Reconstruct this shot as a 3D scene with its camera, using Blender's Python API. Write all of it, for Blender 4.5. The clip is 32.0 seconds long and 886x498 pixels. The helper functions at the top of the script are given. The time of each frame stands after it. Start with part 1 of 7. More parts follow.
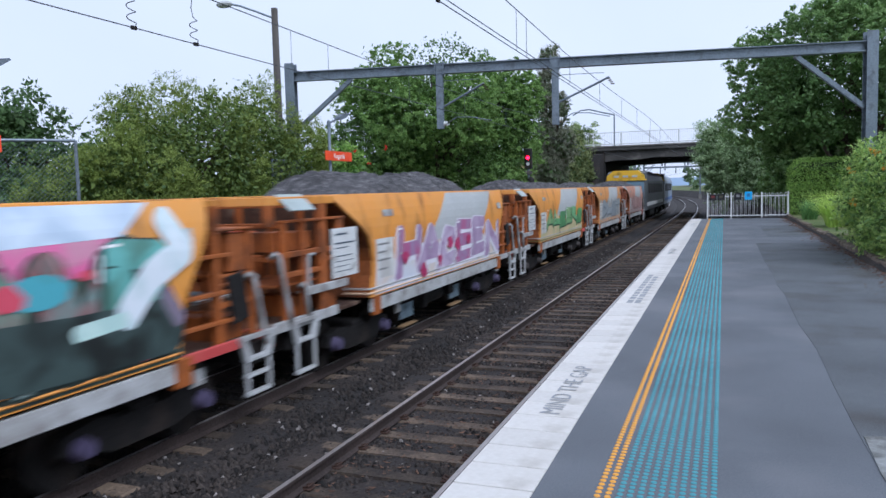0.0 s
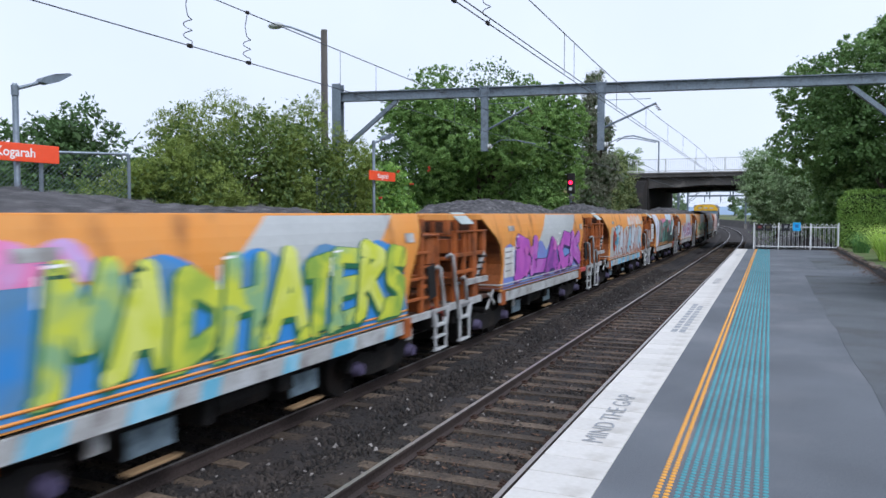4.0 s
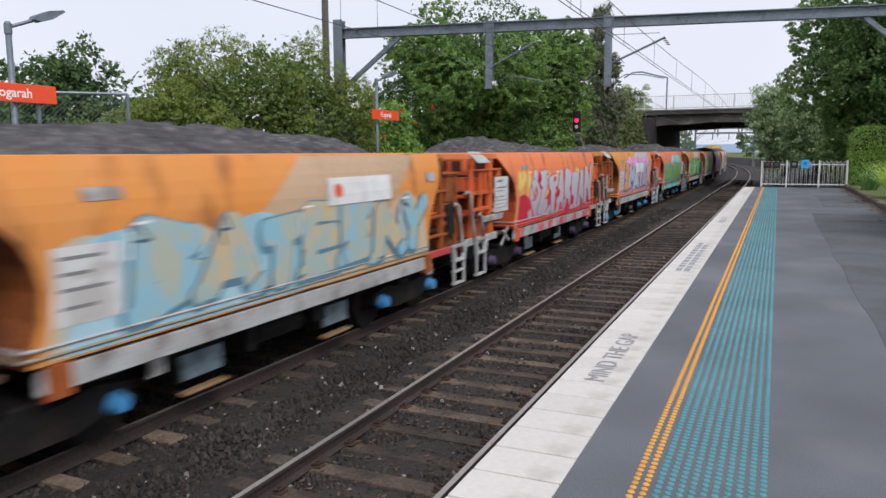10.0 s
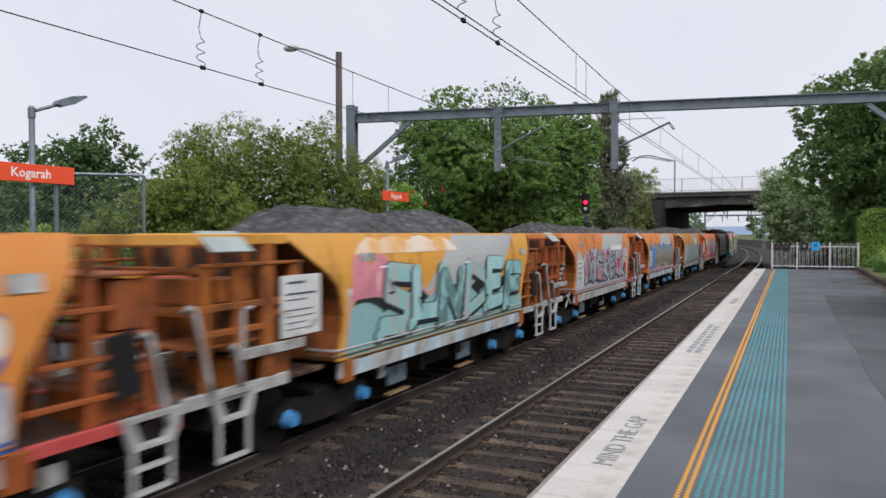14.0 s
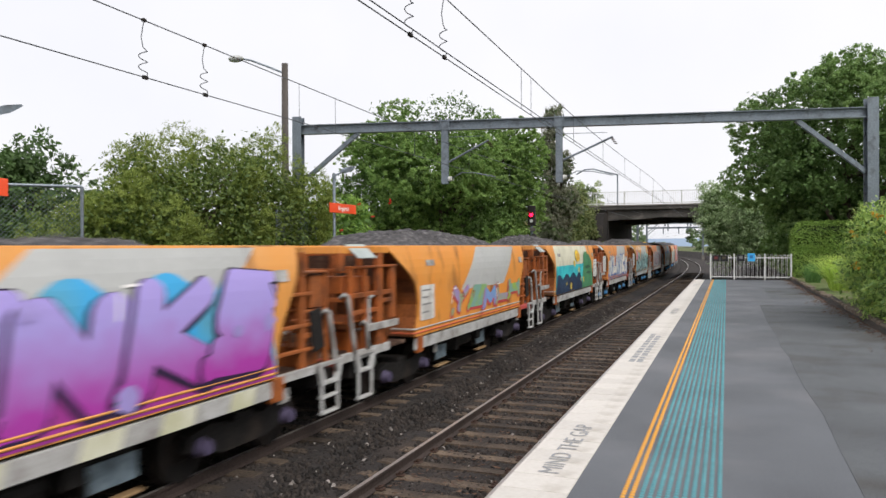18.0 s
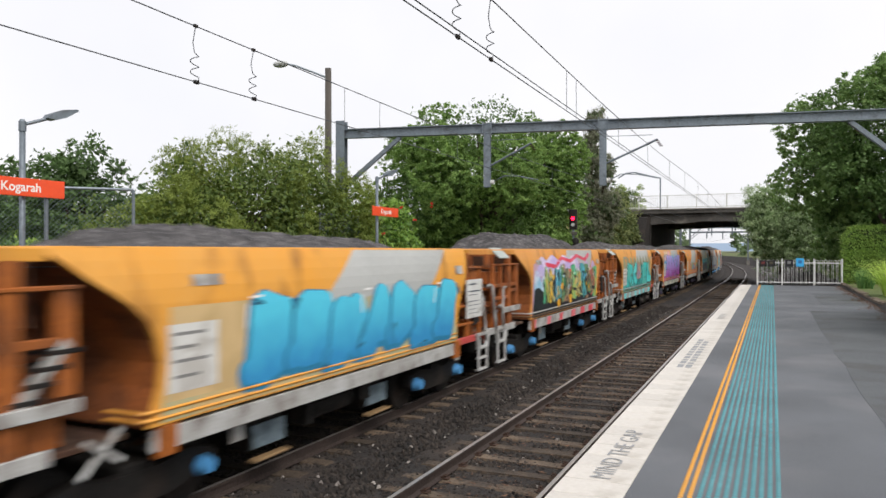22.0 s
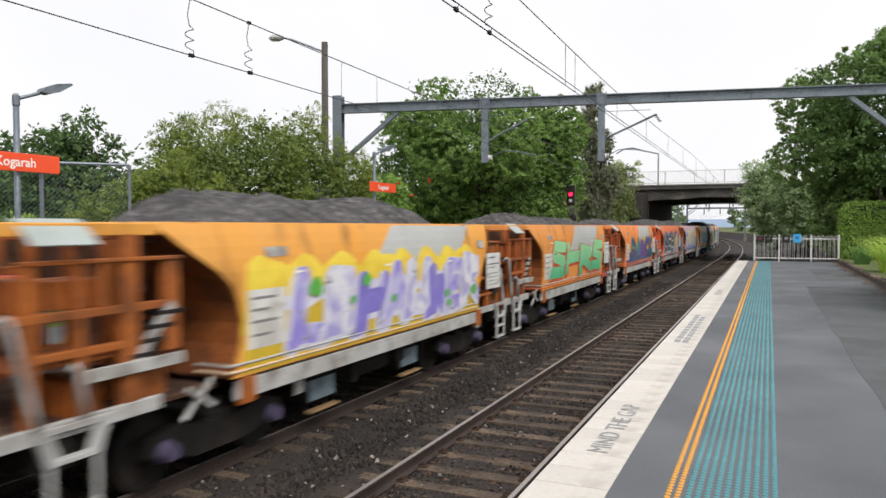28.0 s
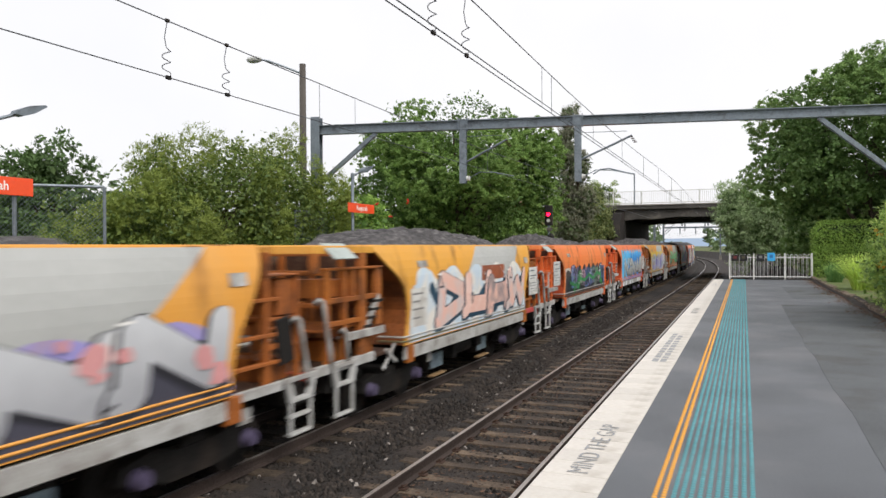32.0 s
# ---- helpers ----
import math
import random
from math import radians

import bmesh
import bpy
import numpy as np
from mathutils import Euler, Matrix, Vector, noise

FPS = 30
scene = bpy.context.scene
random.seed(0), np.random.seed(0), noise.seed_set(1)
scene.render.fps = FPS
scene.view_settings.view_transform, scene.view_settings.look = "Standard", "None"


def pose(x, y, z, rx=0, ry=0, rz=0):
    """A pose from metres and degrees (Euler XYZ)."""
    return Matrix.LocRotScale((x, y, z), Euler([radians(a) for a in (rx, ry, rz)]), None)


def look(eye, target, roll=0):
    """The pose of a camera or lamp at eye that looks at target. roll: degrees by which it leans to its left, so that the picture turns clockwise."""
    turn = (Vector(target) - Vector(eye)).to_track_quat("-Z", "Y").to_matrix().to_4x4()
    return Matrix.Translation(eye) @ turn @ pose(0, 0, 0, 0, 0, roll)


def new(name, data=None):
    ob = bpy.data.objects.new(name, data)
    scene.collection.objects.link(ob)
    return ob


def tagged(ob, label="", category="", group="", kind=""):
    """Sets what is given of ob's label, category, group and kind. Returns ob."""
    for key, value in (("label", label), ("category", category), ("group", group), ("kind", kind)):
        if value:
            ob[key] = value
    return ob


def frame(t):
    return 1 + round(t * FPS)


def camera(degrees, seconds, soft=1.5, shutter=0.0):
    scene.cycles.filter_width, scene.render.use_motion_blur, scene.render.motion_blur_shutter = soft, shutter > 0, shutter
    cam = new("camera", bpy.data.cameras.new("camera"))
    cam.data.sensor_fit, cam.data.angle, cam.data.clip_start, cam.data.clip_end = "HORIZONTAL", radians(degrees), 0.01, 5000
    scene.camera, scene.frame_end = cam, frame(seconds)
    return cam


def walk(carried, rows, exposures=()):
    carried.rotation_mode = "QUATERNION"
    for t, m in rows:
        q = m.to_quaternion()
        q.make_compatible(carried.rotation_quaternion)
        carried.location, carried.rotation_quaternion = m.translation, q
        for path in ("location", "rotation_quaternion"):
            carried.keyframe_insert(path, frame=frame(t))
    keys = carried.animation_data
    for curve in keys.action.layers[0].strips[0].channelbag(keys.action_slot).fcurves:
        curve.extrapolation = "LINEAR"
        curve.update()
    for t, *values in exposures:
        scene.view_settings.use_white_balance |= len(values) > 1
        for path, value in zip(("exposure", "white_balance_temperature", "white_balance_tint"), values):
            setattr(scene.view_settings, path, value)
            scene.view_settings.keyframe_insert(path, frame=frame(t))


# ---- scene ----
cam = camera(62.0, 32.0, soft=1.5, shutter=0.5)

# seconds, eye, target, roll
PATH = [
    (0, (0.1, -0.095, 1.825), (-0.611, 1.768, 1.668), -1.5),
    (0.5, (0.096, -0.096, 1.826), (-0.627, 1.761, 1.652), -1.2),
    (1, (0.068, -0.093, 1.801), (-0.635, 1.767, 1.589), -0.7),
    (1.5, (0.037, -0.084, 1.785), (-0.721, 1.756, 1.578), -0.7),
    (2, (0.036, -0.092, 1.785), (-0.779, 1.724, 1.591), -0.8),
    (2.5, (0.039, -0.084, 1.795), (-0.796, 1.724, 1.614), -0.5),
    (4.5, (0.039, -0.084, 1.809), (-0.746, 1.754, 1.725), 0.1),
    (5, (0.04, -0.049, 1.803), (-0.719, 1.795, 1.647), -0.2),
    (5.5, (0.037, -0.039, 1.808), (-0.717, 1.802, 1.601), -0.1),
    (6, (0.04, -0.036, 1.815), (-0.709, 1.802, 1.57), -0.0),
    (6.5, (0.036, -0.029, 1.818), (-0.711, 1.81, 1.571), 0.1),
    (7, (0.041, -0.031, 1.815), (-0.702, 1.807, 1.552), -0.1),
    (7.5, (0.041, -0.031, 1.812), (-0.707, 1.802, 1.534), -0.2),
    (8, (0.036, -0.021, 1.82), (-0.701, 1.817, 1.537), -0.2),
    (8.5, (0.04, -0.022, 1.811), (-0.69, 1.82, 1.537), -0.3),
    (9, (0.041, -0.019, 1.808), (-0.733, 1.805, 1.533), -0.4),
    (9.5, (0.034, -0.023, 1.811), (-0.766, 1.791, 1.546), -0.3),
    (10, (0.037, -0.021, 1.81), (-0.779, 1.786, 1.552), -0.3),
    (10.5, (0.028, -0.033, 1.821), (-0.799, 1.772, 1.579), -0.2),
    (11, (0.037, -0.028, 1.816), (-0.801, 1.775, 1.596), -0.2),
    (11.5, (0.06, -0.016, 1.787), (-0.799, 1.779, 1.592), -0.5),
    (12, (0.054, -0.05, 1.799), (-0.796, 1.754, 1.648), -0.2),
    (12.5, (0.083, -0.07, 1.815), (-0.809, 1.718, 1.728), -0.5),
    (13, (0.071, -0.054, 1.811), (-0.837, 1.727, 1.758), -0.2),
    (13.5, (0.078, -0.029, 1.811), (-0.816, 1.76, 1.784), -0.3),
    (14, (0.089, -0.017, 1.795), (-0.76, 1.793, 1.755), -0.1),
    (14.5, (0.096, -0.024, 1.79), (-0.718, 1.802, 1.759), -0.1),
    (15, (0.084, -0.043, 1.793), (-0.705, 1.795, 1.753), -0.1),
    (15.5, (0.089, -0.062, 1.803), (-0.687, 1.781, 1.76), -0.2),
    (17.5, (0.098, -0.127, 1.803), (-0.653, 1.726, 1.755), -0.5),
    (18, (0.103, -0.057, 1.794), (-0.615, 1.81, 1.787), -0.2),
    (18.5, (0.047, -0.031, 1.783), (-0.664, 1.838, 1.748), 0.1),
    (19, (0.027, -0.034, 1.772), (-0.75, 1.809, 1.745), -0.1),
    (19.5, (0.033, -0.052, 1.774), (-0.736, 1.794, 1.736), -0.2),
    (20, (0.025, -0.066, 1.774), (-0.755, 1.775, 1.727), -0.2),
    (20.5, (0.016, -0.017, 1.758), (-0.767, 1.824, 1.728), -0.0),
    (21, (0.016, -0.026, 1.755), (-0.765, 1.815, 1.727), -0.0),
    (21.5, (0.028, -0.076, 1.778), (-0.76, 1.762, 1.76), -0.1),
    (22, (0.01, -0.071, 1.775), (-0.805, 1.755, 1.779), -0.0),
    (22.5, (0.007, -0.079, 1.776), (-0.837, 1.734, 1.787), -0.0),
    (23, (0.011, -0.021, 1.763), (-0.851, 1.783, 1.78), -0.3),
    (23.5, (0.014, -0.012, 1.756), (-0.835, 1.798, 1.774), -0.1),
    (24, (0.005, -0.04, 1.775), (-0.837, 1.774, 1.787), -0.1),
    (24.5, (0.015, -0.04, 1.769), (-0.817, 1.779, 1.777), -0.1),
    (25, (0.008, -0.048, 1.773), (-0.812, 1.776, 1.778), -0.1),
    (25.5, (0.013, -0.055, 1.772), (-0.801, 1.772, 1.777), -0.1),
    (27.5, (0.007, -0.071, 1.776), (-0.781, 1.766, 1.729), -0.1),
    (28, (-0.006, -0.054, 1.767), (-0.814, 1.774, 1.706), -0.0),
    (28.5, (-0.007, -0.063, 1.776), (-0.842, 1.754, 1.711), -0.2),
    (29, (0.002, -0.046, 1.768), (-0.84, 1.767, 1.705), -0.2),
    (29.5, (-0.009, -0.018, 1.756), (-0.852, 1.795, 1.689), -0.1),
    (30, (0.003, -0.033, 1.76), (-0.823, 1.787, 1.695), -0.3),
    (30.5, (-0.006, -0.025, 1.762), (-0.817, 1.803, 1.717), -0.1),
    (31, (-0.008, -0.067, 1.775), (-0.778, 1.779, 1.761), -0.2),
    (31.5, (-0.001, -0.074, 1.777), (-0.76, 1.776, 1.767), -0.1),
    (32, (-0.002, -0.061, 1.776), (-0.757, 1.79, 1.77), -0.3),
]
# seconds, stops, kelvin, tint
LIGHT_METER = [(0.0, 0.0, 5350, 14), (1.0, 0.22, 5550, 13), (2.0, 0.33, 5600, 12), (4.5, 0.08, 5550, 13), (5.0, 0.1, 5700, 14), (6.0, 0.38, 5900, 17), (7.0, 0.38, 6050, 15), (9.0, 0.12, 6150, 15), (10.0, -0.03, 6150, 15), (11.0, 0.0, 6350, 14), (12.0, 0.12, 6200, 15), (13.0, -0.05, 6250, 14), (14.0, -0.13, 6250, 14), (15.5, 0.05, 6600, 13), (18.0, 0.16, 6600, 13), (25.0, 0.18, 6700, 12), (32.0, 0.2, 6700, 12)]
walk(cam, [(t, look(eye, target, roll)) for t, eye, target, roll in PATH], LIGHT_METER)

RAIL = -1.1            # height of the rail heads, the platform being 0
NEAR, FAR = -3.3, -7.0  # centre lines of the two tracks
BEND_Y, BEND_R = 70.0, 850.0


def on_track(s, off):
    """Place and heading on a line parallel to the tracks, s metres along it."""
    if s <= BEND_Y:
        return off, s, 0.0
    a = (s - BEND_Y) / BEND_R
    return -BEND_R + (BEND_R + off) * math.cos(a), BEND_Y + (BEND_R + off) * math.sin(a), a


# ---- world and sun ----
world = bpy.data.worlds.new("overcast")
scene.world = world
world.use_nodes = True
wn, wl = world.node_tree.nodes, world.node_tree.links
sky = wn.new("ShaderNodeTexSky")
sky.sky_type, sky.sun_disc = "NISHITA", False
sky.sun_elevation, sky.sun_rotation = radians(47), radians(126)
sky.dust_density, sky.air_density = 3.0, 1.0
grey = wn.new("ShaderNodeHueSaturation")
grey.inputs["Saturation"].default_value = 0.3
cloud = wn.new("ShaderNodeTexNoise")
cloud.inputs["Scale"].default_value, cloud.inputs["Detail"].default_value = 1.6, 5
ramp = wn.new("ShaderNodeValToRGB")
ramp.color_ramp.elements[0].position, ramp.color_ramp.elements[0].color = 0.3, (6.9, 7.2, 7.7, 1)
ramp.color_ramp.elements[1].position, ramp.color_ramp.elements[1].color = 0.7, (8.2, 8.35, 8.6, 1)
veil = wn.new("ShaderNodeMix")
veil.data_type = "RGBA"
veil.inputs["Factor"].default_value = 0.85
back = wn["Background"]
back.inputs["Strength"].default_value = 0.12
wl.new(sky.outputs["Color"], grey.inputs["Color"])
wl.new(cloud.outputs["Fac"], ramp.inputs["Fac"])
wl.new(grey.outputs["Color"], veil.inputs["A"])
wl.new(ramp.outputs["Color"], veil.inputs["B"])
wl.new(veil.outputs["Result"], back.inputs["Color"])

sun = new("sun", bpy.data.lights.new("sun", "SUN"))
sun.data.energy, sun.data.angle, sun.data.color = 2.1, radians(25), (1.0, 0.97, 0.92)
sun.matrix_world = look((0, 0, 50), (-30, 22, 10))

# ---- materials ----
def lin(h):
    c = [int(h[i:i + 2], 16) / 255 for i in (0, 2, 4)]
    return tuple(v / 12.92 if v <= 0.04045 else ((v + 0.055) / 1.055) ** 2.4 for v in c) + (1,)


MATS = {}


def mat(name, a, b=None, rough=0.6, metal=0.0, grain=30.0, big=0.7, bump=0.25, dirt=None, dirt_amount=0.3, dirt_scale=1.5, vary=0.0, stretch=(1, 1, 1), glow=0.0, coat=0.0, island=0.0):
    """A surface of two tones mixed at two scales, with relief and, if asked for, dirt of a third tone."""
    if name in MATS:
        return MATS[name]
    m = bpy.data.materials.new(name)
    m.use_nodes = True
    n, l = m.node_tree.nodes, m.node_tree.links
    p = n["Principled BSDF"]
    A = lin(a)
    B = lin(b) if b else tuple(v * 0.72 for v in A[:3]) + (1,)
    co = n.new("ShaderNodeTexCoord")
    mp = n.new("ShaderNodeMapping")
    mp.inputs["Scale"].default_value = stretch
    l.new(co.outputs["Object"], mp.inputs["Vector"])

    def nz(scale, detail=4):
        t = n.new("ShaderNodeTexNoise")
        t.inputs["Scale"].default_value, t.inputs["Detail"].default_value = scale, detail
        l.new(mp.outputs["Vector"], t.inputs["Vector"])
        return t

    def mix(f, x, y):
        k = n.new("ShaderNodeMix")
        k.data_type = "RGBA"
        if f is not None:
            l.new(f, k.inputs["Factor"])
        for key, v in (("A", x), ("B", y)):
            if isinstance(v, tuple):
                k.inputs[key].default_value = v
            else:
                l.new(v, k.inputs[key])
        return k.outputs["Result"]

    def rng(v, lo, hi, o0=0.0, o1=1.0):
        r = n.new("ShaderNodeMapRange")
        for i, x in zip(("From Min", "From Max", "To Min", "To Max"), (lo, hi, o0, o1)):
            r.inputs[i].default_value = x
        l.new(v, r.inputs["Value"])
        return r.outputs["Result"]

    fine, wide = nz(grain, 5), nz(big, 3)
    s = n.new("ShaderNodeMath")
    s.operation = "ADD"
    l.new(rng(fine.outputs["Fac"], 0.3, 0.7, 0, 0.5), s.inputs[0])
    l.new(rng(wide.outputs["Fac"], 0.35, 0.65, 0, 0.5), s.inputs[1])
    col = mix(s.outputs["Value"], A, B)
    if dirt:
        d = nz(dirt_scale, 6)
        col = mix(rng(d.outputs["Fac"], 0.62 - dirt_amount * 0.3, 0.72, 0, 0.85), col, lin(dirt))
    if vary or island:
        if island:
            g = n.new("ShaderNodeNewGeometry")
            out = g.outputs["Random Per Island"]
            amount = island
        else:
            g = n.new("ShaderNodeObjectInfo")
            out = g.outputs["Random"]
            amount = vary
        h = n.new("ShaderNodeHueSaturation")
        l.new(rng(out, 0, 1, 1 - amount, 1 + amount), h.inputs["Value"])
        l.new(col, h.inputs["Color"])
        col = h.outputs["Color"]
    l.new(col, p.inputs["Base Color"])
    l.new(rng(fine.outputs["Fac"], 0.2, 0.8, max(0.03, rough - 0.12), min(1, rough + 0.12)), p.inputs["Roughness"])
    p.inputs["Metallic"].default_value = metal
    if coat:
        p.inputs["Coat Weight"].default_value = coat
    if glow:
        p.inputs["Emission Color"].default_value, p.inputs["Emission Strength"].default_value = A, glow
    if bump:
        bn = n.new("ShaderNodeBump")
        bn.inputs["Strength"].default_value, bn.inputs["Distance"].default_value = bump, 0.02
        l.new(fine.outputs["Fac"], bn.inputs["Height"])
        l.new(bn.outputs["Normal"], p.inputs["Normal"])
    MATS[name] = m
    return m


def leaf_mat(name, a, b):
    """Leaves: each its own shade between two greens, glossy and a little translucent."""
    if name in MATS:
        return MATS[name]
    m = bpy.data.materials.new(name)
    m.use_nodes = True
    n, l = m.node_tree.nodes, m.node_tree.links
    p = n["Principled BSDF"]
    g = n.new("ShaderNodeNewGeometry")
    k = n.new("ShaderNodeMix")
    k.data_type = "RGBA"
    k.inputs["A"].default_value, k.inputs["B"].default_value = lin(a), lin(b)
    l.new(g.outputs["Random Per Island"], k.inputs["Factor"])
    l.new(k.outputs["Result"], p.inputs["Base Color"])
    p.inputs["Roughness"].default_value = 0.65
    tr = n.new("ShaderNodeBsdfTranslucent")
    l.new(k.outputs["Result"], tr.inputs["Color"])
    ad = n.new("ShaderNodeMixShader")
    ad.inputs["Fac"].default_value = 0.35
    l.new(p.outputs["BSDF"], ad.inputs[1])
    l.new(tr.outputs["BSDF"], ad.inputs[2])
    l.new(ad.outputs["Shader"], n["Material Output"].inputs["Surface"])
    MATS[name] = m
    return m


def glass_mat(name, tint):
    if name in MATS:
        return MATS[name]
    m = bpy.data.materials.new(name)
    m.use_nodes = True
    p = m.node_tree.nodes["Principled BSDF"]
    p.inputs["Base Color"].default_value = lin(tint)
    p.inputs["Roughness"].default_value = 0.05
    p.inputs["Metallic"].default_value = 0.0
    p.inputs["Coat Weight"].default_value = 1.0
    MATS[name] = m
    return m


# ---- mesh kit ----
class Geo:
    """Vertices and faces gathered for one mesh."""

    def __init__(self):
        self.v, self.f = [], []

    def add(self, vs, fs):
        k = len(self.v)
        self.v += [tuple(p) for p in vs]
        self.f += [tuple(i + k for i in q) for q in fs]
        return self

    def box(self, x0, x1, y0, y1, z0, z1, c=0.0):
        """A box with its edges chamfered by c."""
        c = min(c, (x1 - x0) * 0.45, (y1 - y0) * 0.45, (z1 - z0) * 0.45)
        if c <= 0:
            return self.add([(x, y, z) for x in (x0, x1) for y in (y0, y1) for z in (z0, z1)],
                            [(0, 1, 3, 2), (4, 6, 7, 5), (0, 4, 5, 1), (2, 3, 7, 6), (0, 2, 6, 4), (1, 5, 7, 3)])
        vs, ix = [], {}
        for i, x in enumerate((x0, x1)):
            for j, y in enumerate((y0, y1)):
                for k, z in enumerate((z0, z1)):
                    sx, sy, sz = (c if i == 0 else -c), (c if j == 0 else -c), (c if k == 0 else -c)
                    for a, p in enumerate(((x, y + sy, z + sz), (x + sx, y, z + sz), (x + sx, y + sy, z))):
                        ix[i, j, k, a] = len(vs)
                        vs.append(p)
        fs = []
        for i in (0, 1):
            fs.append([ix[i, 0, 0, 0], ix[i, 0, 1, 0], ix[i, 1, 1, 0], ix[i, 1, 0, 0]][::1 if i == 0 else -1])
            fs.append([ix[0, i, 0, 1], ix[1, i, 0, 1], ix[1, i, 1, 1], ix[0, i, 1, 1]][::1 if i == 0 else -1])
            fs.append([ix[0, 0, i, 2], ix[0, 1, i, 2], ix[1, 1, i, 2], ix[1, 0, i, 2]][::1 if i == 0 else -1])
            for j in (0, 1):
                s = 1 if i == j else -1
                fs.append([ix[i, j, 0, 0], ix[i, j, 0, 1], ix[i, j, 1, 1], ix[i, j, 1, 0]][::s])
                fs.append([ix[0, i, j, 1], ix[0, i, j, 2], ix[1, i, j, 2], ix[1, i, j, 1]][::s])
                fs.append([ix[i, 0, j, 2], ix[i, 0, j, 0], ix[i, 1, j, 0], ix[i, 1, j, 2]][::s])
                for k in (0, 1):
                    fs.append([ix[i, j, k, 0], ix[i, j, k, 1], ix[i, j, k, 2]])
        return self.add(vs, fs)

    def tube(self, pts, r, seg=8, cap=True, r_end=None):
        """A round bar along a line of points."""
        pts = [Vector(p) for p in pts]
        rings = []
        for i, p in enumerate(pts):
            d = (pts[min(i + 1, len(pts) - 1)] - pts[max(i - 1, 0)]).normalized()
            u = d.cross(Vector((0, 0, 1)) if abs(d.z) < 0.95 else Vector((0, 1, 0))).normalized()
            w = u.cross(d)
            k = r if r_end is None else r + (r_end - r) * i / (len(pts) - 1)
            rings.append([p + (u * math.cos(2 * math.pi * j / seg) + w * math.sin(2 * math.pi * j / seg)) * k for j in range(seg)])
        vs = [q for ring in rings for q in ring]
        fs = [(i * seg + j, (i + 1) * seg + j, (i + 1) * seg + (j + 1) % seg, i * seg + (j + 1) % seg) for i in range(len(pts) - 1) for j in range(seg)]
        if cap:
            fs += [tuple(range(seg)), tuple((len(pts) - 1) * seg + j for j in reversed(range(seg)))]
        return self.add(vs, fs)

    def bar(self, p0, p1, w, h):
        """A flat bar of width w (across, level) and depth h from point to point."""
        p0, p1 = Vector(p0), Vector(p1)
        d = (p1 - p0).normalized()
        u = d.cross(Vector((0, 0, 1)))
        u = Vector((1, 0, 0)) if u.length < 1e-3 else u.normalized()
        k = u.cross(d)
        vs = [p + u * (w / 2 * a) + k * (h / 2 * b) for p in (p0, p1) for a, b in ((-1, -1), (1, -1), (1, 1), (-1, 1))]
        return self.add(vs, [(0, 1, 2, 3), (7, 6, 5, 4), (0, 4, 5, 1), (1, 5, 6, 2), (2, 6, 7, 3), (3, 7, 4, 0)])

    def prism(self, prof, axis, a, b):
        """A closed outline, drawn in the other two axes, drawn out along an axis."""
        k = "xyz".index(axis)
        n = len(prof)
        vs = []
        for t in (a, b):
            for u, w in prof:
                q = [u, w]
                q.insert(k, t)
                vs.append(q)
        fs = [tuple(range(n)), tuple(range(2 * n - 1, n - 1, -1))]
        fs += [(i, n + i, n + (i + 1) % n, (i + 1) % n) for i in range(n)]
        return self.add(vs, fs)

    def disc(self, cx, cy, cz, axis, r, t, seg=16, r2=None):
        """A drum of thickness t centred at a point, its axis along x, y or z."""
        k = "xyz".index(axis)
        d = [0, 0, 0]
        d[k] = t / 2
        c = Vector((cx, cy, cz))
        return self.tube([c - Vector(d), c + Vector(d)], r, seg, True, r2)

    def ball(self, cx, cy, cz, rx, ry, rz, seg=10, rings=6):
        vs = [(cx, cy, cz - rz)]
        for i in range(1, rings):
            a = math.pi * i / rings
            for j in range(seg):
                b = 2 * math.pi * j / seg
                vs.append((cx + rx * math.sin(a) * math.cos(b), cy + ry * math.sin(a) * math.sin(b), cz - rz * math.cos(a)))
        vs.append((cx, cy, cz + rz))
        fs = [(0, 1 + (j + 1) % seg, 1 + j) for j in range(seg)]
        for i in range(rings - 2):
            for j in range(seg):
                k = 1 + i * seg
                fs.append((k + j, k + (j + 1) % seg, k + seg + (j + 1) % seg, k + seg + j))
        k = 1 + (rings - 2) * seg
        fs += [(k + j, k + (j + 1) % seg, len(vs) - 1) for j in range(seg)]
        return self.add(vs, fs)

    def mesh(self, name, material, smooth=False):
        me = bpy.data.meshes.new(name)
        me.from_pydata(self.v, [], self.f)
        if material:
            me.materials.append(material)
        if smooth:
            me.shade_smooth()
        bm = bmesh.new()
        bm.from_mesh(me)
        bmesh.ops.recalc_face_normals(bm, faces=bm.faces)
        bm.to_mesh(me)
        bm.free()
        return me


def part(name, geo, material, parent=None, label="", smooth=False, at=None, kind=""):
    me = geo.mesh(name, material, smooth) if isinstance(geo, Geo) else geo
    ob = new(name, me)
    if parent is not None:
        ob.parent = parent
    if at is not None:
        ob.matrix_basis = at
    return tagged(ob, label, kind=kind)


def thing(name, label, category, at=None, group="", kind=""):
    ob = new(name)
    ob.empty_display_size = 0.2
    if at is not None:
        ob.matrix_basis = at
    return tagged(ob, label, category, group, kind)


def raw_mesh(name, v, f, material, smooth=False):
    me = bpy.data.meshes.new(name)
    me.from_pydata(v, [], f)
    me.materials.append(material)
    if smooth:
        me.shade_smooth()
    return me


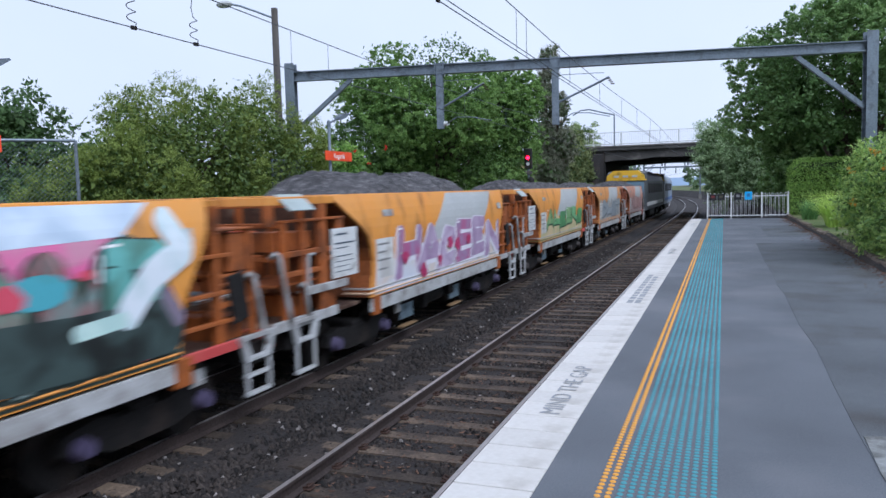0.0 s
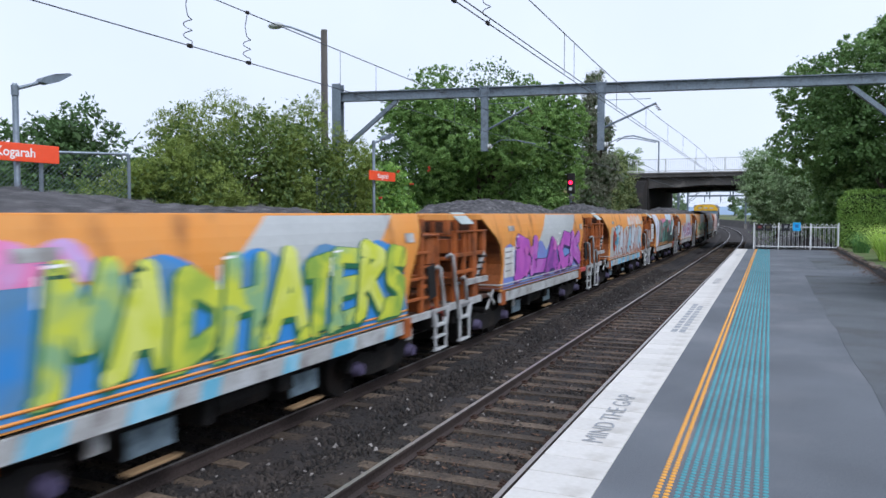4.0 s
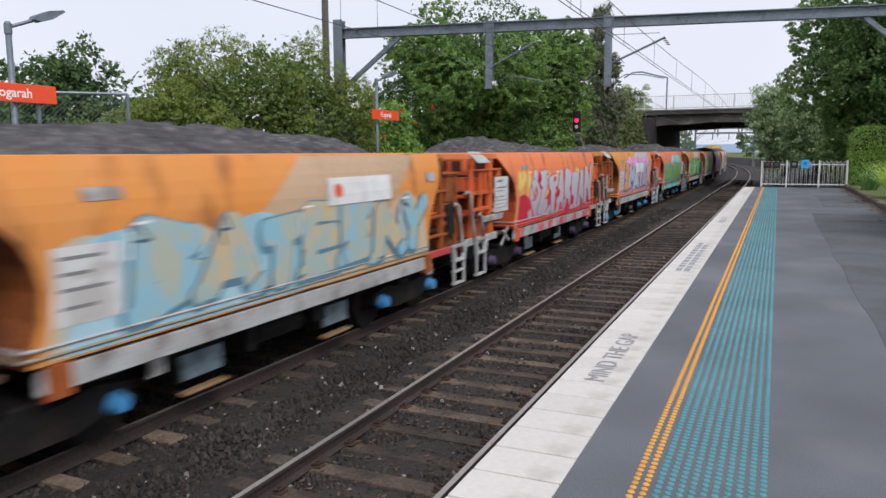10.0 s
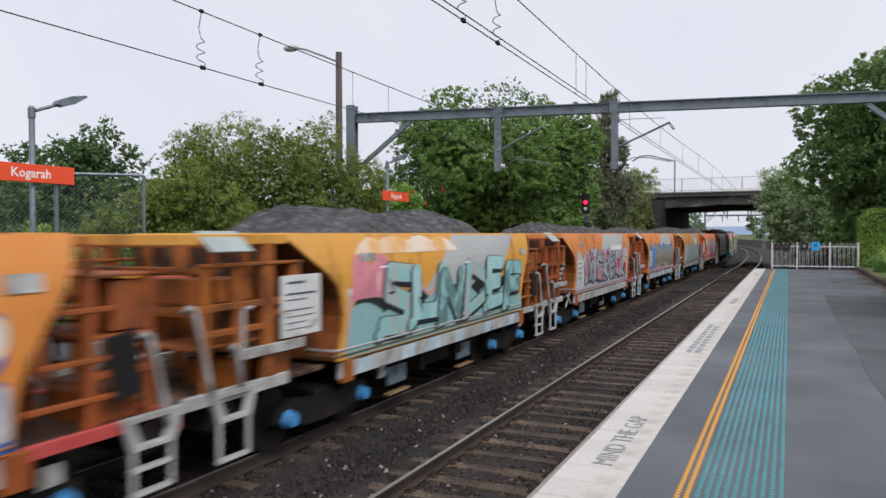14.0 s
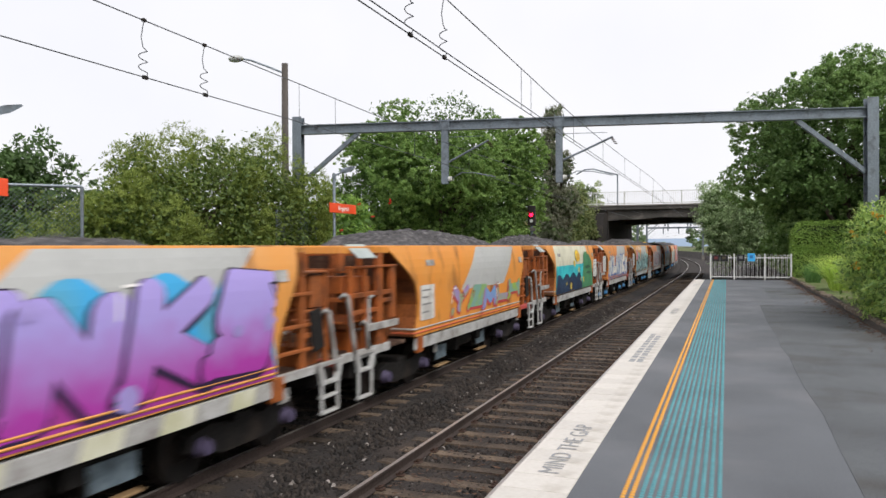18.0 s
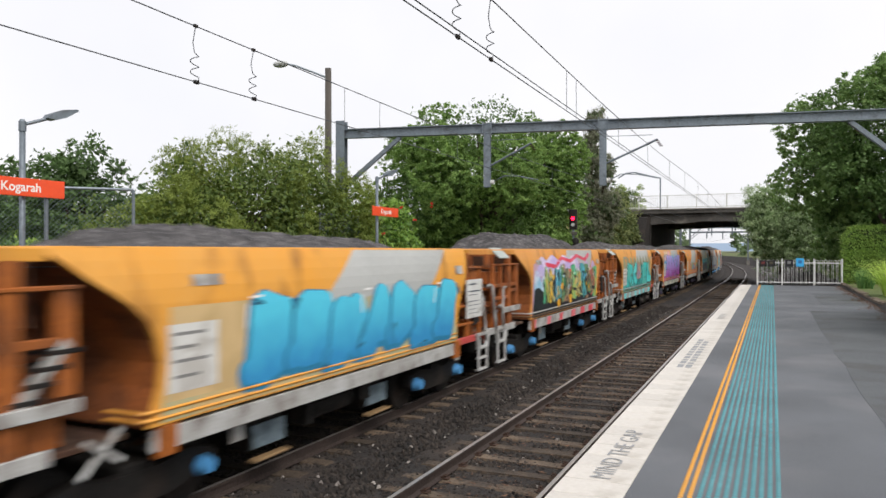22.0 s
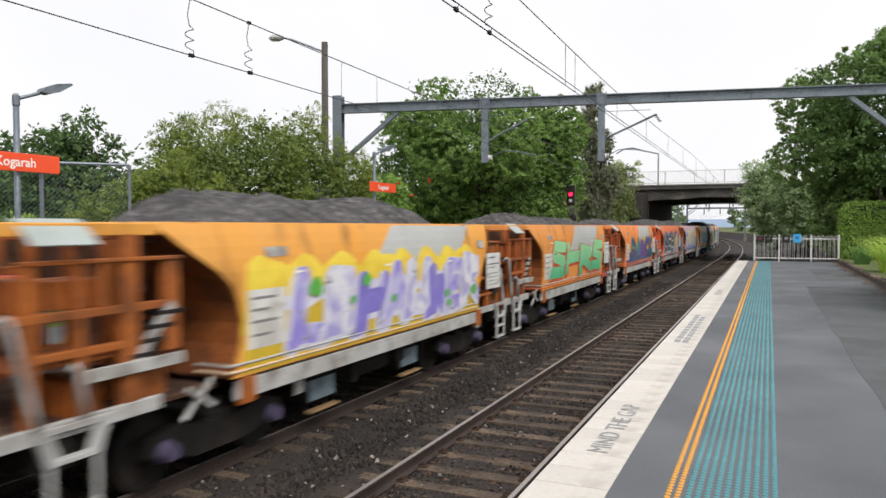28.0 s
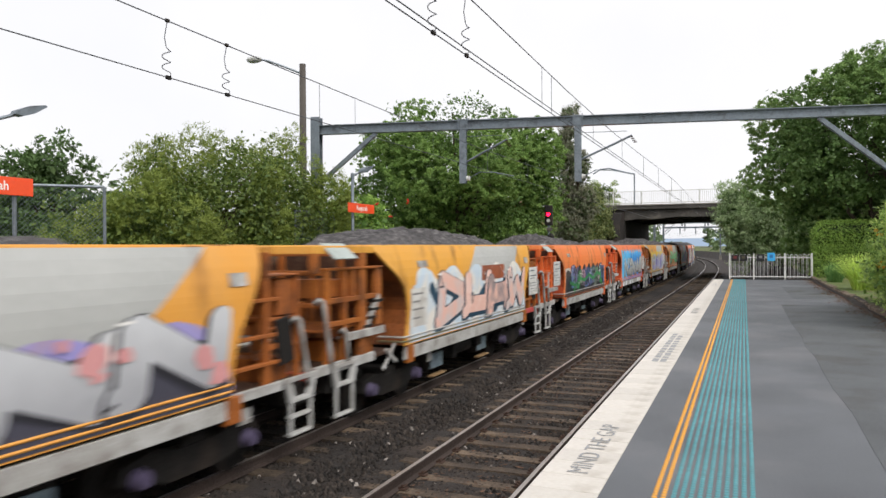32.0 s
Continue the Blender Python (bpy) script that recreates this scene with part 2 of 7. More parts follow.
def letters(text, size, offset=0.0, spacing=1.0):
    """The built-in letters as flat vertices and faces in x, y, and their width."""
    cu = bpy.data.curves.new("letters", "FONT")
    cu.body, cu.size, cu.offset, cu.space_character, cu.resolution_u = text, size, offset, spacing, 3
    ob = bpy.data.objects.new("letters", cu)
    scene.collection.objects.link(ob)
    me = ob.to_mesh()
    v = [(p.co.x, p.co.y) for p in me.vertices]
    f = [tuple(p.vertices) for p in me.polygons]
    ob.to_mesh_clear()
    bpy.data.objects.remove(ob)
    bpy.data.curves.remove(cu)
    return v, f, max((p[0] for p in v), default=0)


def fade(top, foot):
    """Spray paint that fades from one colour at the foot of a wagon's side to another at its top."""
    name = "fade_%s_%s" % (top, foot)
    if name in MATS:
        return MATS[name]
    m = paint(top, 0.1).copy()
    m.name = name
    n, l = m.node_tree.nodes, m.node_tree.links
    co = n.new("ShaderNodeTexCoord")
    sp = n.new("ShaderNodeSeparateXYZ")
    nz = n.new("ShaderNodeTexNoise")
    nz.inputs["Scale"].default_value = 3.0
    ad = n.new("ShaderNodeMath")
    ad.operation = "MULTIPLY_ADD"
    ad.inputs[1].default_value = 0.5
    rg = n.new("ShaderNodeMapRange")
    rg.inputs["From Min"].default_value, rg.inputs["From Max"].default_value = 1.65, 2.4
    mx = n.new("ShaderNodeMix")
    mx.data_type = "RGBA"
    mx.inputs["A"].default_value, mx.inputs["B"].default_value = lin(foot), lin(top)
    l.new(co.outputs["Object"], sp.inputs["Vector"])
    l.new(co.outputs["Object"], nz.inputs["Vector"])
    l.new(nz.outputs["Fac"], ad.inputs[0])
    l.new(sp.outputs["Z"], ad.inputs[2])
    l.new(ad.outputs["Value"], rg.inputs["Value"])
    l.new(rg.outputs["Result"], mx.inputs["Factor"])
    l.new(mx.outputs["Result"], n["Principled BSDF"].inputs["Base Color"])
    MATS[name] = m
    return m


M_RUST = mat("rusty_steel", "5a4438", "3a2a24", 0.75, 0.4, 40, 2, 0.4)
M_RAILTOP = mat("worn_rail_head", "c0bab6", "9a928c", 0.33, 0.6, 60, 3, 0.05, stretch=(1, 0.1, 1))
M_RAILSIDE = mat("rail_web", "4b3f3a", "2f2724", 0.8, 0.2, 30, 1.2, 0.3)
M_SLEEPER = mat("weathered_sleeper", "70604f", "40362d", 0.88, 0, 24, 2.2, 0.5, dirt="2c2521", dirt_amount=0.6, dirt_scale=3, vary=0.6)
M_BALLAST = mat("ballast_bed", "302b29", "1b1816", 0.95, 0, 26, 0.5, 1.0, dirt="3f352e", dirt_amount=0.5, dirt_scale=0.8)
M_STONE = mat("ballast_stone", "39322d", "1e1a17", 0.9, 0, 30, 0.6, 0.3, island=0.85)
M_ASPHALT = mat("worn_asphalt", "686c71", "484b4f", 0.75, 0, 90, 0.5, 0.35, dirt="6f7073", dirt_amount=0.35, dirt_scale=0.6)
M_ASPHALT2 = mat("asphalt_patch", "5f6366", "45484b", 0.8, 0, 80, 0.7, 0.4, dirt="3d3a36", dirt_amount=0.4, dirt_scale=0.9)
M_COPE = mat("painted_coping", "cdc9c2", "c0bbb3", 0.7, 0, 22, 1.1, 0.2, dirt="a8a298", dirt_amount=0.12, dirt_scale=2.2, vary=0.06)
M_CONC = mat("concrete", "8d8a83", "6c6862", 0.85, 0, 25, 0.9, 0.4, dirt="4b4844", dirt_amount=0.4, dirt_scale=1.2)
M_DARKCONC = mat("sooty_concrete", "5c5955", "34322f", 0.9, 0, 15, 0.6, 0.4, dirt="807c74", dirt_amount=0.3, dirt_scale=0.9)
M_TEAL = mat("teal_stud", "488f97", "3a7c84", 0.55, 0, 60, 1, 0.05, island=0.12)
M_YELLOW = mat("yellow_stud", "e0a030", "c98a22", 0.5, 0, 60, 1, 0.05, island=0.1)
M_GALV = mat("galvanised_steel", "808a92", "656e76", 0.5, 0.55, 20, 1.5, 0.1, dirt="55585c", dirt_amount=0.2, dirt_scale=4)
M_WHITE = mat("white_paint", "dedfdc", "c4c4c0", 0.5, 0, 40, 1.5, 0.08, dirt="8c8880", dirt_amount=0.2, dirt_scale=5)
M_WHITEDIRTY = mat("grubby_white_paint", "bfc1c0", "989691", 0.6, 0, 30, 1.8, 0.12, dirt="6c625a", dirt_amount=0.45, dirt_scale=3)
M_BLACK = mat("black_steel", "1d1a18", "100e0c", 0.75, 0.2, 30, 1.5, 0.3, dirt="342b25", dirt_amount=0.4, dirt_scale=2)
M_WIRE = mat("copper_wire", "5c6066", "45484c", 0.6, 0.5, 50, 3, 0)
M_WOOD = mat("weathered_pole", "59544f", "3d3935", 0.85, 0, 30, 2, 0.4, stretch=(4, 4, 0.3))
M_EARTH = mat("earth_and_litter", "5d4a3c", "3d3027", 0.95, 0, 22, 0.8, 0.8, dirt="6f5f45", dirt_amount=0.5, dirt_scale=2)
M_GRASS = mat("rough_grass", "5c6a33", "3c4a22", 0.95, 0, 12, 0.4, 0.9, dirt="77693f", dirt_amount=0.4, dirt_scale=0.5)
M_SIGN = mat("orange_enamel", "f0552a", "e44d22", 0.35, 0, 30, 1, 0.0)
M_LETTER = mat("white_letters", "f3f1ee", "e6e4e0", 0.5, 0, 30, 1, 0.0)
M_LAMP_LENS = mat("lamp_lens", "c9ccc9", "a8aaa8", 0.25, 0, 30, 2, 0.0)
M_RED_LIGHT = mat("red_signal_light", "ff1030", "ff1030", 0.3, 0, 30, 1, 0.0, glow=9.0)
M_BARK = mat("bark", "54483c", "33291f", 0.95, 0, 18, 2, 0.8, stretch=(3, 3, 0.6))
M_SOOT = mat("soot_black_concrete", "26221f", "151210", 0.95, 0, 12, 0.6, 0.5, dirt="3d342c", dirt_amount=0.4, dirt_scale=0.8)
M_LITTER = mat("dry_leaf_litter", "6a4f3e", "47362b", 0.95, 0, 40, 2, 0.4, island=0.4)
M_CHIP = mat("pale_stone_chip", "8e8883", "6f6964", 0.85, 0, 30, 2, 0.2, island=0.35)

# ---- ground ----
def ground():
    """One sheet: track bed, the ground behind each platform, the banks at the bridge, and the land to the horizon."""
    xs = [-2500, -900, -400, -200, -120, -80, -55, -40, -30, -24, -19, -16, -14, -12.8, -11.7, -11.62, -10.2, -9.0, -8.6, -7.9, -7.0, -6.0, -5.2, -4.6, -4.0, -3.3, -2.6, -2.0, -1.4, -1.0, 0.0, 1.6, 3.2, 4.5, 6, 8, 11, 15, 20, 28, 40, 60, 90, 150, 300, 900, 2500]
    ys = [-400, -120, -60, -35, -20] + [-12 + 1.5 * i for i in range(50)] + [64, 66, 68, 72, 76, 80, 84, 90, 97, 105, 115, 128, 142, 160, 180, 205, 235, 270, 320, 400, 550, 800, 1300, 2600]
    v = []
    for y in ys:
        sx, sy, a = on_track(max(y, -400), 0.0)
        shift = sx if y < 320 else on_track(320, 0.0)[0]
        for x in xs:
            bed = -11.62 < x < 3.2
            if bed:
                z = RAIL - 0.32
            elif x <= -11.62:
                z = -0.12 + max(0.0, min(1.0, (y - 44) / 18)) * min(4.2, (-11.6 - x) * 1.3) * (1 if y < 95 else max(0, 1 - (y - 95) / 40))
            else:
                z = 0.16 + max(0.0, min(1.0, (y - 46) / 16)) * min(4.0, (x - 3.2) * 0.9) * (1 if y < 95 else max(0, 1 - (y - 95) / 40))
            if y > 44 and -11.62 < x < -9.8:
                z = RAIL - 0.3 + (-9.8 - x) * 0.9
            if abs(x) < 60 and not bed:
                z += 0.1 * noise.noise(Vector((x * 0.3, y * 0.3, 0)))
            if abs(x) > 100 or y > 350:
                z += 2.0 * noise.noise(Vector((x * 0.004, y * 0.004, 3)))
            v.append((x + (shift if abs(x) < 130 else 0), y, z))
    w = len(xs)
    f, kinds = [], []
    for j in range(len(ys) - 1):
        for i in range(w - 1):
            f.append((j * w + i, j * w + i + 1, (j + 1) * w + i + 1, (j + 1) * w + i))
            kinds.append(0 if -11.6 < (xs[i] + xs[i + 1]) / 2 < 3.0 else 1)
    me = raw_mesh("ground", v, f, M_BALLAST)
    me.materials.append(M_GRASS)
    for p, k in zip(me.polygons, kinds):
        p.material_index = k
    tagged(new("ground", me), "dark ballast bed with rough grass and earth on both sides", "ground", kind="structure")


ground()


def ballast_bank(name, off, y0, y1, label):
    """The raised bed of stones that carries one track."""
    rnd = random.Random(int(off * 10) + 7)
    prof = [(-2.1, -0.42), (-1.55, -0.2), (-1.2, -0.17), (-0.95, -0.2), (-0.6, -0.2), (-0.2, -0.18), (0.2, -0.18), (0.6, -0.2), (0.95, -0.2), (1.2, -0.17), (1.55, -0.2), (2.1, -0.42)]
    v, f = [], []
    s, j = y0, 0
    while s < y1:
        for u, z in prof:
            x, y, a = on_track(s, off + u)
            v.append((x, y, RAIL + z + rnd.uniform(-0.02, 0.02)))
        if j:
            k = len(prof)
            f += [((j - 1) * k + i, (j - 1) * k + i + 1, j * k + i + 1, j * k + i) for i in range(k - 1)]
        j += 1
        s += 0.35 if s < 45 else 3.0
    tagged(new(name, raw_mesh(name, v, f, M_BALLAST, True)), label, "track bed", kind="structure")


ballast_bank("track_bed_near", NEAR, -40, 330, "dark grey crushed stone track bed")
ballast_bank("track_bed_far", FAR, -40, 330, "dark grey crushed stone track bed under the goods train")


def stones():
    """Loose stones lying on the bed, too many to count."""
    rnd = np.random.RandomState(4)
    n = 78000
    x = rnd.uniform(-8.2, -1.75, n)
    y = np.where(np.arange(n) < 68000, 2.0 + rnd.rand(n) ** 1.6 * 40, rnd.uniform(-9, 2, n))
    d = np.minimum(np.abs(x - NEAR), np.abs(x - FAR))
    z = np.where(d < 1.55, RAIL - 0.205, RAIL - 0.2 - (d - 1.55) * 0.36)
    base = np.array([(1, 0, -.3), (0, 1, -.3), (-1, 0, -.3), (0, -1, -.3), (0.35, 0.3, 0.75), (-0.4, 0.1, 0.65), (0.1, -0.45, 0.6)])
    faces = np.array([(0, 1, 4), (1, 2, 5), (2, 3, 5), (3, 0, 6), (1, 5, 4), (3, 6, 5), (0, 4, 6), (4, 5, 6)])
    z += 0.008 * np.sin(x * 3.1 + y * 0.9) * np.sin(y * 1.7 - x * 2.0)
    size = rnd.uniform(0.018, 0.055, n)
    ang = rnd.uniform(0, 6.28, n)
    v = np.empty((n, 7, 3))
    jit = base[None] * rnd.uniform(0.65, 1.25, (n, 7, 3)) * size[:, None, None]
    c, s = np.cos(ang)[:, None], np.sin(ang)[:, None]
    v[:, :, 0] = jit[:, :, 0] * c - jit[:, :, 1] * s + x[:, None]
    v[:, :, 1] = jit[:, :, 0] * s + jit[:, :, 1] * c + y[:, None]
    v[:, :, 2] = jit[:, :, 2] + z[:, None] + 0.012
    f = faces[None] + (np.arange(n) * 7)[:, None, None]
    pale = np.repeat(rnd.rand(n) < 0.018, 8)
    me = raw_mesh("loose_ballast", v.reshape(-1, 3).tolist(), f.reshape(-1, 3).tolist(), M_STONE)
    me.materials.append(M_CHIP)
    me.polygons.foreach_set("material_index", pale.astype(np.int32))
    tagged(new("loose_ballast", me), "loose dark grey crushed stones between the rails", "ballast", kind="stuff")


stones()


def rail_line(off, y0, y1, label):
    """A flat-bottomed rail: foot, web and head, the top worn bright."""
    prof = [(-0.07, -0.16), (0.07, -0.16), (0.07, -0.148), (0.012, -0.125), (0.012, -0.045), (0.035, -0.035), (0.035, -0.006), (0.028, 0.0), (-0.028, 0.0), (-0.035, -0.006), (-0.035, -0.035), (-0.012, -0.045), (-0.012, -0.125), (-0.07, -0.148)]
    k = len(prof)
    v, f, mi = [], [], []
    ss = [y0 + 5 * i for i in range(int((70 - y0) / 5) + 1)] + [70 + 4 * i for i in range(1, int((y1 - 70) / 4))]
    for j, s in enumerate(ss):
        for u, z in prof:
            x, y, a = on_track(s, off + u)
            v.append((x, y, RAIL + z))
        if j:
            for i in range(k):
                f.append(((j - 1) * k + i, (j - 1) * k + (i + 1) % k, j * k + (i + 1) % k, j * k + i))
                mi.append(1 if i == 7 else 0)
    me = raw_mesh("rail", v, f, M_RAILSIDE)
    me.materials.append(M_RAILTOP)
    for p, q in zip(me.polygons, mi):
        p.material_index = q
    tagged(new("rail", me), label, "rail", "running rails", "structure")


for c in (NEAR, FAR):
    for side in (-0.7525, 0.7525 if c == FAR else 0.825):
        rail_line(c + side, -40, 330, "steel rail with a bright worn head and rusty web")


def sleepers():
    """Sleepers under both tracks; each is a piece with its two pairs of rail clips nearby."""
    rnd = random.Random(11)
    holder = {c: thing("sleepers", "weathered brown sleepers half buried in dark ballast", "sleepers", kind="structure") for c in (NEAR, FAR)}
    shapes = []
    for i in range(4):
        q = Geo().box(-1.25, 1.25, -0.12, 0.12, -0.3, -0.155, 0.015)
        q.v = [(x + rnd.uniform(-0.03, 0.03) * (abs(x) > 1), y + rnd.uniform(-0.012, 0.012), z + rnd.uniform(-0.006, 0.006)) for x, y, z in q.v]
        shapes.append(q.mesh("sleeper", M_SLEEPER))
    clip = Geo()
    for e in (-0.7525, 0.7525):
        for s in (-1, 1):
            clip.box(e + s * 0.1 - 0.05, e + s * 0.1 + 0.05, -0.06, 0.06, -0.156, -0.132, 0.01)
            clip.tube([(e + s * 0.05, -0.04, -0.13), (e + s * 0.12, -0.05, -0.105), (e + s * 0.13, 0.04, -0.105), (e + s * 0.05, 0.04, -0.13)], 0.012, 5)
    clip_me = clip.mesh("rail_clip", M_RUST)
    for c in (NEAR, FAR):
        for i in range(150):
            s = -6 + i * 0.62 + rnd.uniform(-0.03, 0.03)
            x, y, a = on_track(s, c)
            ob = new("sleeper", shapes[i % 4])
            ob.parent = holder[c]
            ob.matrix_basis = pose(x, y, RAIL + rnd.uniform(-0.012, 0.004), 0, 0, math.degrees(a) + rnd.uniform(-0.8, 0.8))
            if s < 26 and c == NEAR:
                q = new("rail_clip", clip_me)
                q.parent = holder[c]
                q.matrix_basis = pose(x, y, RAIL, 0, 0, 0)


# ---- the platform in front ----
EDGE, PLAT_END = -1.465, 41.2


def platform():
    base = thing("platform", "asphalt station platform with a white painted concrete edge", "platform", kind="structure")
    g = Geo().box(EDGE + 0.5, 3.15, -14, PLAT_END, -0.6, 0.0)
    me = g.mesh("platform_surface", M_ASPHALT)
    part("platform_surface", me, None, base, "worn grey asphalt")
    part("platform_wall", Geo().box(EDGE + 0.14, EDGE + 0.5, -14, PLAT_END, RAIL - 0.4, -0.13), M_CONC, base, "stained concrete platform face")
    part("platform_footing", Geo().box(EDGE + 0.5, 3.15, -14, PLAT_END, RAIL - 0.5, -0.6), M_CONC, base)
    # repairs in the asphalt, of slightly other tone
    rnd = random.Random(5)
    for x0, x1, y0, y1 in ((1.02, 3.1, 3.2, 24.0), (1.5, 3.1, 27.0, 34.0)):
        pts = []
        for i in range(14):
            pts.append((x0 + (x1 - x0) * i / 13, y0 + rnd.uniform(-0.06, 0.06)))
        for i in range(14):
            pts.append((x1 - rnd.uniform(0, 0.04), y0 + (y1 - y0) * (i + 1) / 15))
        for i in range(14):
            pts.append((x1 - (x1 - x0) * i / 13, y1 + rnd.uniform(-0.06, 0.06)))
        for i in range(14):
            pts.append((x0 + rnd.uniform(-0.03, 0.05), y1 - (y1 - y0) * (i + 1) / 15))
        part("asphalt_repair", Geo().prism(pts, "z", -0.02, 0.0035), M_ASPHALT2, base, "slightly darker asphalt patch")
    part("concrete_patch", Geo().prism([(1.03, 3.6), (1.7, 3.6), (1.74, 5.6), (1.45, 5.7), (1.2, 5.78), (1.04, 5.74), (1.02, 5.0), (1.05, 4.4)], "z", -0.05, 0.009), mat("broken_concrete", "8e908e", "666661", 0.85, 0, 25, 2.5, 0.5, dirt="33312d", dirt_amount=0.55, dirt_scale=5), base, "pale mottled concrete patch")
    return base


PLATFORM = platform()


def lettering(text, size, parent, m, material, name, label, thick=0.003):
    v, f, w = letters(text, size)
    me = raw_mesh(name, [(x, y, thick) for x, y in v], f, material)
    ob = part(name, me, None, parent, label)
    ob.matrix_basis = m
    return ob, w


M_STENCIL = mat("grey_stencil_paint", "83868a", "9fa09f", 0.8, 0, 60, 4, 0.1)
for y in (5.64, 20.2, 34.5):
    lettering("MIND THE GAP", 0.243, PLATFORM, pose(-1.13, y, 0.006, 0, 0, 90), M_STENCIL, "stencilled_warning", "worn grey stencilled warning on the white edge")


# a longer worn line of lettering, past reading
rnd = random.Random(6)
for row, x in enumerate((-1.32, -1.2)):
    y = 11.6
    while y < 15.2:
        w = rnd.uniform(0.16, 0.34)
        part("stencilled_line", Geo().box(x, x + 0.09, y, y + w, 0.0055, 0.0065), M_STENCIL, PLATFORM, "worn grey stencilled line")
        y += w + rnd.uniform(0.06, 0.14)


def litter():
    """Dry leaves and twigs along the foot of the garden edging and between the near rails."""
    rnd = np.random.RandomState(31)
    n = 5200
    edge = rnd.rand(n) < 0.6
    y = np.where(edge, rnd.uniform(9, PLAT_END, n), 4 + rnd.rand(n) ** 1.4 * 30)
    x = np.where(edge, 3.12 - np.abs(rnd.normal(0, 0.22, n)) * (0.6 + 0.6 * np.sin(y * 0.8) ** 2), rnd.uniform(NEAR - 0.65, NEAR + 1.4, n))
    z = np.where(edge, 0.008, RAIL - 0.165)
    a, r = rnd.uniform(0, 6.28, n), rnd.uniform(0.018, 0.05, n)
    c, s = np.cos(a) * r, np.sin(a) * r
    v = np.stack([np.stack([x + c, y + s, z + rnd.uniform(0, 0.02, n)], 1), np.stack([x - s * 0.4, y + c * 0.4, z], 1), np.stack([x - c, y - s, z + rnd.uniform(0, 0.02, n)], 1), np.stack([x + s * 0.4, y - c * 0.4, z], 1)], 1)
    me = raw_mesh("leaf_litter", v.reshape(-1, 3).tolist(), np.arange(n * 4).reshape(-1, 4).tolist(), M_LITTER)
    tagged(new("leaf_litter", me), "dry brown fallen leaves along the platform and track", "leaves", kind="stuff")


litter()


def fence_white():
    """Picket fence with a gate across the end of the platform."""
    root = thing("picket_fence", "white steel looped-top fence with a gate across the platform end", "fence", pose(-0.72, PLAT_END + 0.1, 0, 0, 0, 0))
    W = 3.9
    for x in (0.0, 1.16, 2.62, 3.86):
        part("fence_post", Geo().box(x, x + 0.07, -0.035, 0.035, 0, 1.36, 0.008), M_WHITE, root)
    for z in (0.13, 1.12):
        part("fence_rail", Geo().box(0.07, W, -0.02, 0.02, z, z + 0.05, 0.005), M_WHITE, root)
    picket = Geo().tube([(0, 0, 0.06), (0, 0, 1.2)] + [(0.065 - 0.065 * math.cos(a), 0, 1.2 + 0.1 * math.sin(a)) for a in (0.5, 1.1, 1.57, 2.1, 2.7)] + [(0.13, 0, 1.2), (0.13, 0, 0.06)], 0.012, 6)
    me = picket.mesh("picket", M_WHITE, True)
    x = 0.11
    while x < W - 0.15:
        if not any(p - 0.13 < x < p + 0.05 for p in (1.16, 2.62)):
            part("picket", me, None, root, at=pose(x, 0, 0))
        x += 0.2
    for x, w, hgt, a, b in ((0.12, 0.36, 0.3, "1d1a1b", "6e2a28"), (0.52, 0.36, 0.3, "1b1b1b", "4e4834"), (1.34, 0.36, 0.34, "1c1d20", "7c7c7c"), (1.84, 0.36, 0.4, "3aa5de", "2c6ea8")):
        s = part("notice", Geo().box(x, x + w, -0.052, -0.04, 0.98 - 0.02, 0.98 + hgt, 0.004), mat("notice_" + a, a, a, 0.4, 0, 30, 1, 0), root, "small enamel notice")
        part("notice_mark", Geo().box(x + w * 0.28, x + w * 0.72, -0.056, -0.053, 0.98 + hgt * 0.35, 0.98 + hgt * 0.75), mat("mark_" + b, b, b, 0.4, 0, 30, 1, 0), s)


fence_white()


def second_platform():
    base = thing("opposite_platform", "low asphalt platform behind the goods train", "platform", kind="structure")
    part("platform_surface", Geo().box(-11.6, -8.75, -14, 40, -0.3, -0.02), M_ASPHALT2, base)
    part("platform_wall", Geo().box(-11.6, -8.6, -14, 40, RAIL - 0.4, -0.3), M_CONC, base)
    part("platform_coping", Geo().box(-8.75, -8.55, -14, 40, -0.3, -0.016, 0.01), M_COPE, base)


second_platform()


# ---- overhead line ----
BEAM_A, BEAM_B = Vector((-12.1, 19.4, 5.22)), Vector((3.74, 22.6, 5.22))


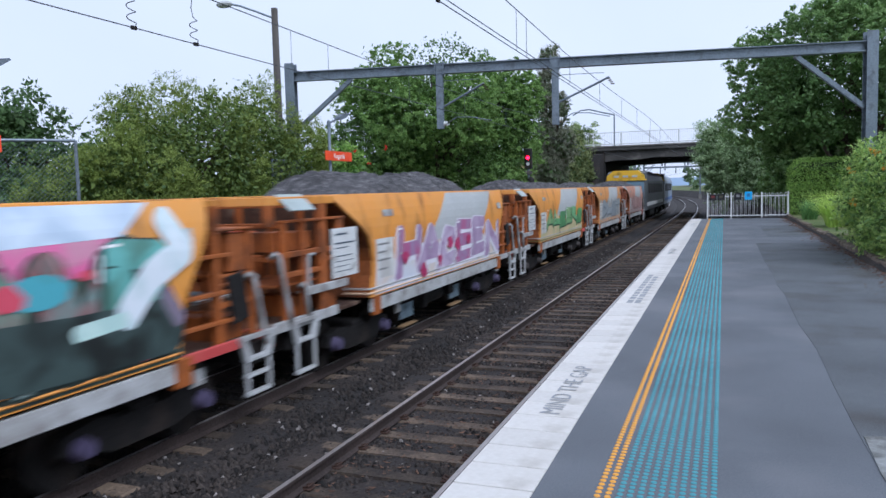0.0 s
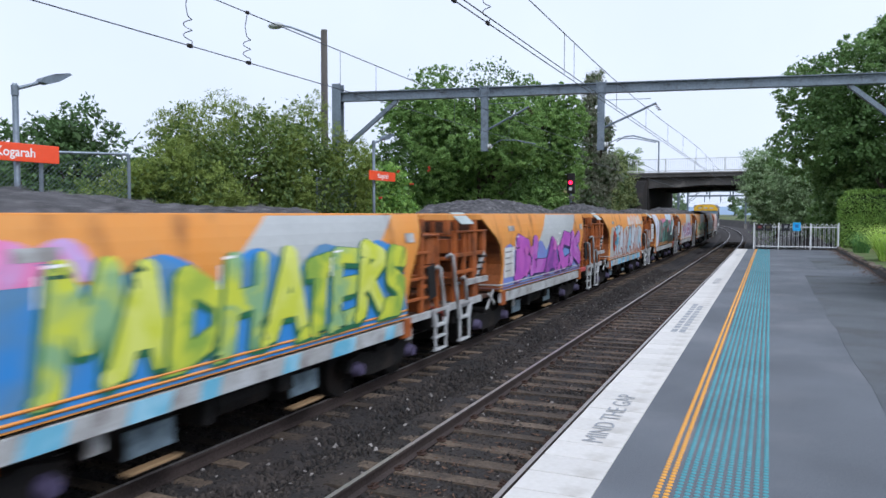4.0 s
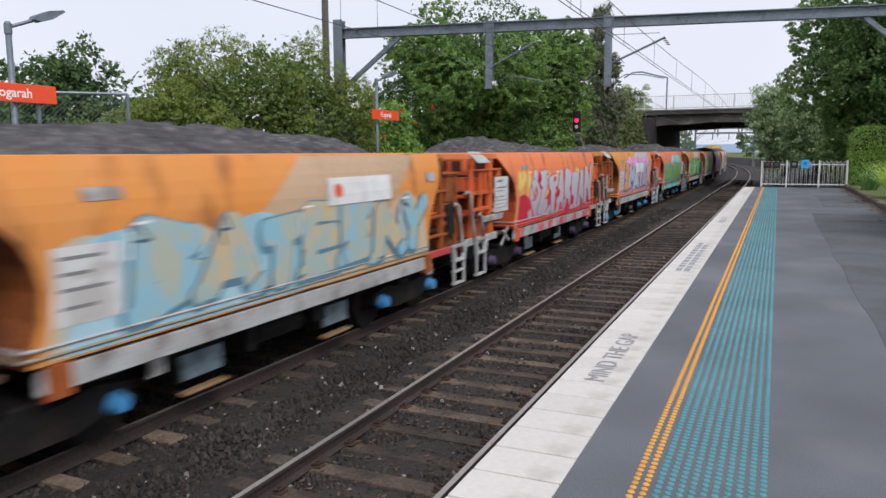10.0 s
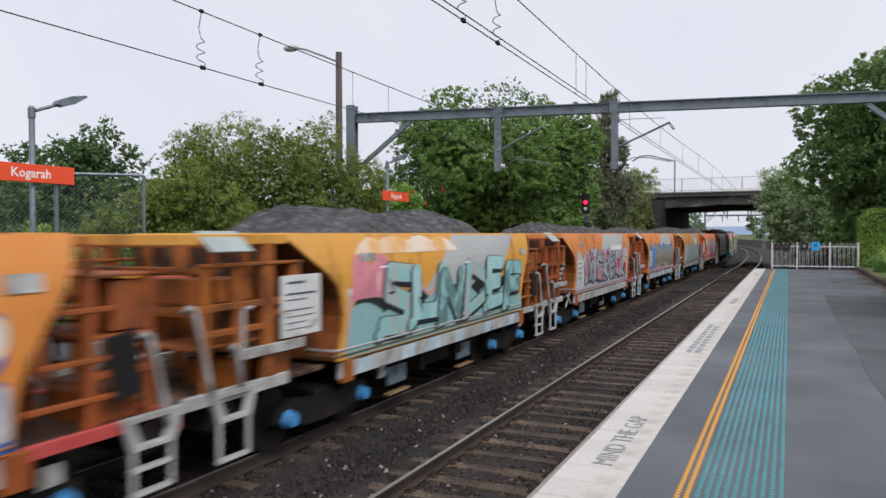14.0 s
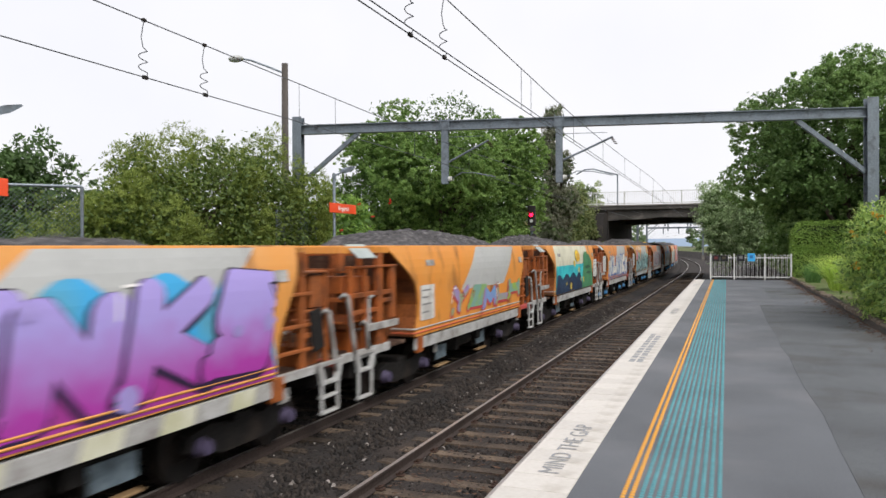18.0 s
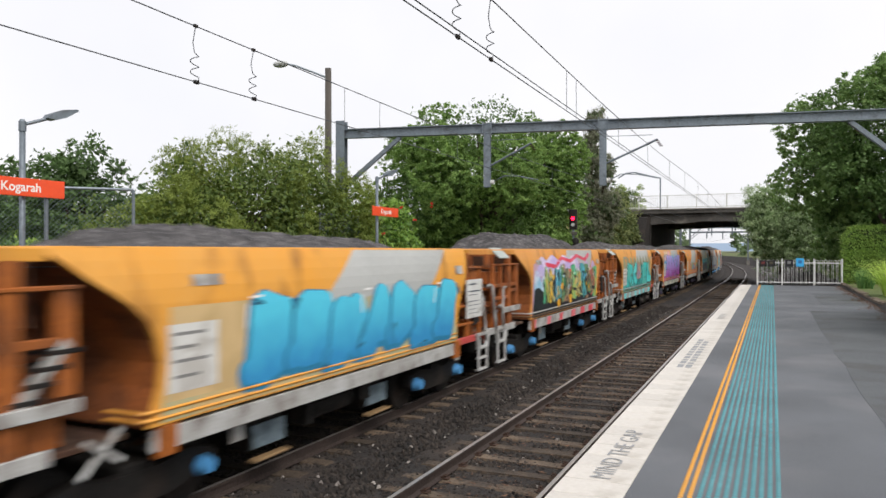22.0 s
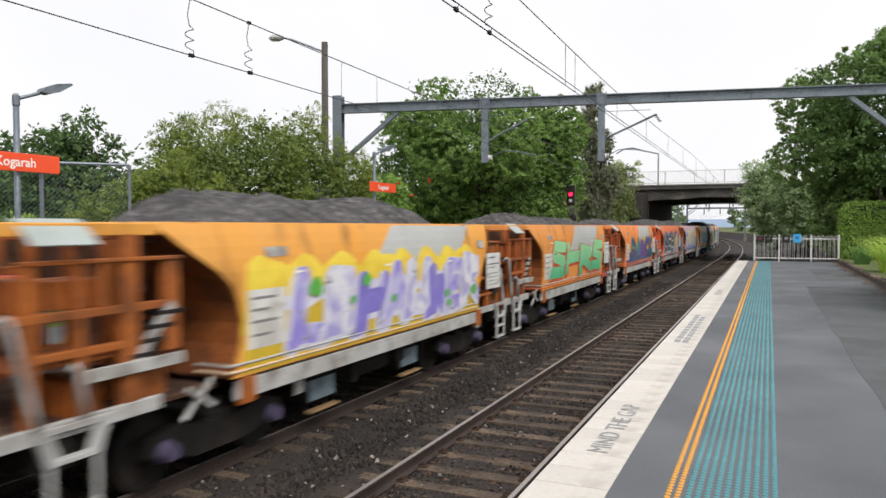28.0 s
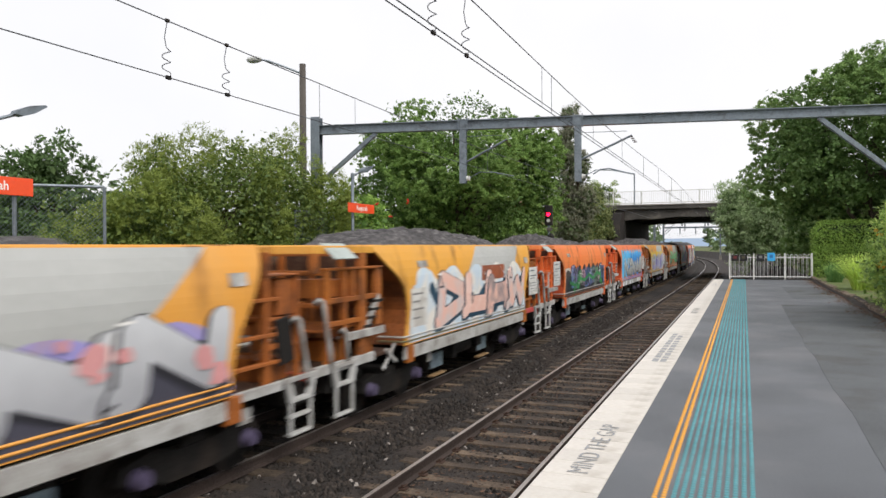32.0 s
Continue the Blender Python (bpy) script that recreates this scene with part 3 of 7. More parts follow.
def portal(name, a, b, drops, label, detail=True, h=0.28):
    """A steel portal over both tracks: posts, an I-beam, knee braces, drop posts with their cantilever arms."""
    root = thing(name, label, "portal")
    d = (b - a)
    ln = d.length
    ang = math.degrees(math.atan2(d.y, d.x))
    base = pose(a.x, a.y, 0, 0, 0, ang)
    z0, z1 = a.z, a.z + h
    g = Geo().prism([(-0.11, z0), (0.11, z0), (0.11, z0 + 0.025), (0.015, z0 + 0.03), (0.015, z1 - 0.03), (0.11, z1 - 0.025), (0.11, z1), (-0.11, z1), (-0.11, z1 - 0.025), (-0.015, z1 - 0.03), (-0.015, z0 + 0.03), (-0.11, z0 + 0.025)], "x", 0, ln)
    part("beam", g, M_GALV, root, "grey steel I-beam", at=base)
    for x in (-0.14, ln - 0.14):
        p = Geo()
        p.box(x, x + 0.28, -0.15, -0.125, -0.3, z1 + 0.25).box(x, x + 0.28, 0.125, 0.15, -0.3, z1 + 0.25).box(x + 0.125, x + 0.155, -0.125, 0.125, -0.3, z1 + 0.25)
        q = part("post", p, M_GALV, root, at=base)
        part("post_footing", Geo().box(x - 0.15, x + 0.43, -0.3, 0.3, -1.5, -0.28, 0.03), M_CONC, root, at=base)
    for x, s in ((0.14, 1), (ln - 0.14, -1)):
        part("knee_brace", Geo().bar((x, 0, z0 - 1.45), (x + s * 1.75, 0, z0 - 0.01), 0.12, 0.12), M_GALV, root, at=base)
    for x, low, reach, lift in drops:
        p = part("drop_post", Geo().box(x - 0.1, x + 0.1, -0.09, -0.07, z0 - low, z1 + 0.02).box(x - 0.1, x + 0.1, 0.07, 0.09, z0 - low, z1 + 0.02).box(x - 0.01, x + 0.01, -0.07, 0.07, z0 - low, z1 + 0.02), M_GALV, root, at=base)
        for e in (-0.14, 0.11):
            part("clamp", Geo().box(x + e, x + e + 0.03, -0.13, 0.13, z0 - 0.03, z1 + 0.06), M_GALV, root, at=base)
        if detail:
            top = (x + reach, -0.05, z0 - 0.33)
            part("cantilever_arm", Geo().tube([(x + 0.1, 0, z0 - low * 0.6), (x + reach * 0.5, -0.03, z0 - low * 0.42), top], 0.03, 8), M_GALV, root, at=base)
            part("stay_rod", Geo().tube([(x + 0.1, 0, z0 - 0.2), (x + reach * 0.9, -0.03, z0 - 0.2)], 0.009, 6), M_GALV, root, at=base)
            ins = Geo()
            for i in range(4):
                ins.disc(x + reach - 0.02 + i * 0.035, -0.05, z0 - 0.37 - i * 0.05, "z", 0.05, 0.02, 10)
            part("insulator", ins, M_RUST, root, "brown ribbed insulator", at=base)
            part("steady_arm", Geo().tube([(x + 0.12, 0, z0 - low + 0.12), (x + 0.5, -0.03, z0 - low + 0.32), (x + 0.95, -0.04, z0 - low + 0.3), (x + 1.5, -0.04, z0 - low + 0.18)], 0.014, 6), M_GALV, root, at=base)
            part("line_insulator", Geo().disc(x + 0.13, -0.06, z0 - low + 0.14, "x", 0.07, 0.05, 12).disc(x + 0.19, -0.06, z0 - low + 0.14, "x", 0.07, 0.03, 12), M_WHITE, root, "white porcelain insulator", at=base)
    return root


portal("overhead_portal", BEAM_A, BEAM_B, ((4.54, 1.58, 1.3, 0), (7.87, 1.6, 1.5, 0)), "grey galvanised steel portal carrying the overhead wires")
for y, zz in ((104, 5.6), (135, 5.6), (172, 5.6)):
    x, yy, a = on_track(y, 0)
    portal("overhead_portal", Vector((x - 10.6, yy, zz)), Vector((x + 1.4, yy, zz)), ((3.6, 1.2, 1, 0), (6.9, 1.2, 1, 0)), "distant grey steel portal carrying the overhead wires", False, 0.35)


def wires():
    """Contact and catenary wires of both tracks, with their droppers and the coiled jumpers."""
    for c, zc, zt, pair in ((FAR, 4.02, 4.72, 1), (NEAR, 4.24, 5.0, 2)):
        root = thing("overhead_wires", "dark copper contact and catenary wires", "wires", group="overhead wires")
        for k in range(pair):
            pts = [on_track(s, c + 0.04 * k)[:2] + (zc + 0.05 * k,) for s in range(-20, 240, 10)]
            part("contact_wire", Geo().tube(pts, 0.008, 5), M_WIRE, root)
        pts = [on_track(s, c)[:2] + (zt + 0.12 * math.cos(s / 40 * 6.28),) for s in range(-20, 240, 5)]
        part("catenary_wire", Geo().tube(pts, 0.0085, 5), M_WIRE, root)
        drop = (2.6, 11.3, 12.6, 16.5, 20.6, 25, 30, 36, 42, 48, 54, 60) if c == FAR else (12.7, 13.4, 17.5, 22, 27, 32, 38, 44, 50, 56, 62)
        for s in drop:
            x, y, a = on_track(s, c)
            part("dropper", Geo().tube([(x, y, zc), (x, y, zt + 0.12 * math.cos(s / 40 * 6.28))], 0.005, 4), M_WIRE, root)
        for s in ((7.55, 8.75) if c == FAR else (7.75, 8.85)):
            zz = zt + 0.12 * math.cos(s / 40 * 6.28)
            fall = zz - zc
            pts = [(c, s, zz), (c - 0.02, s - 0.03, zz - 0.3 * fall), (c, s - 0.02, zz - 0.48 * fall)]
            for i in range(23):
                a = i * 0.6
                pts.append((c + 0.05 * math.sin(a), s - 0.02 + 0.06 * math.cos(a), zz - (0.52 + 0.4 * i / 22) * fall))
            pts.append((c, s + 0.05, zc + 0.02))
            part("coiled_jumper", Geo().tube(pts, 0.0065, 5), M_WIRE, root)
            part("wire_clamp", Geo().box(c - 0.02, c + 0.02, s - 0.03, s + 0.06, zc - 0.025, zc + 0.025, 0.008), M_BLACK, root)
            part("wire_clamp", Geo().box(c - 0.02, c + 0.02, s - 0.035, s + 0.035, zz - 0.022, zz + 0.022, 0.008), M_BLACK, root)


wires()


# ---- the road bridge ----
def bridge():
    root = thing("road_bridge", "sooty concrete road bridge over the tracks with white railings", "bridge", kind="structure")
    y0, y1, x0, x1 = 66.0, 84.0, -9.7, 12.0
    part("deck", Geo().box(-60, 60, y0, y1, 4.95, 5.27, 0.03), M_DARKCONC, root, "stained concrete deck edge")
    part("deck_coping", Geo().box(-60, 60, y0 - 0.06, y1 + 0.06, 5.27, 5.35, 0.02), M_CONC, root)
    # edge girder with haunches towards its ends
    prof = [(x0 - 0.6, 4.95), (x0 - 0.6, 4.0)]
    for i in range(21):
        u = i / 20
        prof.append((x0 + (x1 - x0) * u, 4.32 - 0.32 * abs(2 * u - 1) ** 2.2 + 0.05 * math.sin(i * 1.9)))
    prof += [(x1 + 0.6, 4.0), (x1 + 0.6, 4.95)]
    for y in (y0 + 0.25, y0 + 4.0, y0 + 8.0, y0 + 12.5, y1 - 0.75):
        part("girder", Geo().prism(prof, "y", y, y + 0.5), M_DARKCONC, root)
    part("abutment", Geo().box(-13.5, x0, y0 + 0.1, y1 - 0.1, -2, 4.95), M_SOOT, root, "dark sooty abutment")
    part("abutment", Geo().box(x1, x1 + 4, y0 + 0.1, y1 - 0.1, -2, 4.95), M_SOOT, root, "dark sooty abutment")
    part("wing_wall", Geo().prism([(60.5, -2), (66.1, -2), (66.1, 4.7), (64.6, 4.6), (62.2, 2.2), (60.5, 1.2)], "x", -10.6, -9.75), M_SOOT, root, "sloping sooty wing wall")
    part("footpath_kerb", Geo().box(-60, 60, y0 + 2.0, y0 + 2.2, 5.35, 5.5, 0.02), M_CONC, root)
    for yy in (y0 + 0.12, y1 - 0.12):
        rail = thing("bridge_railing", "white painted steel railing of the road bridge", "railing", group="bridge railings")
        for z in (5.47, 6.5):
            part("rail_bar", Geo().box(-15.5, 14, yy - 0.03, yy + 0.03, z, z + 0.05), M_WHITE, rail)
        for i in range(13):
            part("railing_post", Geo().box(-15.5 + i * 2.4, -15.42 + i * 2.4, yy - 0.04, yy + 0.04, 5.33, 6.58, 0.008), M_WHITE, rail)
        bar = Geo().box(-0.011, 0.011, -0.011, 0.011, 5.5, 6.52).mesh("baluster", M_WHITE)
        if yy < 70:
            for i in range(185):
                part("baluster", bar, None, rail, at=pose(-15.3 + i * 0.155, yy, 0))


bridge()


def distant_hills():
    """A low ridge on the horizon, its bluish tone standing in for distance haze."""
    v, f = [], []
    n = 120
    for i in range(n + 1):
        a = -1.3 + 2.6 * i / n
        h = 16 + 9 * noise.noise(Vector((a * 3, 1.0, 0))) + 5 * noise.noise(Vector((a * 11, 2.0, 0)))
        for r, z in ((1500, -6), (1560, h), (1900, h * 1.1), (1950, -6)):
            v.append((r * math.sin(a), r * math.cos(a), z))
    for i in range(n):
        f += [(4 * i + j, 4 * i + j + 1, 4 * i + j + 5, 4 * i + j + 4) for j in range(3)]
    tagged(new("backdrop_hills", raw_mesh("backdrop_hills", v, f, mat("hill_haze_tint", "8b9db2", "7c90a6", 0.95, 0, 0.01, 0.004, 0))), "hazy blue-grey hills on the horizon", "hills", kind="structure")


distant_hills()


def bridge_lamp():
    root = thing("street_lamp", "grey street lamp with a curved arm on the road bridge", "street lamp", pose(-9.05, 67.6, 5.35))
    part("pole", Geo().tube([(0, 0, 0), (0, 0, 2.9)], 0.06, 8), M_GALV, root)
    part("arm", Geo().tube([(0, 0, 2.85), (-1.0, 0, 3.1), (-2.2, 0, 3.45), (-3.0, 0, 3.4), (-3.7, 0, 3.0)], 0.06, 8), M_GALV, root)


bridge_lamp()

# ---- the goods train ----
SPEED, PITCH, LEAD = 10.52, 12.45, 7.0
# how far the train runs ahead of or behind its mean pace: seconds, metres
EASE = ((0, 6, 13, 19, 23, 28, 32), (0.13, -0.07, -0.3, -0.57, -0.62, -0.2, 0.2))


def hopper_profile(side_y0, side_y1, over_front, over_back):
    """Outline of the hopper's side seen square on (y, z): the top reaches further than the foot, and the ends sweep in."""
    tail = [(0.0, 2.9), (0.03, 2.86), (0.13, 2.78), (0.3, 2.63), (0.5, 2.49), (0.7, 2.34), (0.85, 2.18), (0.95, 1.98), (1.0, 1.75), (0.98, 1.5), (0.91, 1.28), (0.87, 1.13)]
    nose = [(0.0, 2.9), (0.03, 2.85), (0.1, 2.66), (0.22, 2.46), (0.38, 2.27), (0.56, 2.08), (0.74, 1.88), (0.87, 1.68), (0.95, 1.48), (0.98, 1.28), (0.99, 1.2), (1.0, 1.13)]
    back = [(side_y0 + over_back * u, z) for u, z in tail]
    front = [(side_y1 - over_front * u, z) for u, z in nose]
    return back + front[::-1]


def paint(h, worn=0.3):
    key = "paint_%s_%d" % (h, int(worn * 10))
    d = "%02x%02x%02x" % tuple(int(int(h[i:i + 2], 16) * k + o) for i, k, o in ((0, 0.45, 20), (2, 0.4, 14), (4, 0.4, 12)))
    other = tuple(int(int(h[i:i + 2], 16) * 0.88) for i in (0, 2, 4)) if worn < 0.4 else tuple(int(int(h[i:i + 2], 16) * 0.62 + o) for i, o in ((0, 78), (2, 64), (4, 50)))
    return mat(key, h, "%02x%02x%02x" % other, 0.5, 0, 25, 0.9, 0.06, dirt=d, dirt_amount=worn * 0.6, dirt_scale=1.9, stretch=(1, 1, 0.4))


def mingle(a, b, u):
    """A colour between two."""
    return "%02x%02x%02x" % tuple(int(int(a[i:i + 2], 16) * (1 - u) + int(b[i:i + 2], 16) * u) for i in (0, 2, 4))


def spray(a, b, scale=2.2):
    """Spray paint in soft clouds of two colours that run into each other."""
    name = "spray_%s_%s" % (a, b)
    if name in MATS:
        return MATS[name]
    m = paint(a, 0.1).copy()
    m.name = name
    n, l = m.node_tree.nodes, m.node_tree.links
    co = n.new("ShaderNodeTexCoord")
    nz = n.new("ShaderNodeTexNoise")
    nz.inputs["Scale"].default_value, nz.inputs["Detail"].default_value, nz.inputs["Distortion"].default_value = scale, 2.5, 0.8
    rg = n.new("ShaderNodeMapRange")
    rg.inputs["From Min"].default_value, rg.inputs["From Max"].default_value = 0.42, 0.6
    mx = n.new("ShaderNodeMix")
    mx.data_type = "RGBA"
    mx.inputs["A"].default_value, mx.inputs["B"].default_value = lin(a), lin(b)
    l.new(co.outputs["Object"], nz.inputs["Vector"])
    l.new(nz.outputs["Fac"], rg.inputs["Value"])
    l.new(rg.outputs["Result"], mx.inputs["Factor"])
    l.new(mx.outputs["Result"], n["Principled BSDF"].inputs["Base Color"])
    MATS[name] = m
    return m


HALF = 1.45  # half the width of a wagon
FORE, AFT = 5.15, -4.3  # where the top of the hopper ends
BANDS = (2.2, 2.35, 2.5, 2.64, 2.78)


def lean(z):
    """How far the rounded shoulder of a hopper's side stands back at a height."""
    return -0.15 * (max(0.0, z - 2.2) / 0.73) ** 2


def shouldered(me, side=1):
    """Bends a flat side sheet, or a coat of paint on it, along the shoulder."""
    bm = bmesh.new()
    bm.from_mesh(me)
    for z in BANDS:
        bmesh.ops.bisect_plane(bm, geom=bm.verts[:] + bm.edges[:] + bm.faces[:], plane_co=(0, 0, z), plane_no=(0, 0, 1))
    for v in bm.verts:
        v.co.x += side * lean(v.co.z)
    bm.to_mesh(me)
    bm.free()
    return me




def wheelset():
    g = Geo()
    for x in (-0.75, 0.75):
        g.disc(x + (0.02 if x > 0 else -0.02), 0, 0, "x", 0.42, 0.12, 24)
        g.disc(x - (0.06 if x > 0 else -0.06), 0, 0, "x", 0.45, 0.03, 24)
        g.disc(x + (0.09 if x > 0 else -0.09), 0, 0, "x", 0.2, 0.05, 16, 0.14)
    g.tube([(-1.1, 0, 0), (1.1, 0, 0)], 0.075, 10)
    return g.mesh("wheelset", M_BLACK)


WHEELSET = wheelset()


def bogie_frame():
    g = Geo()
    for x in (-1.03, 1.03):
        g.prism([(-1.15, 0.44), (-1.1, 0.62), (-0.7, 0.7), (-0.35, 0.62), (0.35, 0.62), (0.7, 0.7), (1.1, 0.62), (1.15, 0.44), (0.75, 0.36), (0.45, 0.28), (-0.45, 0.28), (-0.75, 0.36)], "x", x - 0.08, x + 0.08)
        for y in (-0.18, 0.0, 0.18):
            g.tube([(x, y, 0.3), (x, y, 0.6)], 0.055, 8)
    g.box(-1.1, 1.1, -0.2, 0.2, 0.42, 0.72, 0.03)
    return g.mesh("bogie_frame", M_BLACK)


BOGIE = bogie_frame()


def axle_box(colour):
    return Geo().disc(1.17, 0, 0, "x", 0.125, 0.14, 14, 0.09).mesh("axle_box", paint(colour, 0.1))


AXLE = {c: axle_box(c) for c in ("4e97cf", "544c66", "4a4441")}


def rear_bars(stair):
    """Boxes of the open steel cage behind the hopper; stair: with a flight of treads in place of the low white rail."""
    Y = lambda a, b: (AFT + a, AFT + b)
    out = [("end_floor", (-1.3, 1.3) + Y(-1.8, 0.9) + (1.04, 1.1))]
    for x in (-1.38, 1.28):
        out += [("end_beam", (x, x + 0.1) + Y(-1.8, 0.02) + (2.78, 2.9)), ("upright", (x, x + 0.1) + Y(-0.45, -0.24) + (1.1, 2.8)), ("upright", (x, x + 0.1) + Y(0.1, 0.3) + (1.6, 2.56)), ("upright", (x, x + 0.1) + Y(-1.8, -1.66) + (2.5, 2.8))]
        out += [("cage_rail", (x - 0.02, x + 0.12) + Y(-1.46, 0.32) + (2.53, 2.57)), ("cage_rail", (x, x + 0.1) + Y(-1.6, 0.3) + (2.04, 2.12))]
        out += [("upright", (x + 0.02, x + 0.1) + Y(-1.46, -1.36) + (1.1, 2.53)), ("upright", (x + 0.02, x + 0.1) + Y(-0.95, -0.87) + (1.1, 2.53))]
    out += [("end_beam", (-1.28, 1.28) + Y(-1.8, -1.7) + (2.78, 2.9)), ("cross_rail", (-1.28, 1.28) + Y(-1.0, -0.93) + (2.74, 2.84)), ("cross_rail", (-1.28, 1.28) + Y(-0.45, -0.38) + (2.74, 2.84)), ("cross_rail", (-1.28, 1.28) + Y(-1.45, -1.38) + (2.46, 2.53)), ("cross_rail", (-1.28, 1.28) + Y(-1.45, -1.38) + (1.98, 2.05)), ("cage_wall", (-1.2, 1.2) + Y(-0.06, -0.02) + (2.2, 2.78))]
    out += [("cage_box", (0.72, 1.24) + Y(-1.1, -0.48) + (2.12, 2.38)), ("cage_box", (0.5, 1.2) + Y(-1.42, -1.14) + (2.12, 2.4)), ("cage_box", (-0.5, 0.4) + Y(-1.2, -0.5) + (1.5, 2.0)), ("cage_box", (0.5, 1.15) + Y(-0.85, -0.5) + (1.1, 1.42)), ("cage_shelf", (0.2, 1.28) + Y(-1.5, -0.3) + (1.62, 1.66)), ("cage_box", (0.85, 1.22) + Y(-0.1, 0.25) + (1.12, 1.4))]
    for x in (-0.85, -0.3, 0.3, 0.85):
        out.append(("upright", (x - 0.05, x + 0.05) + Y(-0.2, -0.1) + (1.1, 2.8)))
    if not stair:
        out += [("cage_rail", (1.28, 1.38) + Y(-0.24, 0.3) + (1.9, 1.97)), ("cage_rail", (1.28, 1.38) + Y(-1.4, -0.45) + (1.76, 1.83))]
    else:
        out += [("cage_rail", (1.28, 1.38) + Y(-1.4, -0.45) + (1.7, 1.77)), ("upright", (1.28, 1.38) + Y(-0.7, -0.62) + (2.12, 2.53))]
    return out


def front_bars():
    """Boxes of the short end platform ahead of the hopper."""
    Y = lambda a, b: (FORE + a, FORE + b)
    out = [("end_floor", (-1.3, 1.3) + Y(-0.9, 1.0) + (1.04, 1.1)), ("end_beam", (-1.34, 1.34) + Y(0.1, 0.2) + (2.8, 2.89))]
    for x in (-1.3, -0.45, 0.45, 1.3):
        out.append(("upright", (x - 0.05, x + 0.05) + Y(0.1, 0.2) + (1.1, 2.82)))
    out += [("cage_shelf", (0.1, 1.36) + Y(0.1, 0.86) + (2.5, 2.53)), ("cage_box", (0.8, 1.3) + Y(0.42, 0.8) + (1.98, 2.46)), ("cage_shelf", (0.3, 1.34) + Y(0.15, 0.9) + (1.92, 1.96)), ("cage_rail", (-1.3, 1.3) + Y(0.1, 0.17) + (2.28, 2.35)), ("upright", (1.26, 1.34) + Y(0.8, 0.88) + (1.1, 2.5)), ("cage_rail", (1.26, 1.34) + Y(0.2, 0.8) + (1.55, 1.62)), ("cage_box", (0.5, 1.2) + Y(0.3, 0.8) + (1.1, 1.4)), ("ladder_rail", (0.95, 1.0) + Y(0.3, 0.36) + (1.1, 2.5)), ("ladder_rail", (0.55, 0.6) + Y(0.3, 0.36) + (1.1, 2.5))]
    out += [("ladder_rung", (0.6, 0.95) + Y(0.31, 0.35) + (z, z + 0.03)) for z in (1.45, 1.65, 1.85, 2.05, 2.25)]
    out += [("cage_rail", (1.28, 1.36) + Y(-0.1 - 0.35 * (2.6 - z), 0.4) + (z, z + 0.05)) for z in (1.36, 1.72, 2.18)]
    return out


M_FLOORRUST = mat("dark_rusty_floor", "5a3a28", "33231a", 0.85, 0.1, 22, 1.5, 0.4, dirt="7d6a58", dirt_amount=0.35, dirt_scale=4)


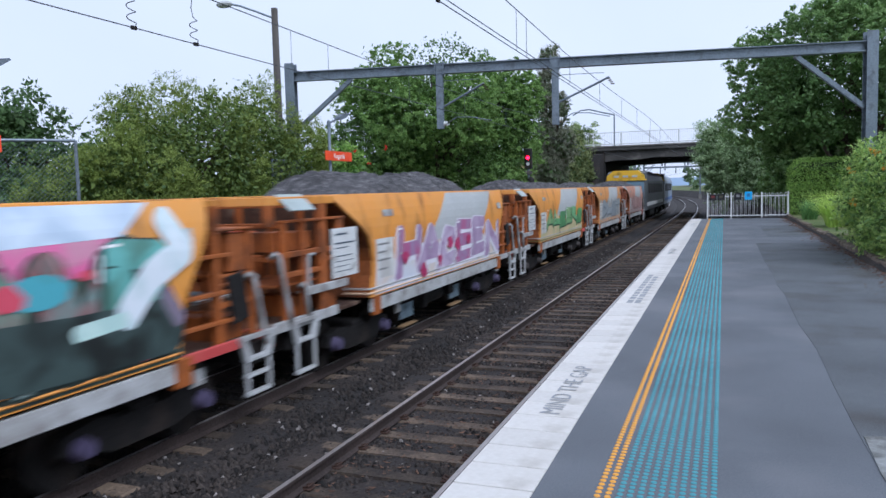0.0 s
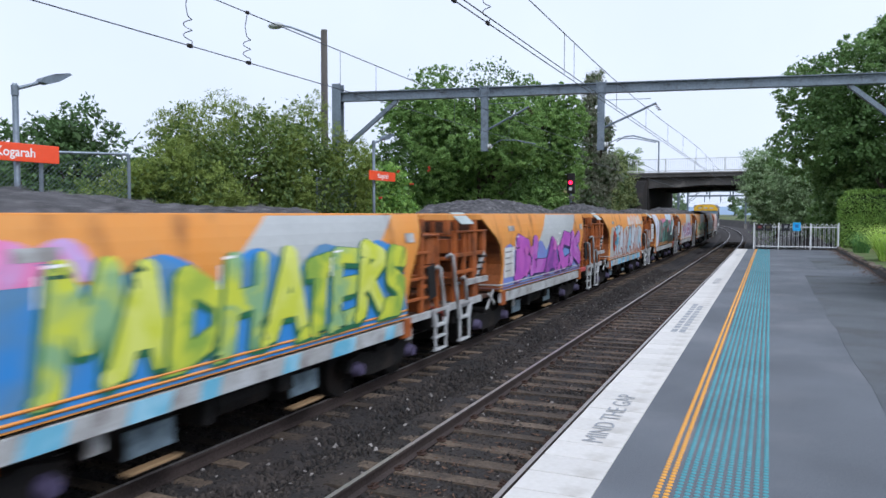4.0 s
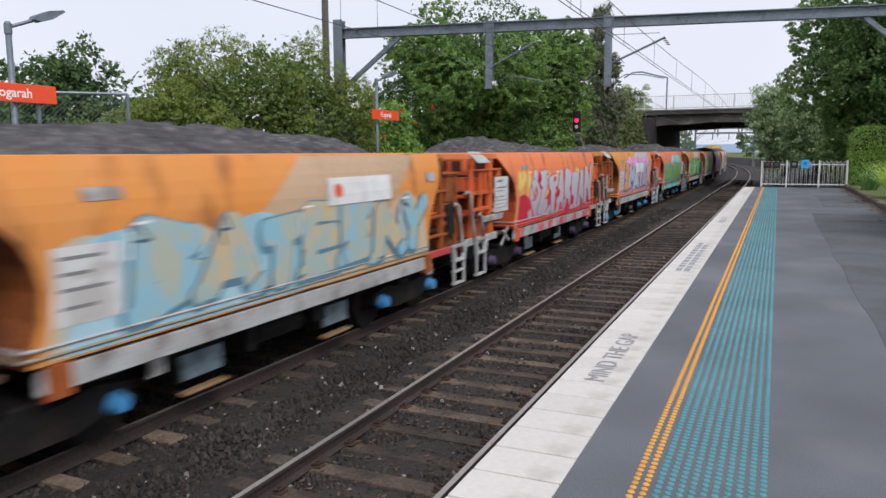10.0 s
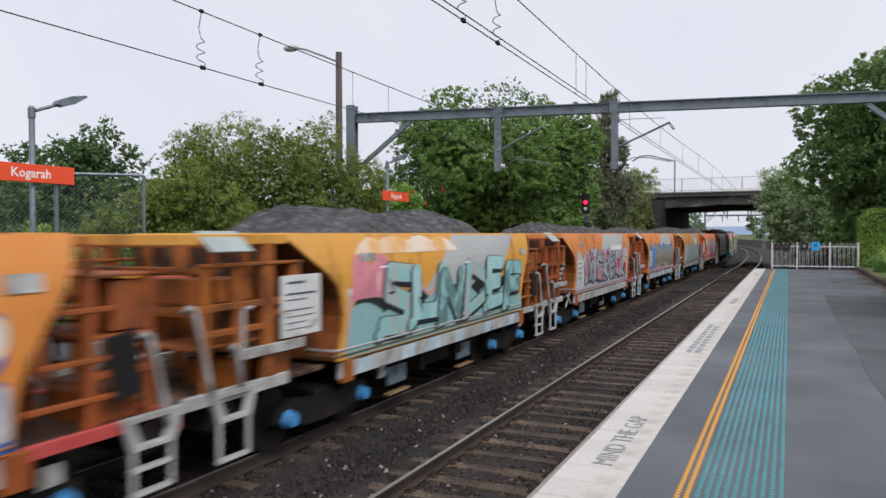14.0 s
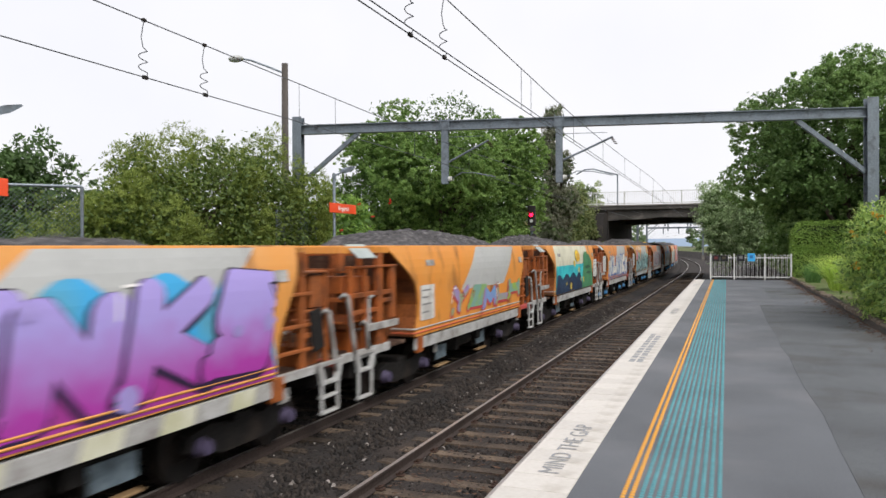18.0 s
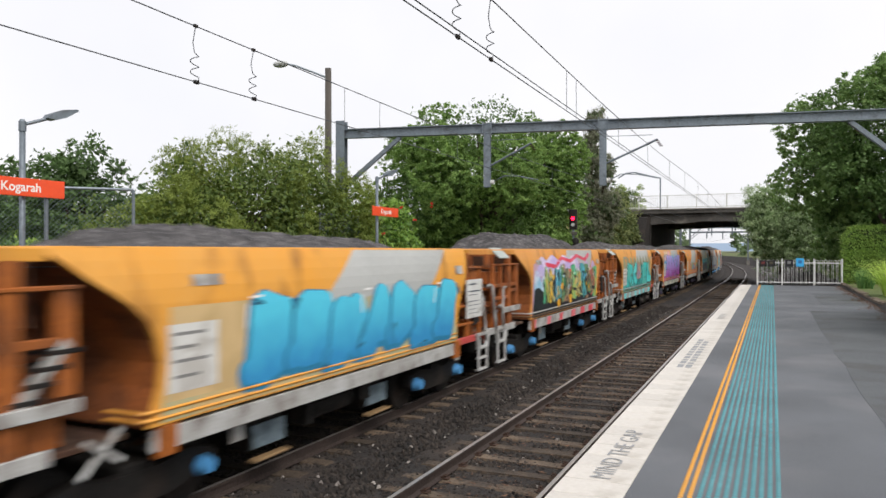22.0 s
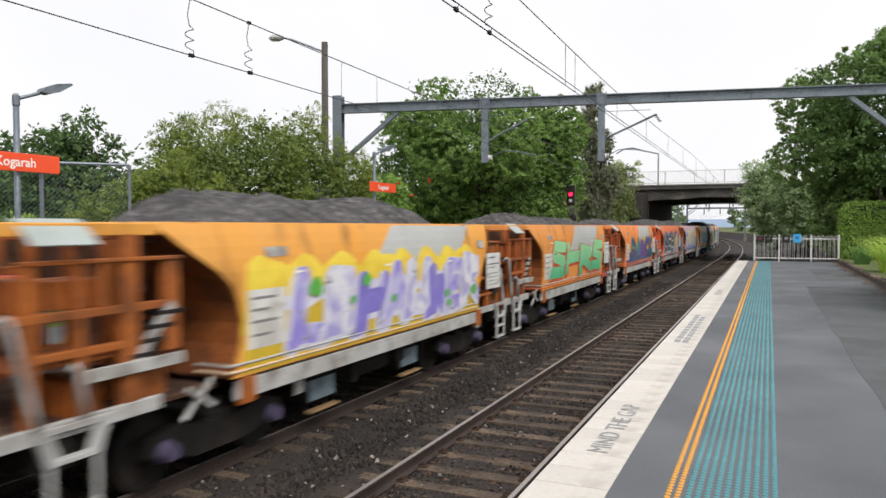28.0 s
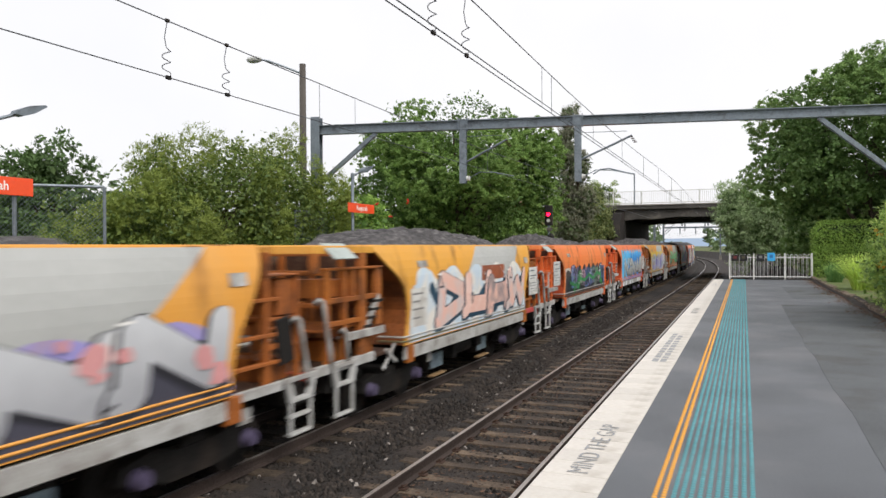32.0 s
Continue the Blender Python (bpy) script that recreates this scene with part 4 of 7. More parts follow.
def wagon_kit(body_hex, key):
    """Meshes of a hopper wagon in one livery. Origin: on the rails, midway between its couplings; forward is +y."""
    F, B = FORE, AFT
    m = paint(body_hex, 0.45)
    fresh = body_hex[0] == "f"
    rust = mat("rusty_paint_" + key, "%02x%02x%02x" % tuple(int(int(body_hex[i:i + 2], 16) * k) for i, k in (((0, 0.92), (2, 0.82), (4, 0.8)) if fresh else ((0, 0.78), (2, 0.64), (4, 0.58)))), "c8622c" if fresh else "8a4e26", 0.7, 0.1, 22, 1.3, 0.25, dirt="6a3a22" if fresh else "4a2c1b", dirt_amount=0.2 if fresh else 0.4, dirt_scale=2.2)
    prof = hopper_profile(B, F, 0.7, 1.22)
    K = {}
    K["side_sheet"] = [shouldered(Geo().prism(prof, "x", -0.03, 0.03).mesh("side_sheet", m), e) for e in (-1, 1)]
    # end sheets follow the sweep of the sides
    n = len(prof) // 2
    for nm, ps, s in (("rear_end_sheet", prof[:n], 1), ("front_end_sheet", prof[n:], -1)):
        g = Geo()
        ring = [(y, z) for y, z in ps] + [(y + s * 0.03, z) for y, z in reversed(ps)]
        g.prism(ring, "x", -HALF + 0.03, HALF - 0.03)
        g.v = [(x * (HALF + lean(z)) / HALF, y, z) for x, y, z in g.v]
        # rust, darkened further to paint in the shade under the overhanging ends
        K[nm] = g.mesh(nm, mat("rusty_shaded_end_" + key, "bc4a1c" if fresh else "98541f", "7a3015" if fresh else "5c3218", 0.75, 0.05, 18, 1.1, 0.3, dirt="3a2116", dirt_amount=0.55, dirt_scale=1.6))
    g = Geo()
    R = HALF - 0.145
    g.box(-R, -R + 0.1, B + 0.02, F - 0.02, 2.86, 2.915, 0.01).box(R - 0.1, R, B + 0.02, F - 0.02, 2.86, 2.915, 0.01)
    g.box(-R + 0.1, R - 0.1, B + 0.02, B + 0.1, 2.86, 2.915, 0.01).box(-R + 0.1, R - 0.1, F - 0.1, F - 0.02, 2.86, 2.915, 0.01)
    K["top_rim"] = g.mesh("top_rim", m)
    K["rub_rail"] = Geo().tube([(-0.5, B + 0.98, 0), (-0.06, B + 1.0, 0), (0, B + 1.08, 0), (0, F - 0.72, 0)], 0.018, 6).mesh("rub_rail", m)
    K["sill"] = Geo().box(-0.04, 0.04, B + 1.15, F - 0.55, 0.86, 1.09, 0.012).mesh("sill", M_WHITEDIRTY)
    K["sill_bracket"] = Geo().box(-0.05, 0.05, -0.13, 0.13, 0.8, 1.12, 0.01).mesh("sill_bracket", rust)
    for key2, bars in (("bars", rear_bars(False)), ("stair_bars", rear_bars(True)), ("front_bars", front_bars())):
        K[key2] = [(nm, Geo().box(*b, 0.008).mesh(nm, M_FLOORRUST if nm in ("end_floor", "cage_wall") else m if nm == "end_beam" else rust)) for i, (nm, b) in enumerate(bars)]
    K["gear_box"] = Geo().box(-0.3, 0.3, -0.2, 0.2, 0, 0.32, 0.02).mesh("gear_box", m)
    K["gear_box_red"] = Geo().box(-0.22, 0.22, -0.16, 0.16, 0, 0.28, 0.02).mesh("gear_box", paint("c4552f", 0.3))
    return K


def ladder_mesh(rungs):
    """A white end step: stirrup frame with its rungs."""
    g = Geo()
    for y in (-0.24, 0.24):
        g.box(-0.022, 0.022, y - 0.022, y + 0.022, 0.36, 0.86, 0.006)
    for z in rungs:
        g.box(-0.07, 0.03, -0.24, 0.24, z, z + 0.036, 0.006)
    return g


STEP = {"rear": ladder_mesh((0.36, 0.82)).mesh("end_step", M_WHITEDIRTY), "fore": ladder_mesh((0.36, 0.6, 0.82)).mesh("end_step", M_WHITEDIRTY)}
STEP_BRACKET = Geo().prism([(-0.36, 1.1), (-0.26, 1.1), (-0.15, 0.85), (0.15, 0.85), (0.26, 1.1), (0.36, 1.1), (0.26, 0.81), (-0.26, 0.81)], "x", -0.03, 0.03).box(-0.03, 0.03, -0.38, 0.38, 1.085, 1.15, 0.008).mesh("step_bracket", M_WHITEDIRTY)
GRAB = Geo().tube([(-0.12, -0.32, 2.06), (-0.03, -0.31, 2.13), (0.0, -0.28, 2.1), (0, -0.2, 1.8), (0, -0.08, 1.35), (0, -0.03, 1.12)], 0.034, 8).mesh("grab_iron", M_WHITEDIRTY, True)
GRAB_LOW = Geo().tube([(-0.1, -0.1, 1.58), (-0.02, -0.1, 1.64), (0, -0.08, 1.58), (0, 0.0, 1.12)], 0.034, 8).mesh("grab_iron", M_WHITEDIRTY, True)
TREAD = Geo().box(-0.3, 0.03, -0.16, 0.16, 0, 0.05, 0.008).mesh("tread", M_BLACK)
STRINGER = Geo().bar((0, -0.42, 1.5), (0, 0.1, 2.08), 0.05, 0.1).mesh("stringer", M_WHITEDIRTY)
LOW_RAIL = Geo().tube([(0, -0.85, 1.5), (0, -0.85, 2.0), (0, -0.82, 2.04), (0, -0.7, 2.04)], 0.026, 6).mesh("low_rail", M_WHITEDIRTY)
CROSS_BAR = Geo().bar((0, -0.22, 0.82), (0, 0.22, 1.2), 0.03, 0.05).bar((0.035, -0.2, 1.16), (0.035, 0.2, 0.9), 0.03, 0.05).mesh("cross_brace", M_WHITEDIRTY)
PANEL = Geo().box(-0.012, 0.012, -0.42, 0.42, 0, 0.78, 0.004).mesh("data_board", M_WHITE)
PANEL_MARKS = [Geo().box(0.013, 0.017, a, b, z, z + h).mesh("board_line", mat("board_lines", "4b5660", "4b5660", 0.6, 0, 30, 1, 0)) for a, b, z, h in ((-0.32, 0.05, 0.67, 0.03), (-0.34, 0.3, 0.53, 0.025), (-0.34, 0.1, 0.46, 0.015), (-0.34, 0.22, 0.33, 0.015), (-0.34, 0.28, 0.25, 0.012), (-0.34, 0.1, 0.17, 0.012), (-0.34, 0.2, 0.09, 0.01))]
WALK = Geo().box(-0.03, 0.03, -0.58, 0.58, 0.02, 0.14, 0.006).box(-0.3, -0.03, -0.5, 0.5, 0.02, 0.05, 0.004).mesh("side_step", M_WHITEDIRTY)
TOP_PLATE = Geo().box(-0.17, 0.17, -0.33, 0.33, 0, 0.02, 0.004).mesh("roof_plate", mat("bare_plate", "aeb8b4", "98a29e", 0.45, 0.1, 30, 2, 0.05))
CHUTE = Geo().prism([(-0.5, 0.85), (0.5, 0.85), (0.28, 0.3), (-0.28, 0.3)], "x", -0.9, 0.9).mesh("chute", M_BLACK)
CHUTE_PLATE = Geo().box(0, 0.03, -0.34, 0.34, 0.36, 0.66, 0.005).mesh("chute_plate", mat("chute_plate", "93a6b0", "5c6c74", 0.6, 0.1, 22, 3, 0.1, dirt="2a2a2a", dirt_amount=0.6, dirt_scale=4))
CHUTE_LIP = Geo().box(-0.05, 0.08, -0.36, 0.36, 0.2, 0.24, 0.01).mesh("chute_lip", mat("chute_lip", "a88a62", "7d6446", 0.7, 0, 22, 3, 0.1))
UNDER = Geo().box(-0.35, 0.35, -5.5, 6.1, 0.72, 1.0, 0.02).box(-1.3, 1.3, 5.9, 6.3, 0.7, 1.0, 0.02).box(-1.3, 1.3, -5.6, -5.2, 0.7, 1.0, 0.02).tube([(0, 5.5, 0.86), (0, 6.75, 0.86)], 0.1, 8).tube([(0, -5.75, 0.86), (0, -5.2, 0.86)], 0.1, 8).mesh("underframe", M_BLACK)
BRAKE = Geo().tube([(0.95, -0.5, 0.62), (0.95, 0.5, 0.62)], 0.16, 12).box(0.7, 1.15, -0.75, -0.6, 0.45, 0.9, 0.02).box(0.85, 1.2, 0.62, 0.9, 0.55, 0.85, 0.02).mesh("brake_gear", M_BLACK)
TAG_PLATE = Geo().box(-0.012, 0.012, -0.11, 0.11, -0.1, 0.1, 0.004).mesh("tag_plate", M_WHITEDIRTY)
HEADSTOCK = Geo().box(-1.38, 1.38, -0.05, 0.05, 0.86, 1.1, 0.01).mesh("headstock", paint("b23a30", 0.5))
BLACK_STEP = Geo().box(-0.02, 0.02, -0.13, 0.2, 0, 0.62, 0.01).mesh("chute_lever_box", M_BLACK)


def load(seed):
    """A low heap of dark crushed stone: an uneven plateau that runs out towards the ends."""
    rnd = random.Random(seed)
    nx, ny = 26, 110
    humps = [(rnd.uniform(-2.6, -1.0), rnd.uniform(0.9, 1.6), rnd.uniform(0.04, 0.2)), (rnd.uniform(0.2, 1.4), rnd.uniform(0.8, 1.4), rnd.uniform(-0.08, 0.14)), (rnd.uniform(2.2, 3.4), rnd.uniform(0.8, 1.4), rnd.uniform(-0.1, 0.1))]
    tail, nose = rnd.uniform(0.2, 0.7), rnd.uniform(0.1, 1.1)
    v = []
    for j in range(ny):
        y = AFT + 0.12 + 9.2 * j / (ny - 1)
        for i in range(nx):
            x = -1.26 + 2.52 * i / (nx - 1)
            e = min(1.0, max(0.0, (y - AFT - 0.3 - tail) / 1.1), max(0.0, (4.85 - nose - y) / 1.3))
            e = e * e * (3 - 2 * e) * (1 - (abs(x) / 1.26) ** 3 * 0.95)
            h = 0.14 + 0.05 * (seed % 3) + sum(a * math.exp(-((y - c) / w) ** 2) for c, w, a in humps)
            n1 = 0.07 * noise.noise(Vector((x * 2.3, y * 2.3, seed))) + 0.06 * noise.noise(Vector((x * 7, y * 7, seed))) + 0.07 * noise.noise(Vector((x * 12, y * 12, seed))) + 0.05 * noise.noise(Vector((x * 24, y * 24, seed)))
            v.append((x, y, 2.71 + (h + 0.2) * e + n1 * (0.4 + 0.6 * e)))
    f = [(j * nx + i, j * nx + i + 1, (j + 1) * nx + i + 1, (j + 1) * nx + i) for j in range(ny - 1) for i in range(nx - 1)]
    return raw_mesh("ballast_load", v, f, mat("wet_ballast", "545253", "262526", 0.9, 0, 13, 1.6, 1.0, dirt="7a7777", dirt_amount=0.35, dirt_scale=11), False)


LOADS = [load(i) for i in range(6)]

# graffiti is laid on the side sheet in thin coats; y runs aft to fore along the wagon, z up
def coat(name, v, f, material, wagon, lift, label=""):
    me = raw_mesh(name, [(HALF + lift + (p[2] if len(p) > 2 else 0.0), 4.45 - (4.38 - p[0]) * 0.946, p[1]) for p in v], f, material)
    return part(name, shouldered(me) if max(p[1] for p in v) > 2.2 else me, None, wagon, label)


def blob(rnd, y0, y1, z0, z1, lumps, rough_top=True):
    """A cloud outline: straight foot, lumpy top and ends."""
    top = []
    n = lumps * 8
    for i in range(n + 1):
        u = i / n
        b = abs(math.sin(u * lumps * math.pi + 0.4)) if rough_top else 0.6
        e = min(1, (60 if y0 < -3.3 else 7) * u + 0.02, (40 if y1 > 4.2 else 7) * (1 - u) + 0.02)
        top.append((y0 + (y1 - y0) * u, z0 + (z1 - z0) * e ** 0.5 * (0.72 + 0.28 * b) + rnd.uniform(-0.012, 0.012)))
    v = [(y, z0) for y, z in top] + top
    k = n + 1
    return v, [(i, i + 1, k + i + 1, k + i) for i in range(n)]


def stroke(v, f, p, q, w, lean=0.0):
    """A thick stroke with blunt rounded ends between two points."""
    p, q = Vector(p), Vector(q)
    d = (q - p).normalized()
    u = Vector((-d.y, d.x))
    k = len(v)
    ring = []
    for c, s in ((q, 1), (p, -1)):
        for a in (-1.5, -1.0, -0.5, 0.0, 0.5, 1.0, 1.5):
            ring.append(c + (d * math.cos(a) * 0.75 + u * math.sin(a)) * (w / 2) * s)
    h = 0.00025 * len(f)
    v += [(r.x + lean * r.y, r.y, h) for r in ring]
    f.append(tuple(range(k, k + len(ring))))


def glyphs(rnd, y0, y1, z0, z1, count, grow, fat):
    """Bulging letter-like forms that spell nothing, one by one."""
    out = []
    w = (y1 - y0) / max(count, 1)
    for i in range(count):
        v, f = [], []
        a, b = y0 + w * i + w * 0.2, y0 + w * (i + 1) - w * 0.16
        lo, hi = z0 + rnd.uniform(-0.05, 0.08), z1 + rnd.uniform(-0.14, 0.05)
        mid = (lo + hi) / 2 + rnd.uniform(-0.1, 0.1)
        t = fat * min(w, 1.3) * 0.46 + grow
        forms = [[((a, lo), (a, hi)), ((a, hi), (b, mid)), ((b, mid), (a, lo))], [((a, lo), (a, hi)), ((a, mid), (b, hi)), ((a, mid), (b, lo))], [((a, hi), (b, hi)), ((a, hi), (a, mid)), ((a, mid), (b, mid)), ((b, mid), (b, lo)), ((b, lo), (a, lo))], [((a, lo), ((a + b) / 2, hi)), (((a + b) / 2, hi), (b, lo)), ((a, mid), (b, mid))], [((a, hi), (a, lo)), ((a, lo), (b, lo)), ((b, lo), (b, hi))], [((a, lo), (a, hi)), ((a, hi), (b, lo)), ((b, lo), (b, hi))], [((a, lo), (a, hi)), ((a, hi), (b, hi)), ((a, mid), (b, mid)), ((a, lo), (b, lo))]]
        for p, q in rnd.choice(forms):
            stroke(v, f, p, q, t * (1.0 if rnd.random() < 0.7 else 0.75), 0.06)
        if rnd.random() < 0.6:
            e = rnd.choice((-1, 1))
            stroke(v, f, ((a + b) / 2, lo if e < 0 else hi), ((a + b) / 2 + rnd.uniform(-0.5, 0.5) * w, (lo if e < 0 else hi) + e * rnd.uniform(0.02, 0.12)), t * 0.55, 0.06)
        turn, cy, cz = rnd.uniform(-0.16, 0.16), (a + b) / 2, mid
        v = [(cy + (y - cy) * math.cos(turn) - (z - cz) * math.sin(turn), max(1.31, cz + (y - cy) * math.sin(turn) + (z - cz) * math.cos(turn)), h) for y, z, h in v]
        v = [(y + 0.03 * math.sin(9 * z + i) - 0.1, z, h) for y, z, h in v]
        out.append((v, f))
    return out


ALPHABET = {}
ALPHABET["B"] = [((0, 0), (0, 1)), ((0, 1), (0.75, 0.8)), ((0.75, 0.8), (0.1, 0.52)), ((0.1, 0.52), (0.95, 0.28)), ((0.95, 0.28), (0, 0))]
ALPHABET["U"] = [((0, 1), (0.05, 0.15)), ((0.05, 0.15), (0.9, 0.12)), ((0.9, 0.12), (1, 1))]
ALPHABET["N"] = [((0, 0), (0.05, 1)), ((0.05, 1), (0.9, 0.05)), ((0.9, 0.05), (1, 1))]
ALPHABET["D"] = [((0, 0), (0.05, 1)), ((0.05, 1), (0.95, 0.65)), ((0.95, 0.65), (0.9, 0.3)), ((0.9, 0.3), (0, 0))]
ALPHABET["E"] = [((0.05, 0), (0, 1)), ((0, 1), (0.9, 0.95)), ((0, 0.5), (0.75, 0.52)), ((0.05, 0), (0.95, 0.05))]
ALPHABET["K"] = [((0, 0), (0.1, 1)), ((0.1, 0.45), (0.85, 0.98)), ((0.15, 0.5), (1, 0.02))]
ALPHABET["L"] = [((0.1, 1), (0, 0.08)), ((0, 0.08), (0.95, 0.02))]
ALPHABET["C"] = [((1, 0.85), (0.35, 0.98)), ((0.35, 0.98), (0, 0.5)), ((0, 0.5), (0.35, 0.02)), ((0.35, 0.02), (1, 0.15))]
ALPHABET["F"] = [((0, 0), (0.05, 1)), ((0.05, 1), (1, 0.95)), ((0.05, 0.5), (0.8, 0.52))]
ALPHABET["S"] = [((1, 0.9), (0.2, 0.97)), ((0.2, 0.97), (0.1, 0.62)), ((0.1, 0.62), (0.9, 0.4)), ((0.9, 0.4), (0.8, 0.04)), ((0.8, 0.04), (0, 0.08))]
ALPHABET["I"] = [((0.5, 0), (0.55, 1)), ((0.2, 1), (0.85, 1)), ((0.2, 0), (0.85, 0))]
ALPHABET["M"] = [((0, 0), (0.1, 1)), ((0.1, 1), (0.5, 0.35)), ((0.5, 0.35), (0.9, 1)), ((0.9, 1), (1, 0))]
ALPHABET["O"] = [((0.5, 1), (0, 0.5)), ((0, 0.5), (0.5, 0)), ((0.5, 0), (1, 0.5)), ((1, 0.5), (0.5, 1))]
ALPHABET["J"] = [((0.7, 1), (0.75, 0.15)), ((0.75, 0.15), (0, 0.1)), ((0.2, 1), (1, 1))]
ALPHABET["R"] = [((0, 0), (0.05, 1)), ((0.05, 1), (0.9, 0.82)), ((0.9, 0.82), (0.15, 0.48)), ((0.2, 0.5), (1, 0))]
ALPHABET["H"] = [((0, 0), (0.05, 1)), ((0.95, 0), (1, 1)), ((0.05, 0.5), (0.95, 0.55))]
ALPHABET["P"] = [((0, 0), (0.05, 1)), ((0.05, 1), (0.95, 0.78)), ((0.95, 0.78), (0.1, 0.45))]
ALPHABET["T"] = [((0.5, 0), (0.52, 0.95)), ((0, 0.92), (1, 1))]
ALPHABET["W"] = [((0, 1), (0.2, 0.05)), ((0.2, 0.05), (0.5, 0.7)), ((0.5, 0.7), (0.8, 0.05)), ((0.8, 0.05), (1, 1))]
ALPHABET["V"] = [((0, 1), (0.5, 0)), ((0.5, 0), (1, 1))]
ALPHABET["Y"] = [((0, 1), (0.5, 0.45)), ((1, 1), (0.5, 0.45)), ((0.5, 0.45), (0.4, 0))]
ALPHABET["Z"] = [((0, 0.95), (1, 1)), ((1, 1), (0, 0.05)), ((0, 0.05), (1, 0))]
ALPHABET["A"] = [((0, 0), (0.5, 1)), ((0.5, 1), (1, 0)), ((0.2, 0.32), (0.8, 0.32))]


def tag_letters(word, y0, y1, z0, z1, grow, fat):
    """Letter-like forms in fat swaying strokes that crowd each other, one by one."""
    out = []
    w = (y1 - y0) / len(word)
    for i, ch in enumerate(word):
        v, f = [], []
        t = fat * 1.22 * (0.9 + 0.2 * ((i * 7) % 3) / 2)
        wide = 1.1 + 0.12 * math.sin(i * 2.7 + len(word))
        a, b = y0 + w * i + t * 0.42, y0 + w * (i + wide) - t * 0.36
        lo, hi = z0 + t * 0.42 + 0.06 * math.sin(i * 2.1), z1 - t * 0.42 + 0.08 * math.sin(i * 1.9 + 1)
        for n, (p, q) in enumerate(ALPHABET[ch]):
            stroke(v, f, (a + (b - a) * p[0], lo + (hi - lo) * p[1]), (a + (b - a) * q[0], lo + (hi - lo) * q[1]), t * (1.0 if n % 2 == 0 else 0.82) + grow, 0.0)
        tip = ((i * 5) % 3 - 1) * 0.5 * t
        stroke(v, f, (a, lo), (a - 0.5 * t, lo - 0.12 + abs(tip) * 0.3), t * 0.6 + grow, 0.0)
        out.append(([(min(y1 + 0.12, y + 0.1 * (z - z0) + 0.03 * math.sin(7 * z + i)), max(1.24, z), h) for y, z, h in v], f))
    return out


# forms sprayed on each wagon: their run, how fat the strokes are, and their foot and top
PIECES = {-4: ("NERO", 0.3, 1.4, 2.2), -3: ("DUST", 0.3, 1.4, 2.2), -2: ("ALEERS", 0.2, 1.55, 2.15), -1: ("HACEEN", 0.26, 1.3, 2.25), 0: ("NATTOVE", 0.34, 1.3, 2.55), 1: ("TAHAMBR", 0.34, 1.28, 2.4),
          2: ("BLACK", 0.36, 1.26, 2.36), 3: ("MADHATERS", 0.25, 1.26, 2.46), 4: ("SNOWPET", 0.3, 1.26, 2.36), 5: ("DALEMAS", 0.42, 1.26, 2.3), 6: ("SMATER", 0.33, 1.36, 2.4), 7: ("OZTAREAN", 0.33, 1.26, 2.42),
          8: ("BATEENY", 0.3, 1.28, 2.26), 9: ("ARHAKES", 0.32, 1.26, 2.28), 11: ("SUNDEF", 0.27, 1.28, 2.4), 12: ("KUNSCK", 0.36, 1.28, 2.36), 14: ("YSMUH", 0.2, 1.4, 1.95),
          15: ("SENKS", 0.4, 1.26, 2.56), 16: ("ROTEL", 0.34, 1.26, 2.3), 18: ("BEMADES", 0.44, 1.3, 2.34), 19: ("RKDASK", 0.4, 1.26, 2.66), 20: ("BEF", 0.24, 1.3, 2.4), 21: ("DARCK", 0.28, 1.3, 2.36), 22: ("SHRS", 0.3, 1.36, 2.4),
          23: ("LEHAUWER", 0.28, 1.28, 2.3), 24: ("NINAS", 0.32, 1.34, 2.2), 26: ("DUHW", 0.36, 1.28, 2.34), 27: ("LENN", 0.42, 1.26, 2.2), 28: ("TOSK", 0.3, 1.3, 2.2)}
WAGONS = [
    (-4, "c88a72", 1, 5, "a9827a", "8b6a66", "b59a94", 2.2, "", "", 0, 2, "dusty pink"),
    (-3, "cc873c", 1, 5, "8b9296", "5f676b", "9aa0a2", 2.3, "", "", 0, 2, "grey"),
    (-2, "dd8f2e", 1, 5, "5d9a5f", "38583c", "c9b48a", 2.0, "", "", 1, 2, "green"),
    (-1, "dd8f2e", 1, 7, "9a7f9f", "eceaf0", "cfd2da", 1.9, "b93a6a", "", 1, 1, "white and purple"),
    (0, "e09432", 0, 5, "6f9c88", "2a352f", "454f45", 2.6, "dd5468", "", 1, 1, "dark green and pink"),
    (1, "dd8f34", 0, 6, "b4bcc2", "a85a3c", "a9b2b8", 2.4, "4aa8c8", "5a9fc0", 0, 1, "silver and red"),
    (2, "d98a30", 1, 5, "a850ac", "3a2f66", "6f8fc4", 2.2, "d070c0", "", 0, 1, "magenta"),
    (3, "d98a2e", 1, 9, "c9cf3f", "2f6f4a", "3f86c9", 2.5, "", "6fb0c8", 0, 1, "yellow and blue"),
    (4, "c88430", 1, 7, "a9c48e", "25231f", "4a3a30", 2.25, "4fc060", "a89a86", 0, 0, "pale green and black"),
    (5, "f0744a", 0, 7, "93b878", "2c4a6a", "7fc4b4", 2.35, "", "6fcfc0", 1, 0, "green and blue"),
    (6, "dd8d34", 1, 7, "aeb9c4", "54648c", "d79fb4", 2.4, "", "", 0, 0, "silver and pink"),
]
